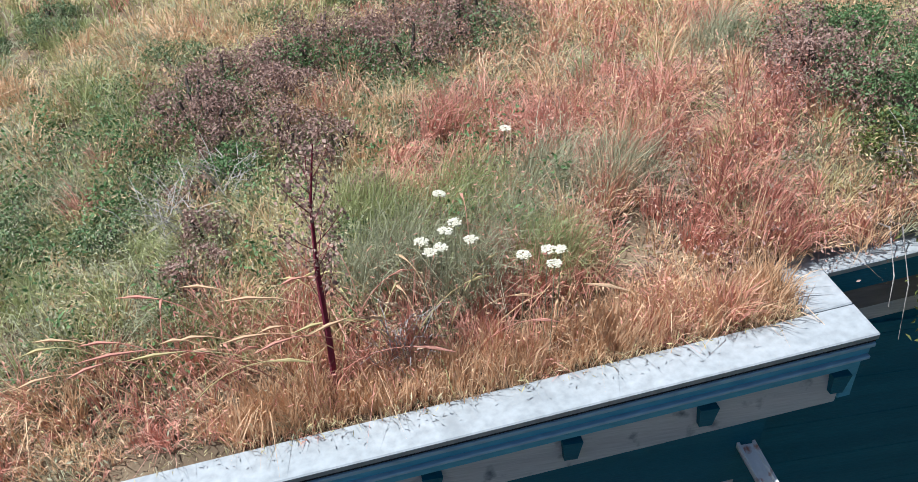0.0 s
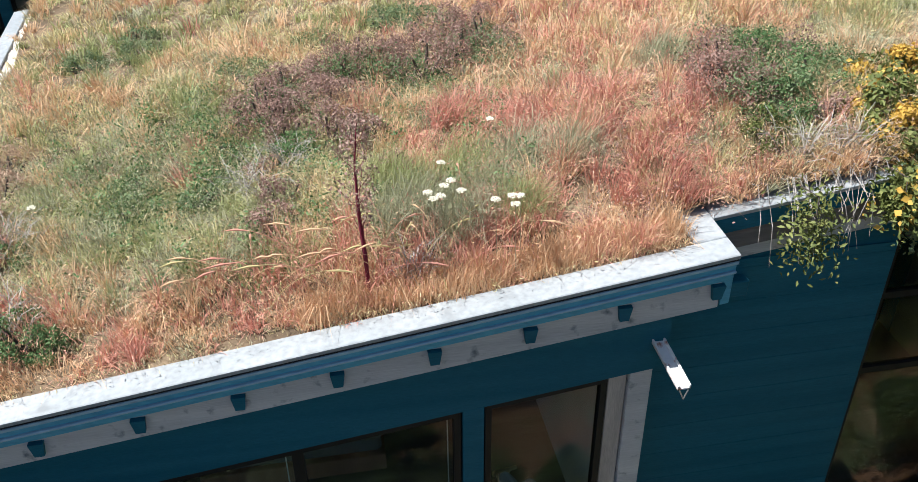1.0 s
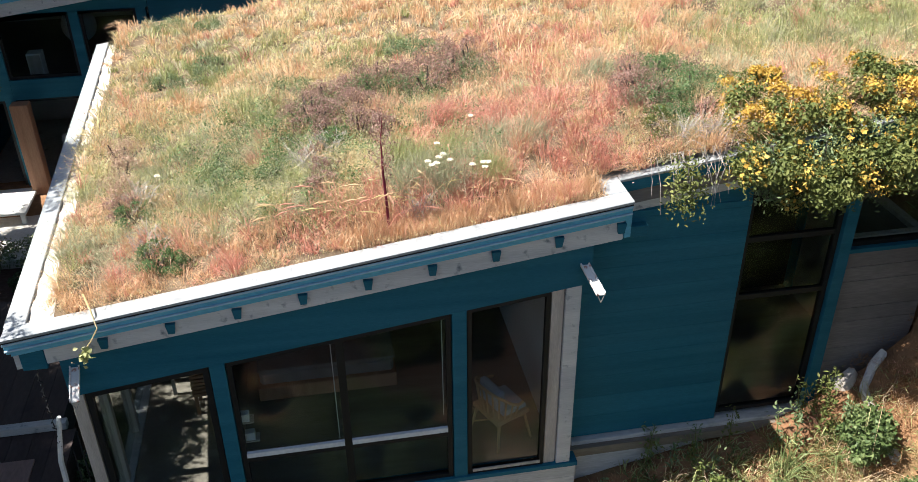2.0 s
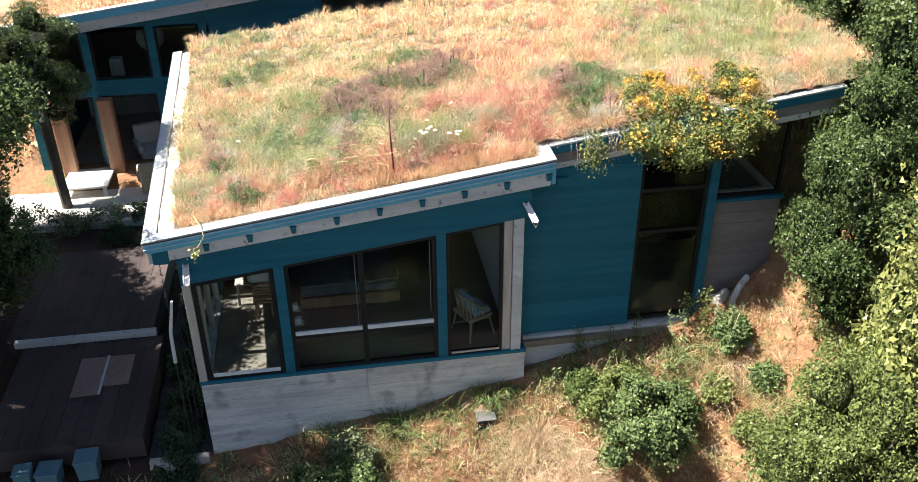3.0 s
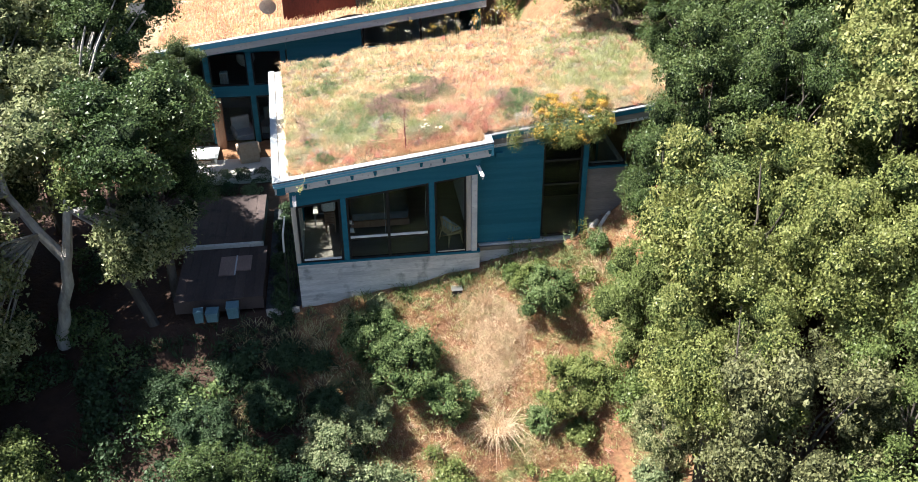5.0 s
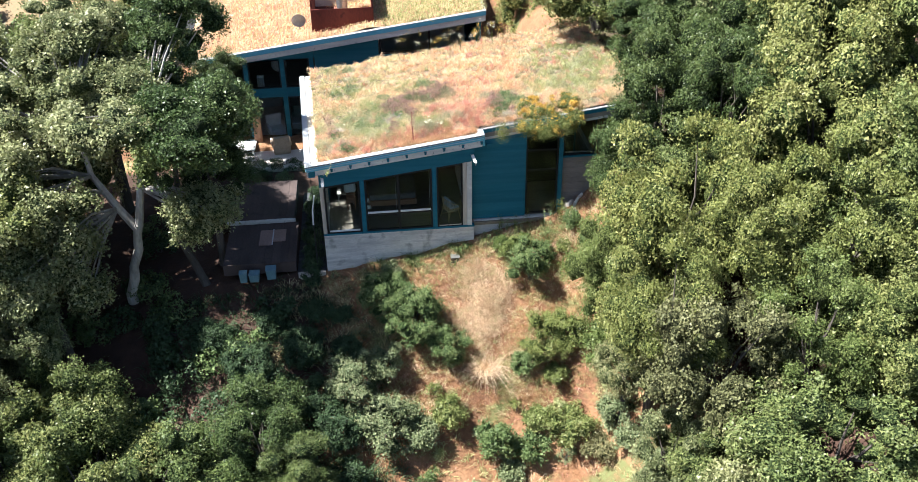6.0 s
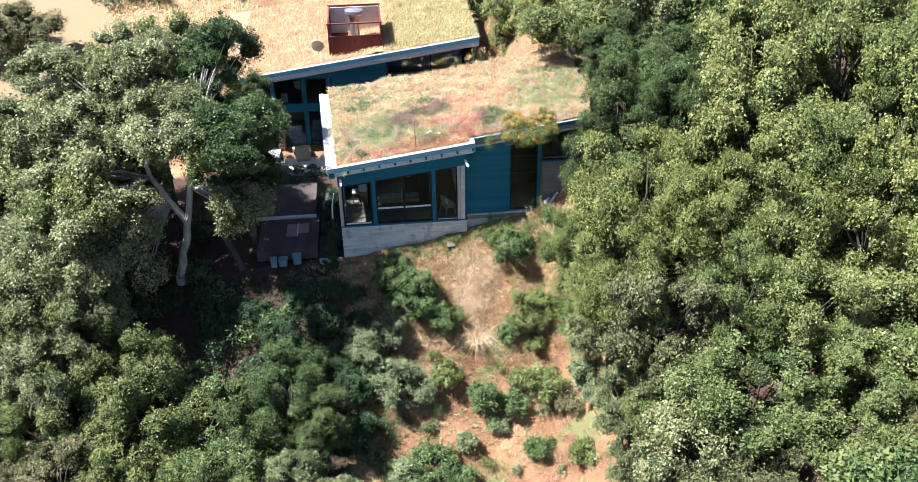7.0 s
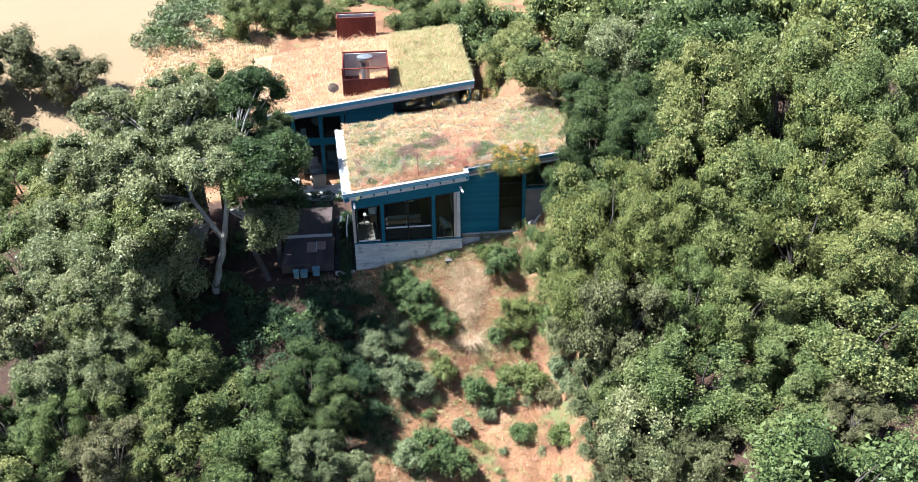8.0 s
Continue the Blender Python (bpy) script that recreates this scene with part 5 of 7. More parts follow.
soil_u = lambda x, y: up_z(x) - 0.01 + 0.10 * smooth(10.7, 11.6, y) + 0.55 * smooth(13, 20, y) + 0.08 * wavy(0.8 * x, 0.8 * y, 4)
soil_sheet("roof_soil", UX0 + 0.2, UX1 - 0.06, UY + 0.2, 20.3, soil_u, THATCH, "brown soil and thatch of the planted roof", 0.2)
for nm, cnt, mt, wt, lb in (("straw_grass", 30000, G_STRAW, lambda x, y: 0.35 + 0.25 * smooth(1, -2, x), "golden straw grass on the upper planted roof"), ("pale_grass", 26000, G_PALE, lambda x, y: 0.5 + 0 * x, "pale dry grass on the upper planted roof"),
                            ("red_grass", 26000, G_RED, lambda x, y: 0.45 * smooth(-2, -5, x) + 0.12, "reddish dry grass on the upper planted roof"), ("green_grass", 46000, G_GREEN, lambda x, y: 0.9 * smooth(-1.6, -0.6, x) + 0.05, "green grass on the upper planted roof")):
    x, y = rng.uniform(UX0 + 0.2, UX1 - 0.04, cnt), UY + 0.2 + 9.6 * rng.uniform(0, 1, cnt)
    keep = rng.uniform(0, 1, cnt) < wt(x, y)
    x, y = x[keep], y[keep]
    stuff(nm, [blades(rng, np.stack([x, y, soil_u(x, y) - 0.02], -1), 0.20 * (1 + 0.4 * wavy(4 * x, 4 * y)), 0.02, 1.0)], mt, lb, "grass")


def chimney(x0, x1, y0, y1, z0, z1, label, face=1.0):
    t = thing("chimney", label, "chimney")
    w = 0.07
    part("front_panel", boxes((x0, x1, y0, y0 + w, z0, z0 + face * (z1 - z0))), RUST, t, "", 0.008)
    part("side_panel", boxes((x0, x0 + w, y0 + w + 0.002, y1, z0, z1)), RUST, t, "", 0.008)
    part("side_panel", boxes((x1 - w, x1, y0 + w + 0.002, y1, z0, z1)), RUST, t, "", 0.008)
    part("back_panel", boxes((x0 + w + 0.002, x1 - w - 0.002, y1 - w, y1, z0, z1)), RUST, t, "", 0.008)
    for e0, e1 in ((y0 - 0.03, y0 + 0.06), (y1 - 0.06, y1 + 0.03)):
        part("rim", boxes((x0 - 0.03, x1 + 0.03, e0, e1, z1 + 0.002, z1 + 0.06)), RUST, t, "", 0.006)
    part("lining", boxes((x0 + w, x1 - w, y1 - w - 0.05, y1 - w - 0.004, z0, z1 - 0.04)), PALE_CONCRETE, t, "pale inner lining")
    part("base", boxes((x0 + w, x1 - w, y0 + w, y1 - w - 0.055, z0, z0 + 0.35)), RUST, t)
    return t


ch = chimney(-4.10, -1.47, 11.3, 14.6, 3.2, 4.92, "large open rust-red steel chimney box on the roof", 0.66)
b = bmesh.new()
tube(b, [(-2.8, 13.3, 3.4), (-2.8, 13.3, 4.75)], [0.24, 0.24], 16)
tube(b, [(-2.8, 13.3, 4.76), (-2.8, 13.3, 4.9), (-2.8, 13.3, 5.05), (-2.8, 13.3, 5.12)], [0.28, 0.46, 0.46, 0.12], 18)
part("flue", b, STEEL, ch, "dull steel flue with a round cowl")
part("rail", boxes((-4.05, -1.52, 11.36, 11.40, 3.95, 4.0)), RUST, ch)
chimney(-4.6, -2.0, 22.0, 23.4, 2.6, 5.05, "rust-red steel chimney box behind the roof")

dish = thing("satellite_dish", "small grey satellite dish on a short pole", "satellite dish", at=(-4.65, 11.7, up_z(-4.65)))
b = bmesh.new()
N = 14
rings = []
for i in range(4):
    rr = 0.28 * i / 3 + 0.001
    rings.append([b.verts.new((rr * 1.1 * math.cos(2 * math.pi * k / N), -0.05 + rr * rr * -0.6, 0.62 + rr * math.sin(2 * math.pi * k / N))) for k in range(N)])
for u, v in zip(rings, rings[1:]):
    for k in range(N):
        b.faces.new((u[k], u[(k + 1) % N], v[(k + 1) % N], v[k]))
bmesh.ops.solidify(b, geom=b.faces[:], thickness=0.015)
part("reflector", b, STEEL, dish, "grey dished reflector")
part("pole", tube(bmesh.new(), [(0, 0, -0.1), (0, 0, 0.6)], [0.025, 0.025], 8), STEEL, dish)
part("arm", tube(bmesh.new(), [(0, -0.06, 0.42), (0, -0.4, 0.55)], [0.012, 0.012], 6), STEEL, dish)

porch = thing("porch", "low porch with a flat dark roof beside the upper house", "porch", at=(-9.95, 16.0, 0.6))
part("wall", boxes((-0.62, 0.62, -0.96, 0.96, 0.0, 1.88)), PALE_WOOD, porch, "pale weathered timber wall")
part("roof_panel", boxes((-0.72, 0.72, -1.1, 1.1, 1.90, 2.02)), DARK, porch, "thin dark flat roof")
part("trim", boxes((-0.72, 0.72, -1.13, -1.104, 1.90, 2.06)), PALE_WOOD, porch, "pale roof edge board", 0.004)

# ---------------------------------------------------------------- terrace between the houses
tagged(link_bm("terrace", boxes((-9.6, -4.0, 8.3, 10.84, -1.9, -1.45)), PALE_CONCRETE, bevel=0.01), "pale concrete terrace in full sun", "terrace", "", "structure")


# ---------------------------------------------------------------- shed roofs beside the house
def deck(x0, x1, y0, y1, z, label, boards=9):
    t = thing("deck", label, "deck")
    part("frame", boxes((x0, x1, y0, y1, z - 0.42, z - 0.045)), DECK_WOOD, t)
    n = boards
    for i in range(n):
        e0, e1 = x0 + (x1 - x0) * i / n, x0 + (x1 - x0) * (i + 1) / n
        part("board", boxes((e0 + 0.003, e1 - 0.003, y0 - 0.02, y1, z - 0.04, z)), DECK_WOOD, t)
    return t


deck(-7.25, -4.78, 0.12, 2.86, -1.05, "dark reddish timber deck in dappled shade")
deck(-7.55, -4.95, 3.0, 6.1, -0.95, "dark timber deck stepping up the slope")
tagged(link_bm("step_board", boxes((-7.4, -4.9, 2.87, 2.99, -1.06, -0.94)), GREY_BOARD, bevel=0.006), "weathered grey step board between the decks", "step")

# ---------------------------------------------------------------- slope grass
def slope_tufts(name, n, x0, x1, y0, y1, keep_fn, h, spread, per, w, lean, material, label):
    x, y = rng.uniform(x0, x1, n), rng.uniform(y0, y1, n)
    k = rng.uniform(0, 1, n) < keep_fn(x, y)
    x, y = x[k], y[k]
    stuff(name, [tufts(rng, x, y, land(x, y), h * (1 + 0.4 * wavy(2 * x, 2 * y, 2)), spread, per, w, lean)], material, label, "grass")


slope_tufts("slope_grass", 3600, -3.5, 8, -11, 0.1, lambda x, y: np.clip(0.45 + 0.5 * wavy(1.2 * x, 1.2 * y, 9), 0, 1), 0.15, 0.16, 24, 0.009, 1.1, G_TAN, "dry straw grass tufts on the steep slope")
slope_tufts("slope_grass", 2100, -3.5, 8, -11, 0.1, lambda x, y: 0.95 * patch_weight(x, y, 1.3, -1.8, 1.3, 1.2) + 0.10, 0.36, 0.16, 36, 0.0055, 0.8, G_HAY, "tall pale grass tufts below the plinth")
slope_tufts("hay_grass", 460, 0.3, 2.9, -3.0, -0.5, lambda x, y: patch_weight(x, y, 1.55, -1.6, 0.9, 0.9), 0.52, 0.12, 60, 0.0042, 0.75, G_HAY, "long combed pale hay below the plinth")
slope_tufts("slope_grass", 2200, -4.5, 8, -11, 0.1, lambda x, y: np.clip(0.42 - 0.8 * wavy(1.2 * x, 1.2 * y, 9) + 0.5 * smooth(-1.5, -0.3, y), 0, 1), 0.17, 0.16, 26, 0.016, 0.9, G_GREEN, "green weeds on the steep slope")
for mt_, hh, nn, lb_ in ((G_HAY, 0.30, 420, "tall pale grass near the house"), (G_GREEN, 0.22, 1300, "green weeds near the house"), (G_TAN, 0.22, 1300, "dry tan grass near the house"), (OLIVE, 0.16, 500, "olive weeds near the house")):
    slope_tufts("near_grass", nn, -2.2, 5.6, -4.2, -0.05, lambda x, y: np.clip(0.5 + 0.45 * wavy(1.6 * x, 1.6 * y, hh * 40) + 0.3 * smooth(-1.4, -0.4, y), 0, 1), hh, 0.13, 34, 0.0068, 0.8, mt_, lb_)
slope_tufts("curb_weeds", 230, -2.0, 4.7, -0.6, -0.08, lambda x, y: np.clip(0.45 + 0.6 * wavy(2.1 * x, 2 * y, 5), 0, 1), 0.40, 0.10, 26, 0.012, 0.7, BUSH, "tall green weeds along the foot of the wall")
# Undergrowth blades in the leaf colour that has shade painted in.
slope_tufts("undergrowth", 800, -10, -1.6, -8, -0.2, lambda x, y: 0.8 + 0 * x, 0.30, 0.2, 26, 0.022, 0.9, LEAF_SHADED, "undergrowth below the decks, darkened to stand for shade")
slope_tufts("slope_grass", 200, -6.0, -1.6, -2.8, -0.2, lambda x, y: 0.6 + 0 * x, 0.30, 0.2, 26, 0.014, 0.9, G_PALE, "shaded dry grass below the decks")
slope_tufts("slope_grass", 900, 6.0, 9.5, 0.6, 12, lambda x, y: 0.7 + 0 * x, 0.25, 0.15, 26, 0.015, 0.7, G_GREEN, "green grass beside the planted roof")
slope_tufts("slope_grass", 900, -2.5, 7, -10, 0.0, lambda x, y: np.clip(0.3 + 0.7 * wavy(1.4 * x, 1.4 * y, 21), 0, 1), 0.13, 0.15, 22, 0.012, 1.1, G_RED, "reddish dry grass tufts on the steep slope")
slope_tufts("hill_grass", 1700, -17, -8.6, 11.5, 27, lambda x, y: 0.9 + 0 * x, 0.28, 0.3, 10, 0.045, 1.0, G_STRAW, "golden dry grass on the hill beside the upper roof")
slope_tufts("hill_grass", 850, -17, -8.6, 11.5, 27, lambda x, y: 0.9 + 0 * x, 0.26, 0.3, 10, 0.045, 1.0, G_PALE, "pale dry grass on the hill beside the upper roof")
slope_tufts("hill_grass", 500, -5.4, -1.2, 20.5, 22, lambda x, y: 1 + 0 * x, 0.7, 0.2, 22, 0.025, 0.5, G_STRAW, "tall dry grass in front of the rear chimney")
slope_tufts("slope_grass", 1000, 3.8, 7.2, -4.2, 0.4, lambda x, y: 0.9 + 0 * x, 0.09, 0.14, 20, 0.006, 1.3, G_TAN, "short dry grass on the bank beside the end wall")


# ---------------------------------------------------------------- the large pale-trunked oak beside the decks
big = thing("oak_tree", "large live oak with a pale leaning forked trunk", "tree", at=(-10.5, 0.2, -2.7))
g = np.random.default_rng(77)
crowns, limbs = {OAK_GREY: ([], []), OAK_SHADE: ([], [])}, []
for cx_, cy_, cz_, rx, rz, cnt in ((-0.6, 2.4, 7.8, 2.6, 2.0, 17000), (1.8, 1.6, 7.0, 2.2, 1.6, 12000), (-2.6, 1.0, 7.0, 2.2, 1.7, 12000), (0.2, 0.4, 7.4, 1.9, 1.2, 8000), (3.0, -0.4, 6.6, 1.6, 1.4, 9000), (-3.4, 2.8, 6.6, 2.2, 1.9, 11000), (-3.2, -0.6, 5.4, 1.4, 1.3, 6000), (3.6, 1.2, 6.9, 1.5, 1.3, 8000), (3.1, -1.2, 4.6, 1.0, 0.9, 4200), (2.5, -0.9, 6.2, 1.2, 1.0, 5000), (-2.9, -1.2, 5.9, 1.5, 1.4, 7000), (-1.3, -2.2, 4.2, 1.2, 1.0, 5000), (-4.2, -2.0, 3.8, 1.5, 1.4, 7000), (-2.4, -3.0, 3.0, 1.1, 0.9, 4200), (1.0, 0.6, 7.6, 1.2, 0.9, 4500), (-5.2, 0.8, 7.0, 1.9, 1.6, 9000), (-0.9, -1.8, 5.0, 1.0, 0.8, 4400), (-1.5, -2.3, 3.2, 0.9, 0.8, 4000), (-2.2, -2.6, 4.6, 1.1, 0.9, 4600), (2.9, -0.9, 3.9, 0.8, 0.6, 3000), (-0.8, -2.0, 3.5, 0.8, 0.9, 3600), (-0.7, -2.2, 2.3, 0.7, 0.7, 2600), (1.3, -3.0, 8.2, 1.3, 1.0, 5000), (2.6, -1.9, 7.8, 1.2, 0.9, 4500), (-1.0, 3.4, 9.2, 1.8, 1.3, 9000), (2.0, 3.0, 8.6, 1.5, 1.1, 7000), (-4.6, 3.4, 8.4, 1.8, 1.3, 8000), (3.5, -2.6, 7.5, 0.95, 0.75, 3600), (3.9, -1.0, 7.9, 1.1, 0.85, 4200), (2.4, 3.6, 9.3, 1.7, 1.2, 8000)):
    # Upper right lobes take the darkened leaf: crown shade put into colour.
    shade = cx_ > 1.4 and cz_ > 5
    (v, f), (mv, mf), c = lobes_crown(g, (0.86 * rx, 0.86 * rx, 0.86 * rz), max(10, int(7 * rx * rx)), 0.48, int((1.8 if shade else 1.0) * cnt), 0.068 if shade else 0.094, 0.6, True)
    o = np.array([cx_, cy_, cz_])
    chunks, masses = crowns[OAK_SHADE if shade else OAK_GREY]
    chunks.append((v + o, f))
    masses.append((mv + o, mf))
    limbs += [tuple(e + o) for e in c[:7]]
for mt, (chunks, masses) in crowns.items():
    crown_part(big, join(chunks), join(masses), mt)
b = bmesh.new()
tube(b, [(0.0, 0, -0.8), (0.05, 0, 0.1), (0.02, 0, 0.7), (0.28, -0.1, 1.4), (0.36, -0.14, 1.9), (0.66, -0.22, 2.6), (0.72, -0.26, 3.1), (0.85, -0.3, 3.6)], [0.28, 0.21, 0.175, 0.17, 0.15, 0.155, 0.14, 0.14], 10)
tube(b, [(0.80, -0.28, 3.4), (0.3, -0.2, 4.2), (-0.4, 0.2, 5.2), (-0.8, 1.0, 6.4)], [0.15, 0.13, 0.10, 0.06], 8)
tube(b, [(0.85, -0.3, 3.5), (1.05, -0.2, 4.5), (1.2, 0.2, 5.6), (1.5, 0.6, 6.6)], [0.14, 0.12, 0.09, 0.05], 8)
FORKS = ((-0.4, 0.2, 5.2), (1.1, -0.1, 4.8), (0.3, -0.2, 4.2), (1.2, 0.2, 5.6), (-0.8, 1.0, 6.4), (1.5, 0.6, 6.6), (-0.1, 0.05, 4.7))
tr_ = b
b = bmesh.new()
for e in limbs:
    s = min(FORKS, key=lambda q: (Vector(q) - Vector(e)).length)
    m_ = tuple((Vector(s) + Vector(e)) / 2 + Vector((0, 0, 0.25)))
    tube(b, [s, m_, e], [0.05, 0.035, 0.01], 5)
part("trunk", tr_, PALE_BARK, big, "pale mottled forked trunk")
part("limb", b, BARK, big, "grey bare limbs running into the crown")
for q, pts in enumerate((((-12.0, -2.3, -3.0), (-12.2, -2.1, -1.5), (-12.7, -1.8, 0.6), (-12.6, -1.6, 2.6)), ((-12.6, -2.4, -3.0), (-13.0, -2.2, -1.6), (-13.8, -1.8, 0.4), (-14.0, -1.5, 2.0)), ((-7.9, 0.3, -2.0), (-8.3, 0.5, -0.9), (-8.7, 0.4, 0.4), (-8.3, 0.2, 1.6), (-8.1, -0.2, 3.2)))):
    t = thing("oak_tree", "dark leaning oak in deep shade with a small crown", "tree", at=pts[0])
    rel = [Vector(p) - Vector(pts[0]) for p in pts]
    part("trunk", tube(bmesh.new(), [tuple(p) for p in rel], [0.16, 0.14, 0.12, 0.10, 0.07][: len(pts)], 8), BARK_DARK, t)
    lf, mass, c = lobes_crown(g, (1.3, 1.3, 0.9), 18, 0.45, 5000, 0.085, 0.4, True)
    crown_part(t, lf, mass, OAK, rel[-1])


# ---------------------------------------------------------------- small things on the planted roof
g = np.random.default_rng(500)
YARROW = ((0.01, 0.79), (0.03, 0.54), (-0.02, 0.49), (0.07, 0.39), (-0.13, 0.45), (-0.06, 0.38), (-0.11, 0.36), (0.35, 0.2), (0.40, 0.18), (0.25, 0.2), (0.35, 0.1), (0.43, 1.26), (-2.78, 1.39))
for x, y in YARROW:
    z = cap_z(x) + 0.02
    t = thing("yarrow", "white yarrow flower on a thin green stem", "flower", "yarrow on the roof", at=(x, y, z))
    h = 0.53
    part("stem", tube(bmesh.new(), [(0.02, 0.03, 0), (0.01, 0.01, 0.3), (0, 0, h)], [0.002, 0.002, 0.002], 4), G_GREY, t)
    n = 90
    a, q = g.uniform(0, 2 * np.pi, n), np.sqrt(g.uniform(0, 1, n)) * 0.03
    pts = np.stack([q * np.cos(a), q * np.sin(a), h + 0.008 - 6 * q * q + g.normal(0, 0.002, n)], -1)
    v, f = leaves(g, pts, np.tile([0, 0, 3.0], (n, 1)), 0.012, 0.9)
    fl = new("umbel", array_mesh("umbel", v, f, WHITE_FLOWER))
    fl.parent = t
    fl["kind"] = "stuff"

dock = thing("dock_plant", "tall crimson dock stalk with brown seedheads", "plant", at=(-0.55, 0.25, cap_z(-0.55)))
b = tube(bmesh.new(), [(0, 0, -0.05), (-0.01, 0, 0.3), (-0.03, 0, 0.65), (-0.03, 0.02, 0.95), (0.0, 0.05, 1.2)], [0.015, 0.014, 0.011, 0.006, 0.003], 7)
seeds = []
for k in range(24):
    zz = 0.35 + 0.033 * k
    a = 2.4 * k
    l = 0.15 * (1.15 - zz * 0.6) * g.uniform(0.4, 1.4) * (0.35 if k < 8 else 1.0)
    e = (0.0 - 0.03 * zz + l * math.cos(a), 0.02 * zz + l * math.sin(a), zz + 0.16)
    tube(b, [(-0.03 * zz, 0.02 * zz, zz), tuple((Vector((-0.03 * zz, 0.02 * zz, zz)) + Vector(e)) / 2 + Vector((0, 0, -0.01))), e], [0.0022, 0.0018, 0.001], 4)
    if k > 4:
        m_ = 46
        u = g.uniform(0.35, 1.1, m_)[:, None]
        seeds.append(np.array((-0.03 * zz, 0.02 * zz, zz)) * (1 - u) + np.array(e) * u + g.normal(0, 0.026, (m_, 3)))
part("stalk", b, CRIMSON, dock, "dark crimson branching stalk")
seeds = np.concatenate(seeds)
v, f = leaves(g, seeds, g.normal(0, 1, seeds.shape), 0.017, 0.8)
sd = new("seedhead", array_mesh("seedhead", v, f, SHRUB_PURPLE))
sd.parent = dock
sd["kind"] = "stuff"

for k in range(46):
    x0, y0 = -0.6 + g.normal(0, 0.38), 0.22 + abs(g.normal(0, 0.16))
    a = g.uniform(-0.5, math.pi + 0.5)
    l = g.uniform(0.3, 0.85)
    t = thing("oat_stem", "arching pale wild oat stem with a drooping head", "grass", "wild oats on the roof", at=(x0, y0, float(soil_z(x0, y0))))
    top_ = g.uniform(0.28, 0.52)
    p = [(l * s ** 1.4 * math.cos(a), 0.5 * l * s ** 1.4 * math.sin(a), top_ * (1.72 * s - s ** 2.4)) for s in np.linspace(0, 1, 9).tolist()]
    b = tube(bmesh.new(), p, [0.0032 - 0.0002 * q for q in range(9)], 4)
    tube(b, p[6:], [0.002, 0.008, 0.001], 5)
    part("stem", b, (G_STRAW, G_PALE, G_RED)[k % 3], t)

# soft grey-green rush tufts round the yarrow
for k, (x, y, r) in enumerate(((0.08, 1.0, 0.2), (0.4, 0.9, 0.2), (-0.12, 0.8, 0.16), (0.25, 1.25, 0.18), (0.98, 1.05, 0.16), (0.15, 0.62, 0.14), (0.5, 0.6, 0.14), (-0.35, 0.75, 0.16), (2.05, 2.2, 0.2), (-0.3, 1.2, 0.18), (0.62, 1.2, 0.14))):
    t = thing("rush_tuft", "soft grey-green rush tuft among the yarrow", "grass", "rush tufts on the roof", at=(x, y, float(soil_z(x, y))))
    n = 900
    base = np.stack([g.normal(0, 0.55 * r, n), g.normal(0, 0.55 * r, n), np.full(n, -0.03)], -1)
    v, f = blades(g, base, g.uniform(0.22, 0.42, n), 0.0035, 0.55)
    bl = new("blade", array_mesh("blade", v, f, G_GREY if k % 3 else G_GREEN))
    bl.parent = t
    bl["kind"] = "stuff"

# dead thatch clumps and silvery twigs
for k, (x, y, r) in enumerate(((-0.97, 1.79, 0.2), (-1.25, 1.5, 0.22), (-0.25, 0.3, 0.12), (-3.0, 1.5, 0.2), (-2.82, 0.6, 0.2), (2.5, 0.55, 0.22), (2.75, 0.5, 0.2))):
    t = thing("dead_clump", "tangled silvery dead twigs on the roof", "plant", "dead twig clumps", at=(x, y, float(soil_z(x, y))))
    b = bmesh.new()
    for q in range(46):
        a = g.uniform(0, 6.28)
        s = Vector((g.normal(0, r * 0.4), g.normal(0, r * 0.4), g.uniform(0.0, 0.1)))
        e = s + Vector((r * math.cos(a), r * math.sin(a), g.uniform(0.03, 0.25)))
        tube(b, [tuple(s), tuple((s + e) / 2 + Vector((0, 0, 0.05))), tuple(e)], [0.003, 0.0025, 0.001], 3)
    part("twig", b, DEADWOOD, t)["kind"] = "stuff"
for k in range(26):
    x = g.uniform(2.0, 3.0)
    t = thing("dead_twig", "silvery dead twig hanging over the roof edge", "plant", "dead twigs over the eave", at=(x, 0.42, cap_z(x)))
    dx, dz = g.normal(0.05, 0.16), g.uniform(-0.5, 0.02)
    part("twig", tube(bmesh.new(), [(0, 0.1, 0.05), (0.3 * dx, -0.08, 0.12), (0.7 * dx, -0.22, 0.3 * dz), (dx, -0.26, dz)], [0.004, 0.004, 0.003, 0.0012], 4), DEADWOOD, t)

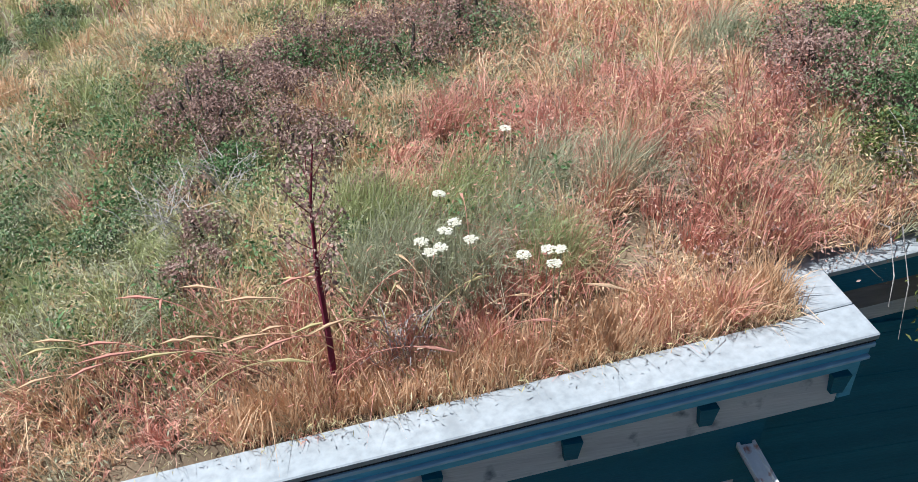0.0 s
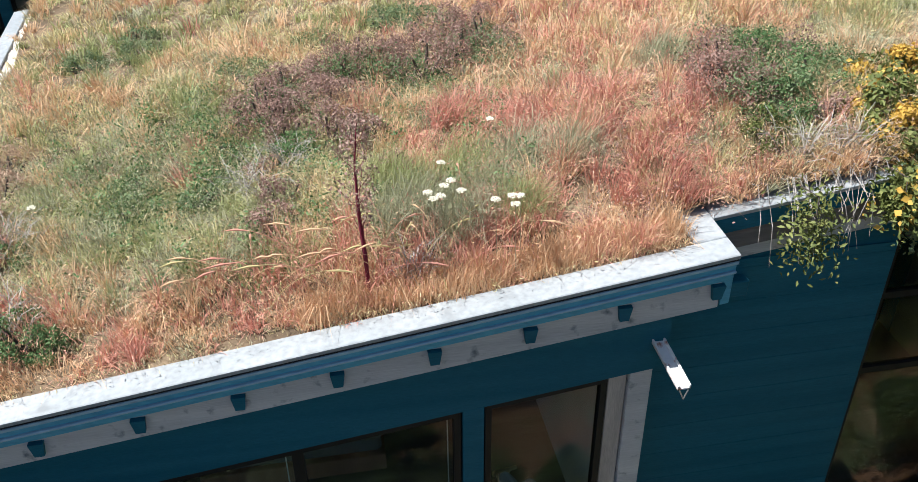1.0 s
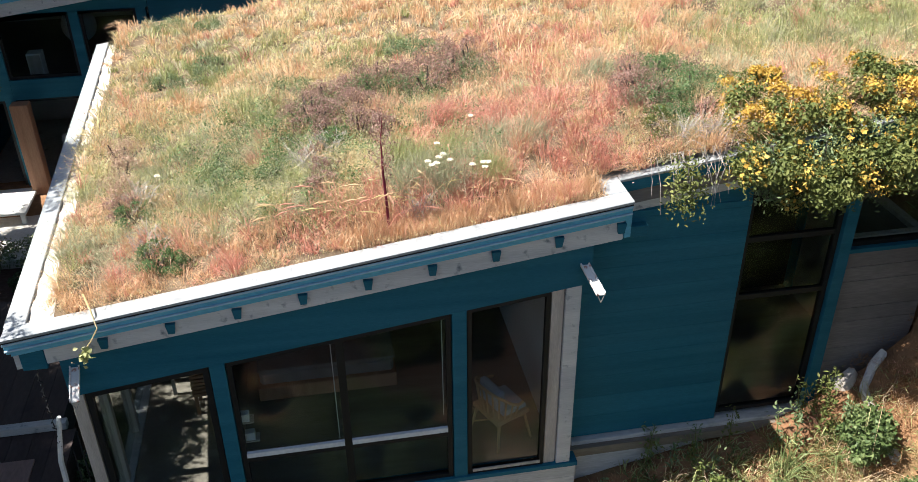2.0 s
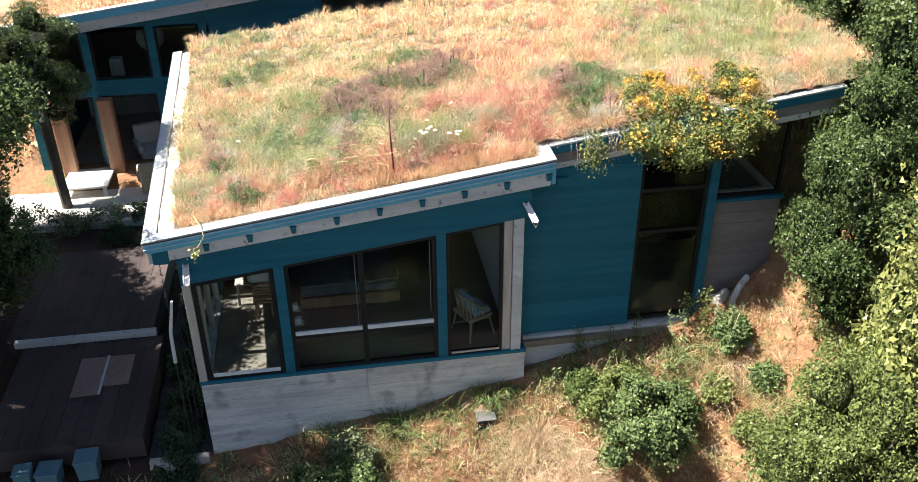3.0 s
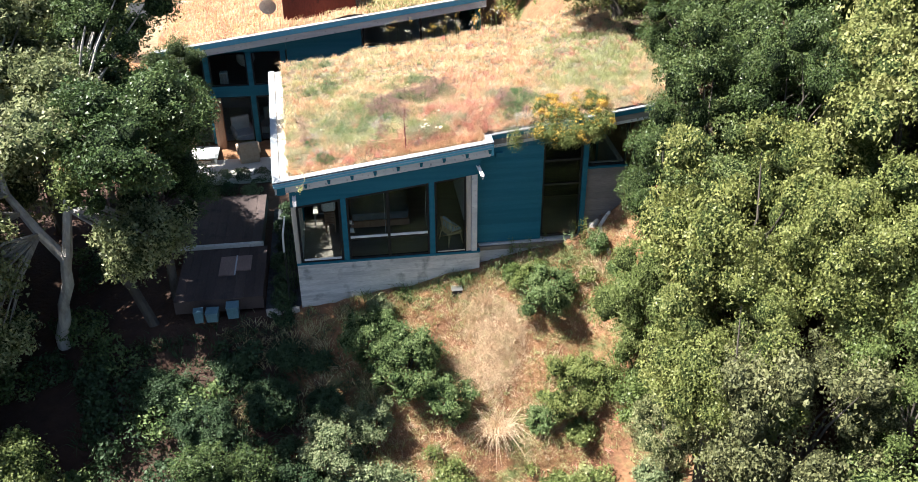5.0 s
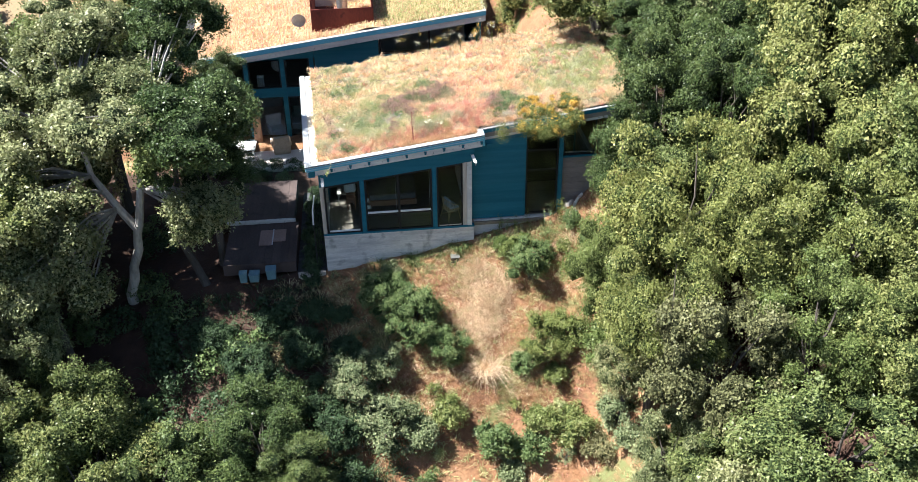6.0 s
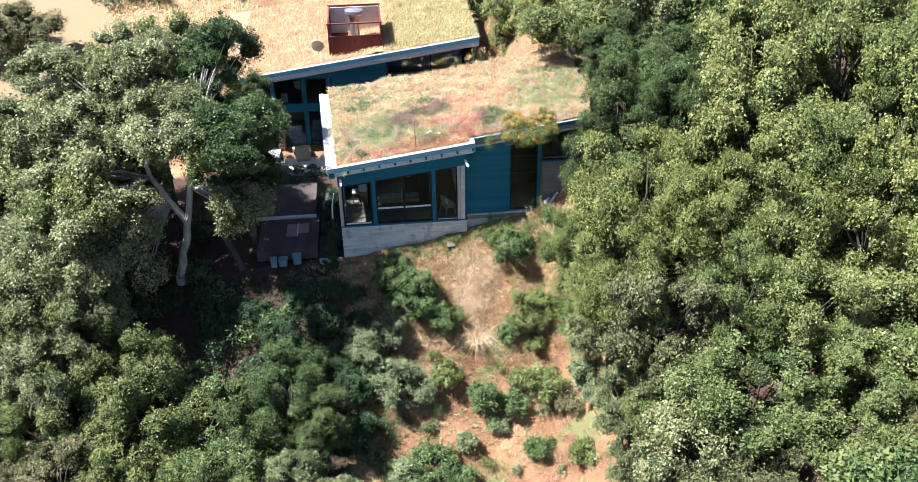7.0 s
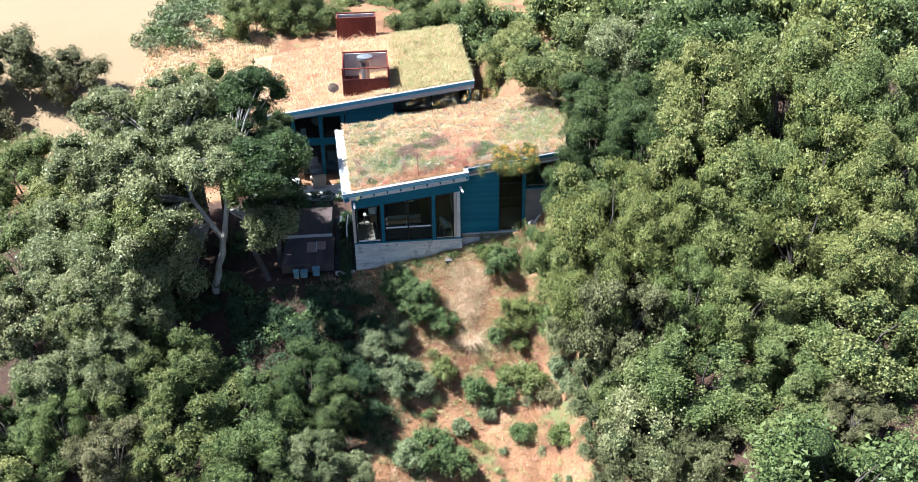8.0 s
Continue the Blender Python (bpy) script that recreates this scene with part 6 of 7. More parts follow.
# drooping sprays of the shrubs at the eave
for k, (x, dz, mt) in enumerate(((2.35, -0.38, OLIVE), (2.95, -0.2, OLIVE), (3.2, -0.45, SHRUB_GREEN), (3.45, -0.62, OLIVE), (3.75, -0.5, SHRUB_GREEN), (4.0, -0.66, OLIVE), (4.3, -0.7, SHRUB_GREEN), (4.55, -0.5, OLIVE), (4.8, -0.3, OLIVE))):
    t = thing("hanging_spray", "leafy spray hanging over the eave", "plant", "sprays over the eave", at=(x, 0.2, cap_z(x)))
    n = 700
    s = g.uniform(0, 1, n) ** 0.8
    p = np.stack([g.normal(0, 0.10, n), -0.05 - 0.12 * s + g.normal(0, 0.07, n), 0.14 + (dz - 0.14) * s + g.normal(0, 0.05, n)], -1)
    v, f = leaves(g, p, np.tile([0, -0.6, 0.6], (n, 1)), 0.045, 0.4)
    lf = new("leaf_mass", array_mesh("leaf_mass", v, f, mt))
    lf.parent = t
    lf["kind"] = "stuff"
    part("stem", tube(bmesh.new(), [(0, 0.15, 0.05), (0, -0.1, 0.1), (0, -0.16, dz)], [0.008, 0.006, 0.002], 5), BARK_DARK, t)
    if k % 2:
        p = p[:50] + np.array([0, -0.06, 0.02])
        v, f = leaves(g, p, np.tile([0, -0.8, 0.6], (len(p), 1)), 0.05, 0.9)
        fl = new("blossom", array_mesh("blossom", v, f, YELLOW))
        fl.parent = t
        fl["kind"] = "stuff"

# tall yellow and white flowers at the back of the lower roof
for k in range(40):
    x = g.uniform(-0.6, 3.8)
    y = 7.9 + g.uniform(-0.5, 0.3)
    t = thing("tall_flower", "tall stem with small yellow-white flowers", "flower", "tall flowers behind the roof", at=(x, y, cap_z(x)))
    h = g.uniform(0.5, 1.05)
    part("stem", tube(bmesh.new(), [(0, 0, 0), (g.normal(0, 0.05), 0, h)], [0.008, 0.004], 4), OLIVE, t)
    p = np.array([0, 0, h]) + g.normal(0, 0.06, (12, 3))
    v, f = leaves(g, p, np.tile([0, -0.5, 1.0], (12, 1)), 0.035, 0.9)
    fl = new("blossom", array_mesh("blossom", v, f, YELLOW if k % 3 else WHITE_FLOWER))
    fl.parent = t
    fl["kind"] = "stuff"

vine = thing("vine", "pale dry vine hanging over the coping", "plant", at=(-3.35, 0.05, cap_z(-3.35)))
b = tube(bmesh.new(), [(-0.05, 0.1, 0.1), (0.05, -0.15, 0.08), (0.1, -0.26, -0.05), (0.02, -0.26, -0.18), (-0.08, -0.27, -0.3)], [0.008, 0.008, 0.007, 0.006, 0.003], 5)
part("stem", b, G_PALE, vine)
p = np.array([-0.08, -0.29, -0.3]) + g.normal(0, 0.05, (30, 3)) * np.array([1, 0.3, 1])
v, f = leaves(g, p, np.tile([0, -1.0, 0.5], (30, 1)), 0.06, 0.7)
lf = new("leaf_mass", array_mesh("leaf_mass", v, f, G_GREEN))
lf.parent = vine
lf["kind"] = "stuff"

# ---------------------------------------------------------------- fittings on the lower house
def scupper(x, y, z, dx, label):
    """A short steel channel that tips forward out of the header."""
    t = thing("scupper", label, "scupper", "scuppers", at=(x, y, z))
    b = bmesh.new()
    w, l = 0.046, 0.31
    for rows in (((-w, w), (-0.006, 0.006)), ((-w, -w + 0.012), (-0.006, 0.028)), ((w - 0.012, w), (-0.006, 0.028))):
        (a0, a1), (c0, c1) = rows
        vs = [b.verts.new((a + dx * s, -l * s, cc - 0.16 * s)) for s in (0, 1) for a, cc in ((a0, c0), (a1, c0), (a1, c1), (a0, c1))]
        for q in ((3, 2, 1, 0), (4, 5, 6, 7), (0, 1, 5, 4), (1, 2, 6, 5), (2, 3, 7, 6), (3, 0, 4, 7)):
            b.faces.new([vs[i] for i in q])
    part("channel", b, WHITE_PAINT, t, "chipped white channel with rust spots")
    b = tube(bmesh.new(), [(dx - 0.03, -l, -0.17), (dx, -l - 0.01, -0.24)], [0.005, 0.005], 5)
    tube(b, [(dx + 0.03, -l, -0.17), (dx, -l - 0.01, -0.24)], [0.005, 0.005], 5)
    part("hook", b, STEEL, t)
    return t


scupper(1.34, -0.004, 2.66, 0.08, "chipped white steel scupper under the eave")
scupper(-3.60, -0.004, 2.12, 0.02, "rusty white steel scupper at the corner")
chain = thing("rain_chain", "dark twisted rain chain at the roof corner", "rain chain", at=(-3.98, 0.1, 2.45))
b = bmesh.new()
for k in range(30):
    a = Vector((0.018 * math.cos(k * 1.6), 0.018 * math.sin(k * 1.6), -0.05 * k))
    tube(b, [tuple(a), (-a.x, -a.y, a.z - 0.045)], [0.007, 0.007], 4)
part("link", b, DARK, chain)
pole = thing("pole", "pale peeling pole leaning by the wall", "pole", at=(-4.02, 0.1, 0.35))
part("shaft", tube(bmesh.new(), [(-0.02, 0, 0), (0.0, 0, 0.55), (0.10, 0.02, 1.1)], [0.03, 0.028, 0.022], 7), ALU, pole)
part("stake", tube(bmesh.new(), [(-0.02, 0, 0.02), (-0.03, 0.05, -1.9)], [0.014, 0.014], 6), DARK, pole)
for k in range(5):
    p = thing("cane", "dark bamboo cane leaning by the side wall", "cane", "canes by the wall", at=(-4.05 + 0.07 * k, 0.5 + 0.05 * k, -1.55))
    part("shaft", tube(bmesh.new(), [(0, 0, 0), (0.02, 0.02, 2.2 + 0.2 * (k % 3))], [0.012, 0.008], 6), DARK, p)
part("gutter_box", boxes((-4.02, -3.80, -0.08, 0.12, 2.20, 2.42)), BLUE, house, "blue beam end at the roof corner", 0.006)
tagged(link_bm("gravel_bed", boxes((-4.75, -3.71, 0.02, 6.0, -1.9, -1.50)), DARK_GRAVEL), "dark gravel bed between the deck and the house", "gravel", "", "structure")
n = 900
p = np.stack([g.uniform(-4.72, -3.74, n), g.uniform(0.04, 5.9, n), np.full(n, -1.495)], -1)
v, f = leaves(g, p, np.tile([0, 0, 3.0], (n, 1)), 0.05, 0.9)
tagged(new("pebbles", array_mesh("pebbles", v, f, DARK_GRAVEL)), "loose dark pebbles beside the house", "gravel", "", "stuff")
for k, (x, y, r, h) in enumerate(((-4.2, 0.6, 0.28, 0.5), (-4.1, 1.3, 0.25, 0.4), (-4.4, 2.2, 0.3, 0.5))):
    bush_thing("ivy_clump", x, y, r, h, LEAF_SHADED, 820 + k, "glossy ivy clump by the side wall, leaves darkened for shade", 700, 0.06, ground_z=-1.5)
tagged(link_bm("timber_edge", boxes((-4.72, -3.78, -0.10, 0.02, -1.62, -1.44)), PALE_WOOD, bevel=0.01), "pale timber edging at the end of the gravel", "edging")

# bins and hatch
for x, y, w, h, turn in ((-6.55, -0.25, 0.26, 0.34, 4), (-6.18, -0.22, 0.34, 0.28, -3), (-5.62, -0.12, 0.34, 0.36, 2)):
    t = thing("bin", "pale blue plastic bin beside the deck", "bin", "bins by the deck", at=(x, y, -1.50))
    t.rotation_euler = (0, 0, radians(turn))
    bm_ = bmesh.new()
    bmesh.ops.create_cone(bm_, cap_ends=True, segments=4, radius1=w * 0.62, radius2=w * 0.7, depth=h, matrix=Matrix.Translation((0, 0, h / 2)) @ Matrix.Rotation(math.pi / 4, 4, "Z"))
    part("body", bm_, SKY_PLASTIC, t, "", 0.012)
    part("lid", boxes((-w * 0.53, w * 0.53, -w * 0.53, w * 0.53, h + 0.002, h + 0.035)), SKY_PLASTIC, t, "", 0.01)
hatch = thing("hatch", "pinkish-brown plywood hatch in two leaves on the deck", "hatch", at=(-5.65, 1.8, -1.046))
HATCH = surface("faded_plywood", [(0.22, 0.15, 0.13), (0.30, 0.21, 0.185)], 2, 30, 0.8, stretch=(1, 0.3, 1))
part("leaf", boxes((-0.47, -0.01, -0.52, 0.52, 0.0, 0.03)), HATCH, hatch, "", 0.004)
part("leaf", boxes((0.01, 0.45, -0.30, 0.52, 0.0, 0.03)), HATCH, hatch, "", 0.004)
part("strap", boxes((-0.02, 0.02, -0.55, 0.53, 0.032, 0.042)), STEEL, hatch)

vent = thing("foundation_vent", "small dark metal vent box at the plinth", "vent", at=(0.69, -0.42, float(land(0.69, -0.42)) + 0.02))
part("body", boxes((-0.14, 0.14, -0.09, 0.30, -0.1, 0.10)), DARK, vent, "", 0.01)
part("lid", boxes((-0.16, 0.16, -0.12, 0.30, 0.102, 0.125)), STEEL, vent, "", 0.006)
part("drain", tube(bmesh.new(), [(2.14, 0.235, -0.06), (2.14, 0.26, -0.06)], [0.05, 0.05], 10), DARK, house, "round dark drain in the curb")


def boulder(x, y, z, s, seed, label):
    gg = np.random.default_rng(seed)
    bm_ = bmesh.new()
    bmesh.ops.create_icosphere(bm_, subdivisions=3, radius=1)
    for v_ in bm_.verts:
        n_ = noise.noise(v_.co * 1.4 + Vector((seed, 0, 0))) * 0.35
        v_.co = Vector((v_.co.x * s[0], v_.co.y * s[1], v_.co.z * s[2])) * (1 + n_)
    ob = link_bm("boulder", bm_, ROCK)
    ob.location = (x, y, z)
    return tagged(ob, label, "rock", "boulders by the end wall")


boulder(4.80, 0.22, 0.30, (0.2, 0.16, 0.30), 3, "pale grey boulder against the concrete end wall")
boulder(5.15, -0.25, -0.05, (0.2, 0.25, 0.25), 8, "small pale boulder in the dry bank")
boulder(-4.5, -0.15, -1.5, (0.2, 0.12, 0.12), 9, "pale stone at the end of the gravel")

# weeds along the curb
for k in range(22):
    x, y = g.uniform(1.6, 4.6), g.uniform(-0.35, 0.1)
    t = thing("tall_weed", "tall leafy weed with small yellow heads by the curb", "plant", "weeds along the curb", at=(x, y, float(land(x, y))))
    h = g.uniform(0.3, 0.75)
    lean_ = (g.normal(0, 0.06), g.normal(0, 0.06))
    part("stem", tube(bmesh.new(), [(0, 0, -0.05), (lean_[0] * 0.4, lean_[1] * 0.4, h * 0.5), (lean_[0], lean_[1], h)], [0.008, 0.006, 0.003], 5), OLIVE, t)
    s = g.uniform(0.1, 1, 60)
    p = np.stack([lean_[0] * s + g.normal(0, 0.05, 60), lean_[1] * s + g.normal(0, 0.05, 60), h * s], -1)
    v, f = leaves(g, p, np.tile([0, 0, 1.0], (60, 1)), 0.06, 0.4)
    lf = new("leaf_mass", array_mesh("leaf_mass", v, f, SHRUB_GREEN if k % 2 else OLIVE))
    lf.parent = t
    lf["kind"] = "stuff"
pampas = thing("grass_tussock", "large pale arching grass tussock on the slope", "grass", at=(1.35, -3.25, float(land(1.35, -3.25))))
v, f = tufts(g, np.zeros(14) + g.normal(0, 0.12, 14), g.normal(0, 0.12, 14), np.zeros(14), 0.75 + np.zeros(14), 0.22, 70, 0.010, 1.1)
tl = new("blade_mass", array_mesh("blade_mass", v, f, G_HAY))
tl.parent = pampas
tl["kind"] = "stuff"

# ---------------------------------------------------------------- inside the lower house
chair = thing("wicker_chair", "honey-coloured wicker armchair with a pale blue cushion", "chair", at=(0.66, 0.62, 0.0))
chair.rotation_euler = (0, 0, radians(-65))
b = bmesh.new()
part("seat", boxes((-0.25, 0.25, -0.24, 0.24, 0.36, 0.42)), WICKER, chair, "", 0.02)
for sx, sy in ((-1, -1), (1, -1), (-1, 1), (1, 1)):
    part("leg", tube(bmesh.new(), [(0.2 * sx, 0.18 * sy, 0.38), (0.27 * sx, 0.24 * sy, 0.0)], [0.018, 0.016], 7), WICKER, chair)
rim = [(0.30 * math.cos(a), 0.29 * math.sin(a), 0.62 + 0.22 * max(0.0, -math.sin(a))) for a in np.linspace(math.radians(160), math.radians(380), 15)]
part("back_rail", tube(bmesh.new(), rim, [0.018] * len(rim), 7), WICKER, chair)
for e in rim[1:-1]:
    part("slat", tube(bmesh.new(), [(e[0] * 0.8, e[1] * 0.8, 0.40), e], [0.011, 0.011], 5), WICKER, chair)
for sx in (-1, 1):
    part("brace", tube(bmesh.new(), [(0.25 * sx, -0.22, 0.1), (-0.2 * sx, 0.2, 0.30)], [0.01, 0.01], 5), WICKER, chair)
part("cushion", boxes((-0.22, 0.22, -0.12, 0.22, 0.425, 0.50)), BLUE_GREY, chair, "pale blue cushion", 0.03)
part("pillow", boxes((-0.2, 0.2, -0.18, -0.08, 0.50, 0.80)), BLUE_GREY, chair, "pale blue pillow", 0.035)

stool = thing("slatted_stool", "tall reddish slatted wooden stool by the window", "stool", at=(-2.76, 1.75, 0.0))
for sx, sy in ((-1, -1), (1, -1), (-1, 1), (1, 1)):
    part("leg", boxes((0.13 * sx - 0.02, 0.13 * sx + 0.02, 0.13 * sy - 0.02, 0.13 * sy + 0.02, 0.0, 0.62)), BROWN_WOOD, stool)
for k in range(6):
    part("slat", boxes((-0.16, 0.16, -0.175, -0.155, 0.30 + 0.055 * k, 0.335 + 0.055 * k)), BROWN_WOOD, stool)
part("top", boxes((-0.17, 0.17, -0.17, 0.17, 0.635, 0.665)), BROWN_WOOD, stool, "", 0.005)
throw = tagged(link_bm("throw", boxes((-2.98, -2.58, 1.60, 1.92, 0.668, 1.12)), LINEN, bevel=0.06), "crumpled white linen throw on the stool", "cloth")
table = thing("side_table", "pale wooden low table on the oak floor", "table", at=(-2.95, 2.3, 0.0))
part("top", boxes((-0.3, 0.3, -0.3, 0.3, 0.40, 0.44)), PALE_WOOD, table, "", 0.006)
for sx, sy in ((-1, -1), (1, -1), (-1, 1), (1, 1)):
    part("leg", boxes((0.26 * sx - 0.02, 0.26 * sx + 0.02, 0.26 * sy - 0.02, 0.26 * sy + 0.02, 0.0, 0.398)), PALE_WOOD, table)
bed = thing("bed", "low bed with pale grey blanket behind the window", "bed", at=(-1.3, 2.6, 0.0))
part("frame", boxes((-0.85, 0.85, -1.0, 1.0, 0.08, 0.28)), BROWN_WOOD, bed, "", 0.01)
part("mattress", boxes((-0.82, 0.82, -0.97, 0.97, 0.283, 0.50)), THROW, bed, "", 0.04)
part("blanket", boxes((-0.84, 0.84, -0.99, 0.40, 0.503, 0.54)), THROW, bed, "pale grey-blue blanket", 0.015)
part("pillow", boxes((-0.6, -0.05, 0.5, 0.9, 0.503, 0.62)), LINEN, bed, "white pillow", 0.05)
part("pillow", boxes((0.05, 0.6, 0.5, 0.9, 0.503, 0.62)), LINEN, bed, "white pillow", 0.05)
for x in (-1.22, -0.09):
    c_ = thing("blind_cord", "thin white blind cord inside the window", "cord", "blind cords", at=(x, 0.12, head(x) - 0.05))
    part("cord", tube(bmesh.new(), [(0, 0, 0), (0.002, 0, -1.35)], [0.005, 0.005], 5), LINEN, c_)
for k, (x, z) in enumerate(((-2.17, 1.12), (-2.14, 0.86))):
    o = thing("small_box", "small white box on the window ledge", "box", "boxes on the ledge", at=(x, 0.16, z))
    part("body", boxes((-0.05, 0.05, -0.03, 0.05, -0.05, 0.05)), LINEN, o, "", 0.004)
    part("shelf", boxes((-0.09, 0.09, -0.04, 0.09, -0.065, -0.052)), PALE_WOOD, o)

# ---------------------------------------------------------------- terrace and upper house things
for x, y in ((-6.85, 10.72), (-8.0, 10.72)):
    t = thing("timber_column", "heavy red-brown timber column on the terrace", "column", "columns on the terrace", at=(x, y, -1.58))
    part("shaft", boxes((-0.17, 0.17, -0.13, 0.13, 0.25, 2.28)), BROWN_WOOD, t, "", 0.012)
    part("base", boxes((-0.19, 0.19, -0.15, 0.15, 0.0, 0.248)), RUST, t, "", 0.008)
slab = thing("terrace_table", "low white table on the sunny terrace", "table", at=(-7.5, 10.2, -1.58))
part("top", boxes((-0.55, 0.55, -0.55, 0.55, 0.36, 0.42)), LINEN, slab, "", 0.01)
for sx, sy in ((-1, -1), (1, -1), (-1, 1), (1, 1)):
    part("leg", boxes((0.45 * sx - 0.04, 0.45 * sx + 0.04, 0.45 * sy - 0.04, 0.45 * sy + 0.04, 0.0, 0.358)), LINEN, slab)


def armchair(x, y, turn, material, label):
    t = thing("armchair", label, "chair", "terrace chairs", at=(x, y, -1.58))
    t.rotation_euler = (0, 0, radians(turn))
    part("seat", boxes((-0.36, 0.36, -0.36, 0.34, 0.12, 0.42)), material, t, "", 0.03)
    part("backrest", boxes((-0.36, 0.36, 0.345, 0.50, 0.12, 0.95)), material, t, "", 0.04)
    for sx in (-1, 1):
        part("armrest", boxes((0.37 * sx - 0.06 * (sx > 0) * 0 - 0.06, 0.37 * sx + 0.06, -0.36, 0.34, 0.424, 0.62)), material, t, "", 0.03)
    for sx, sy in ((-1, -1), (1, -1), (-1, 1), (1, 1)):
        part("foot", boxes((0.3 * sx - 0.03, 0.3 * sx + 0.03, 0.28 * sy - 0.03, 0.28 * sy + 0.03, 0.0, 0.118)), BROWN_WOOD, t)
    return t


TAN_WICKER = surface("tan_wicker", [(0.36, 0.27, 0.20), (0.46, 0.36, 0.28)], 8, 90, 0.8, bump=0.6)
armchair(-5.85, 10.1, 190, TAN_WICKER, "tan wicker armchair seen from behind on the terrace")
armchair(-6.15, 11.9, 20, LINEN, "cream upholstered armchair inside the open room")
armchair(-5.2, 12.6, -20, LINEN, "cream upholstered armchair inside the open room")
for k, (x, y, r, h) in enumerate(((-6.8, 8.5, 0.45, 0.5), (-6.0, 8.6, 0.4, 0.45), (-5.3, 8.5, 0.4, 0.4), (-7.6, 8.2, 0.45, 0.5), (-4.7, 8.4, 0.35, 0.4), (-6.4, 7.6, 0.4, 0.4), (-5.6, 7.4, 0.4, 0.35), (-8.4, 8.5, 0.5, 0.6))):
    bush_thing("border_shrub", x, y, r, h, LEAF_SHADED if k % 3 else BUSH_PALE, 860 + k, "low dark border shrub beside the terrace", 1300, 0.06, ground_z=-1.62, group="border shrubs")
lamp = thing("paper_globe", "round white paper globe inside the upper window", "lamp", at=(-5.75, 12.2, 1.75))
bm_ = bmesh.new()
bmesh.ops.create_uvsphere(bm_, u_segments=20, v_segments=12, radius=0.35)
part("shade", bm_, LINEN, lamp)
part("cord", tube(bmesh.new(), [(0, 0, 0.34), (0, 0, 1.2)], [0.006, 0.006], 5), DARK, lamp)
chest = thing("cabinet", "small bright white cabinet by the upper window", "cabinet", at=(-6.55, 11.5, 0.95))
part("body", boxes((-0.14, 0.14, -0.14, 0.14, 0.0, 0.52)), LINEN, chest, "", 0.01)
part("door", boxes((-0.12, 0.12, -0.156, -0.142, 0.03, 0.49)), PALE_WOOD, chest)

# green ground cover beside the field
for k in range(60):
    s = g.uniform(0, 1)
    x, y = -15.6 + g.normal(0, 1.0) + 0.6 * s, 22 + 13 * s
    bush_thing("coyote_brush", x, y, g.uniform(0.6, 1.0), g.uniform(0.5, 0.9), BUSH_PALE if k % 2 else BUSH, 900 + k, "low green scrub along the field edge", 420, 0.16, group="scrub by the field")

# dark understorey in the shade of the big oak, most leaves with that shade in their colour
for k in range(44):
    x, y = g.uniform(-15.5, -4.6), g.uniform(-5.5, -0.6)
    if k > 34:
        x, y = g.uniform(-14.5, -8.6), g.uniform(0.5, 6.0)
    bush_thing("understorey_bush", x, y, g.uniform(0.5, 0.9), g.uniform(0.5, 1.0), LEAF_SHADED if k % 3 else BUSH, 1000 + k, "dark leafy understorey bush in deep shade", 900, 0.11, group="understorey bushes")

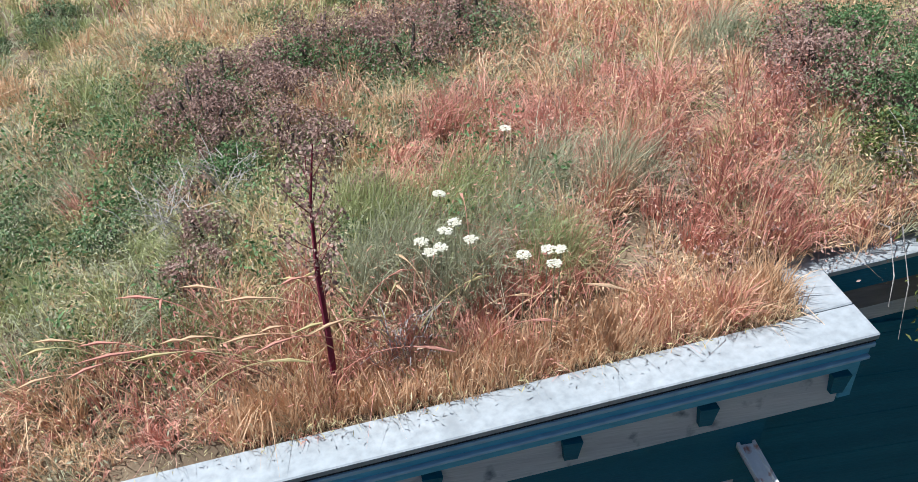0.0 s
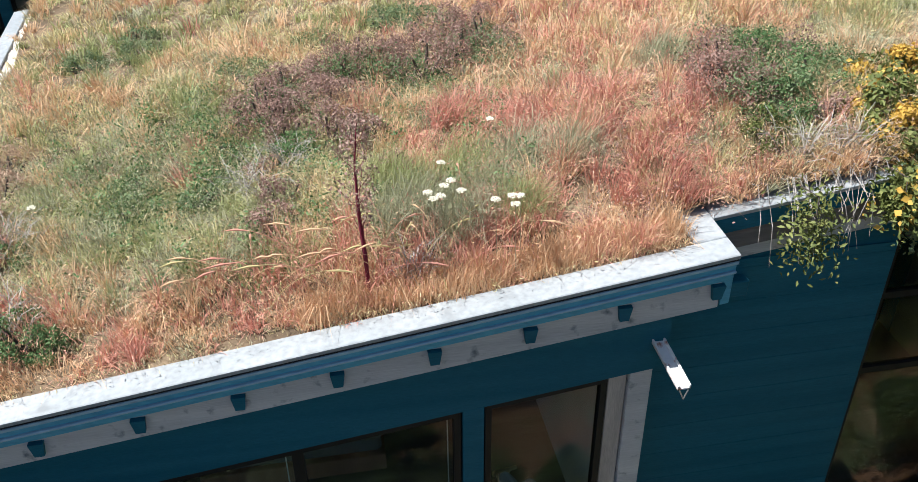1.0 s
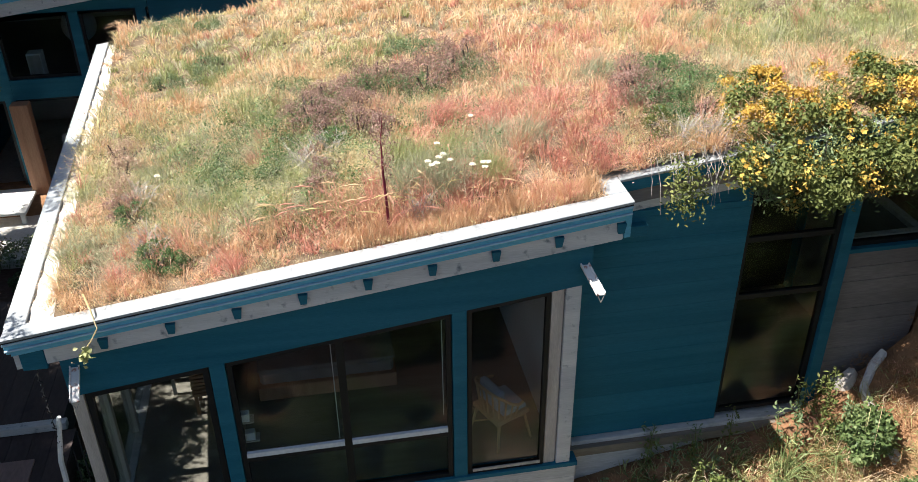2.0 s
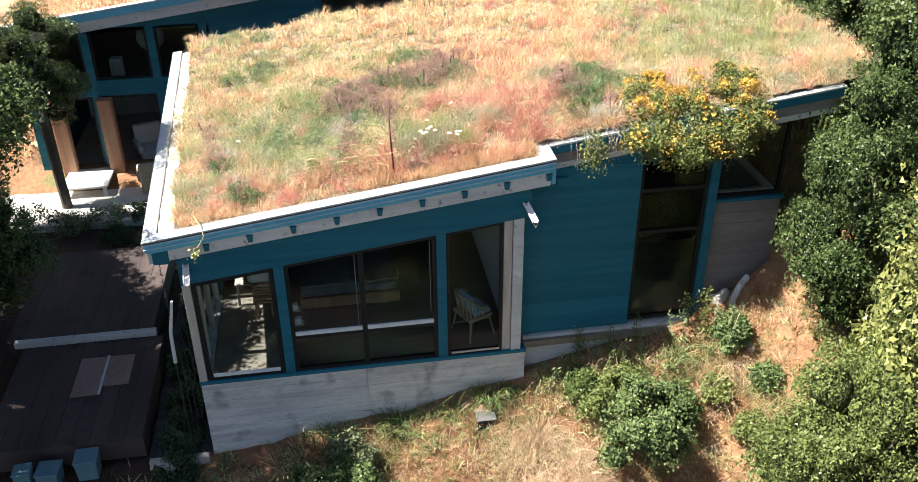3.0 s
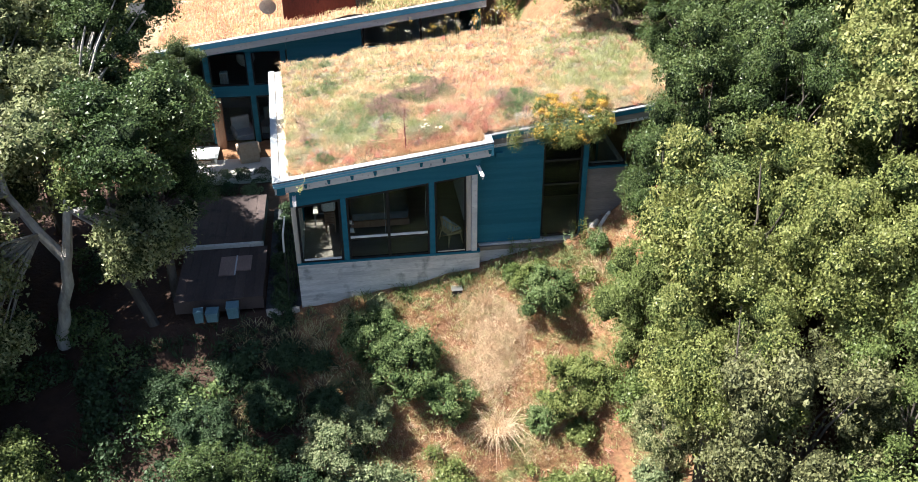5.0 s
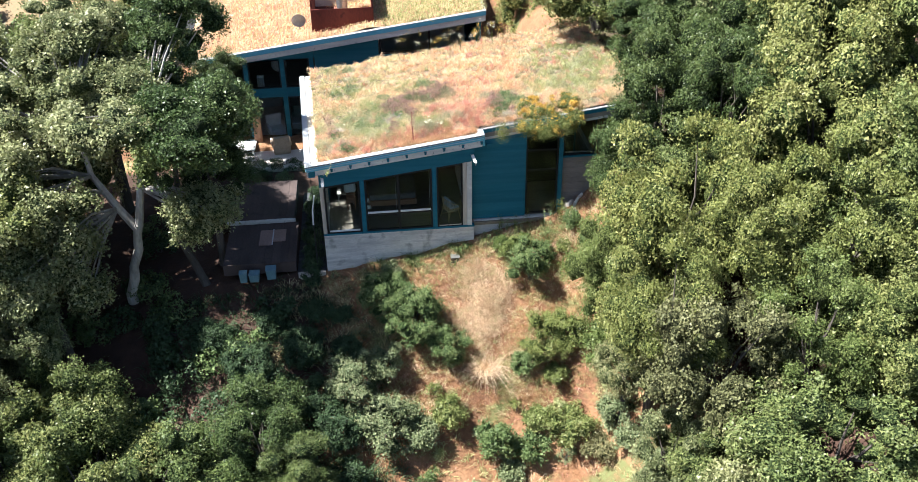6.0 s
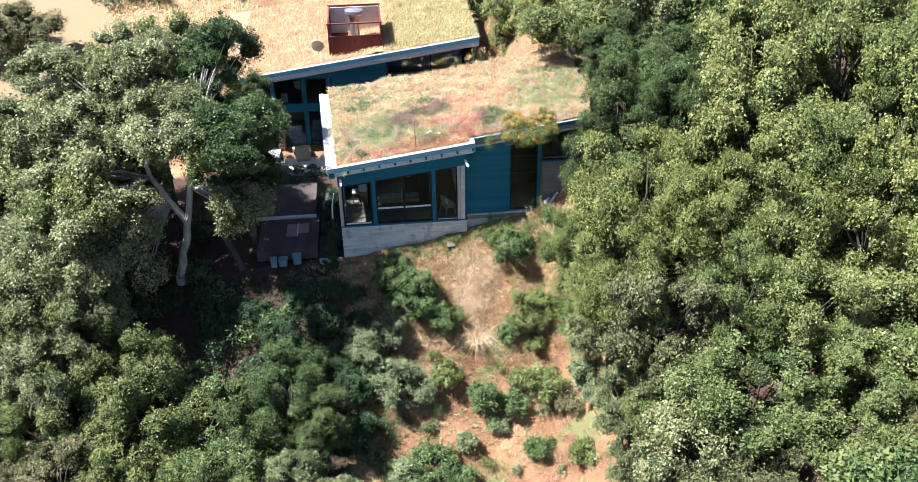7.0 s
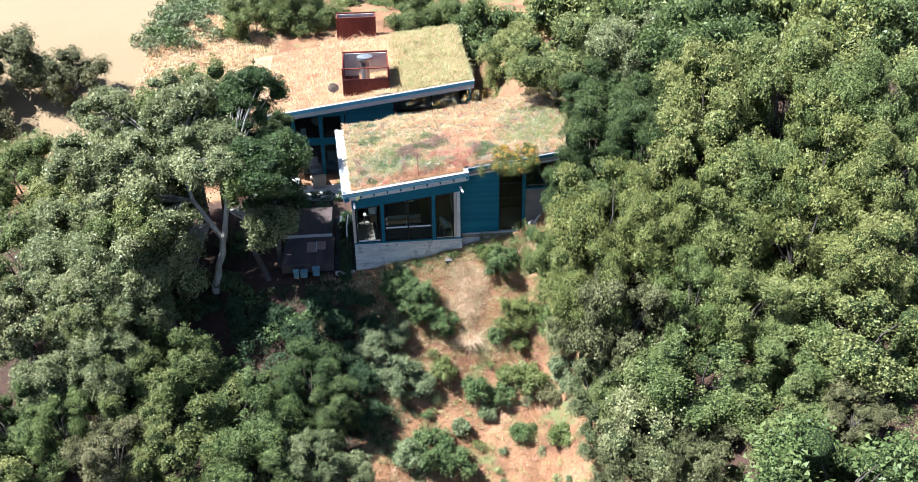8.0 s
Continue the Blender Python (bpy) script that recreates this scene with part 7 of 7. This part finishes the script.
# plants in the gap between the deck and the house, shade put into their leaf colour
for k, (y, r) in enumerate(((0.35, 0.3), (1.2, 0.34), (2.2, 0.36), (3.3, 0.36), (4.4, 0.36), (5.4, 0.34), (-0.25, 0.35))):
    bush_thing("fern", -4.28 + 0.1 * (k % 2), y, r, 0.6, LEAF_SHADED, 880 + k, "leafy plant in the gravel bed with shade-darkened leaves", 2200, 0.05, ground_z=-1.55 if y > 0 else -1.75, group="plants beside the house", leafy=True)

# scattered weeds and seedlings on the lower slope
g = np.random.default_rng(505)
for k in range(34):
    x, y = g.uniform(-1.8, 5.0), g.uniform(-9.5, -3.6)
    r = g.uniform(0.10, 0.28)
    bush_thing("weed", x, y, r, r * g.uniform(0.8, 1.6), (BUSH, OAK_LIGHT, BUSH_PALE, G_GREEN)[k % 4], 600 + k, ("small green seedling bush on the bare slope", "yellow-green weed on the bare slope", "pale grey-green weed on the bare slope", "tuft of fresh green weeds on the bare slope")[k % 4], 700, 0.05, group="weeds on the slope", leafy=True)

# pale broken concrete edge that curves down from the end wall
EDGE = ((5.2, 0.24), (5.05, 0.18), (4.86, 0.0), (4.93, -0.34), (5.03, -0.66))
edge = thing("retaining_edge", "pale broken concrete edge curving down the bank", "retaining wall", at=(EDGE[0][0], EDGE[0][1], 0.0))
b = bmesh.new()
rows = []
for k, (x, y) in enumerate(EDGE):
    x0, y0 = EDGE[max(k - 1, 0)]
    x1, y1 = EDGE[min(k + 1, len(EDGE) - 1)]
    d = Vector((x1 - x0, y1 - y0)).normalized()
    z = float(land(x, y))
    h = 0.07 + 0.02 * math.sin(2.3 * k)
    rows.append([b.verts.new((x + sx * d.y * 0.06 - EDGE[0][0], y - sx * d.x * 0.06 - EDGE[0][1], zz)) for sx, zz in ((-1, z - 0.3), (1, z - 0.3), (0.9, z + h), (-0.8, z + h - 0.02))])
for p, q in zip(rows, rows[1:]):
    for i in range(4):
        b.faces.new((p[i], p[(i + 1) % 4], q[(i + 1) % 4], q[i]))
b.faces.new(rows[0])
b.faces.new(rows[-1])
bmesh.ops.recalc_face_normals(b, faces=b.faces[:])
part("kerb", b, CONCRETE, edge, "", 0.02)
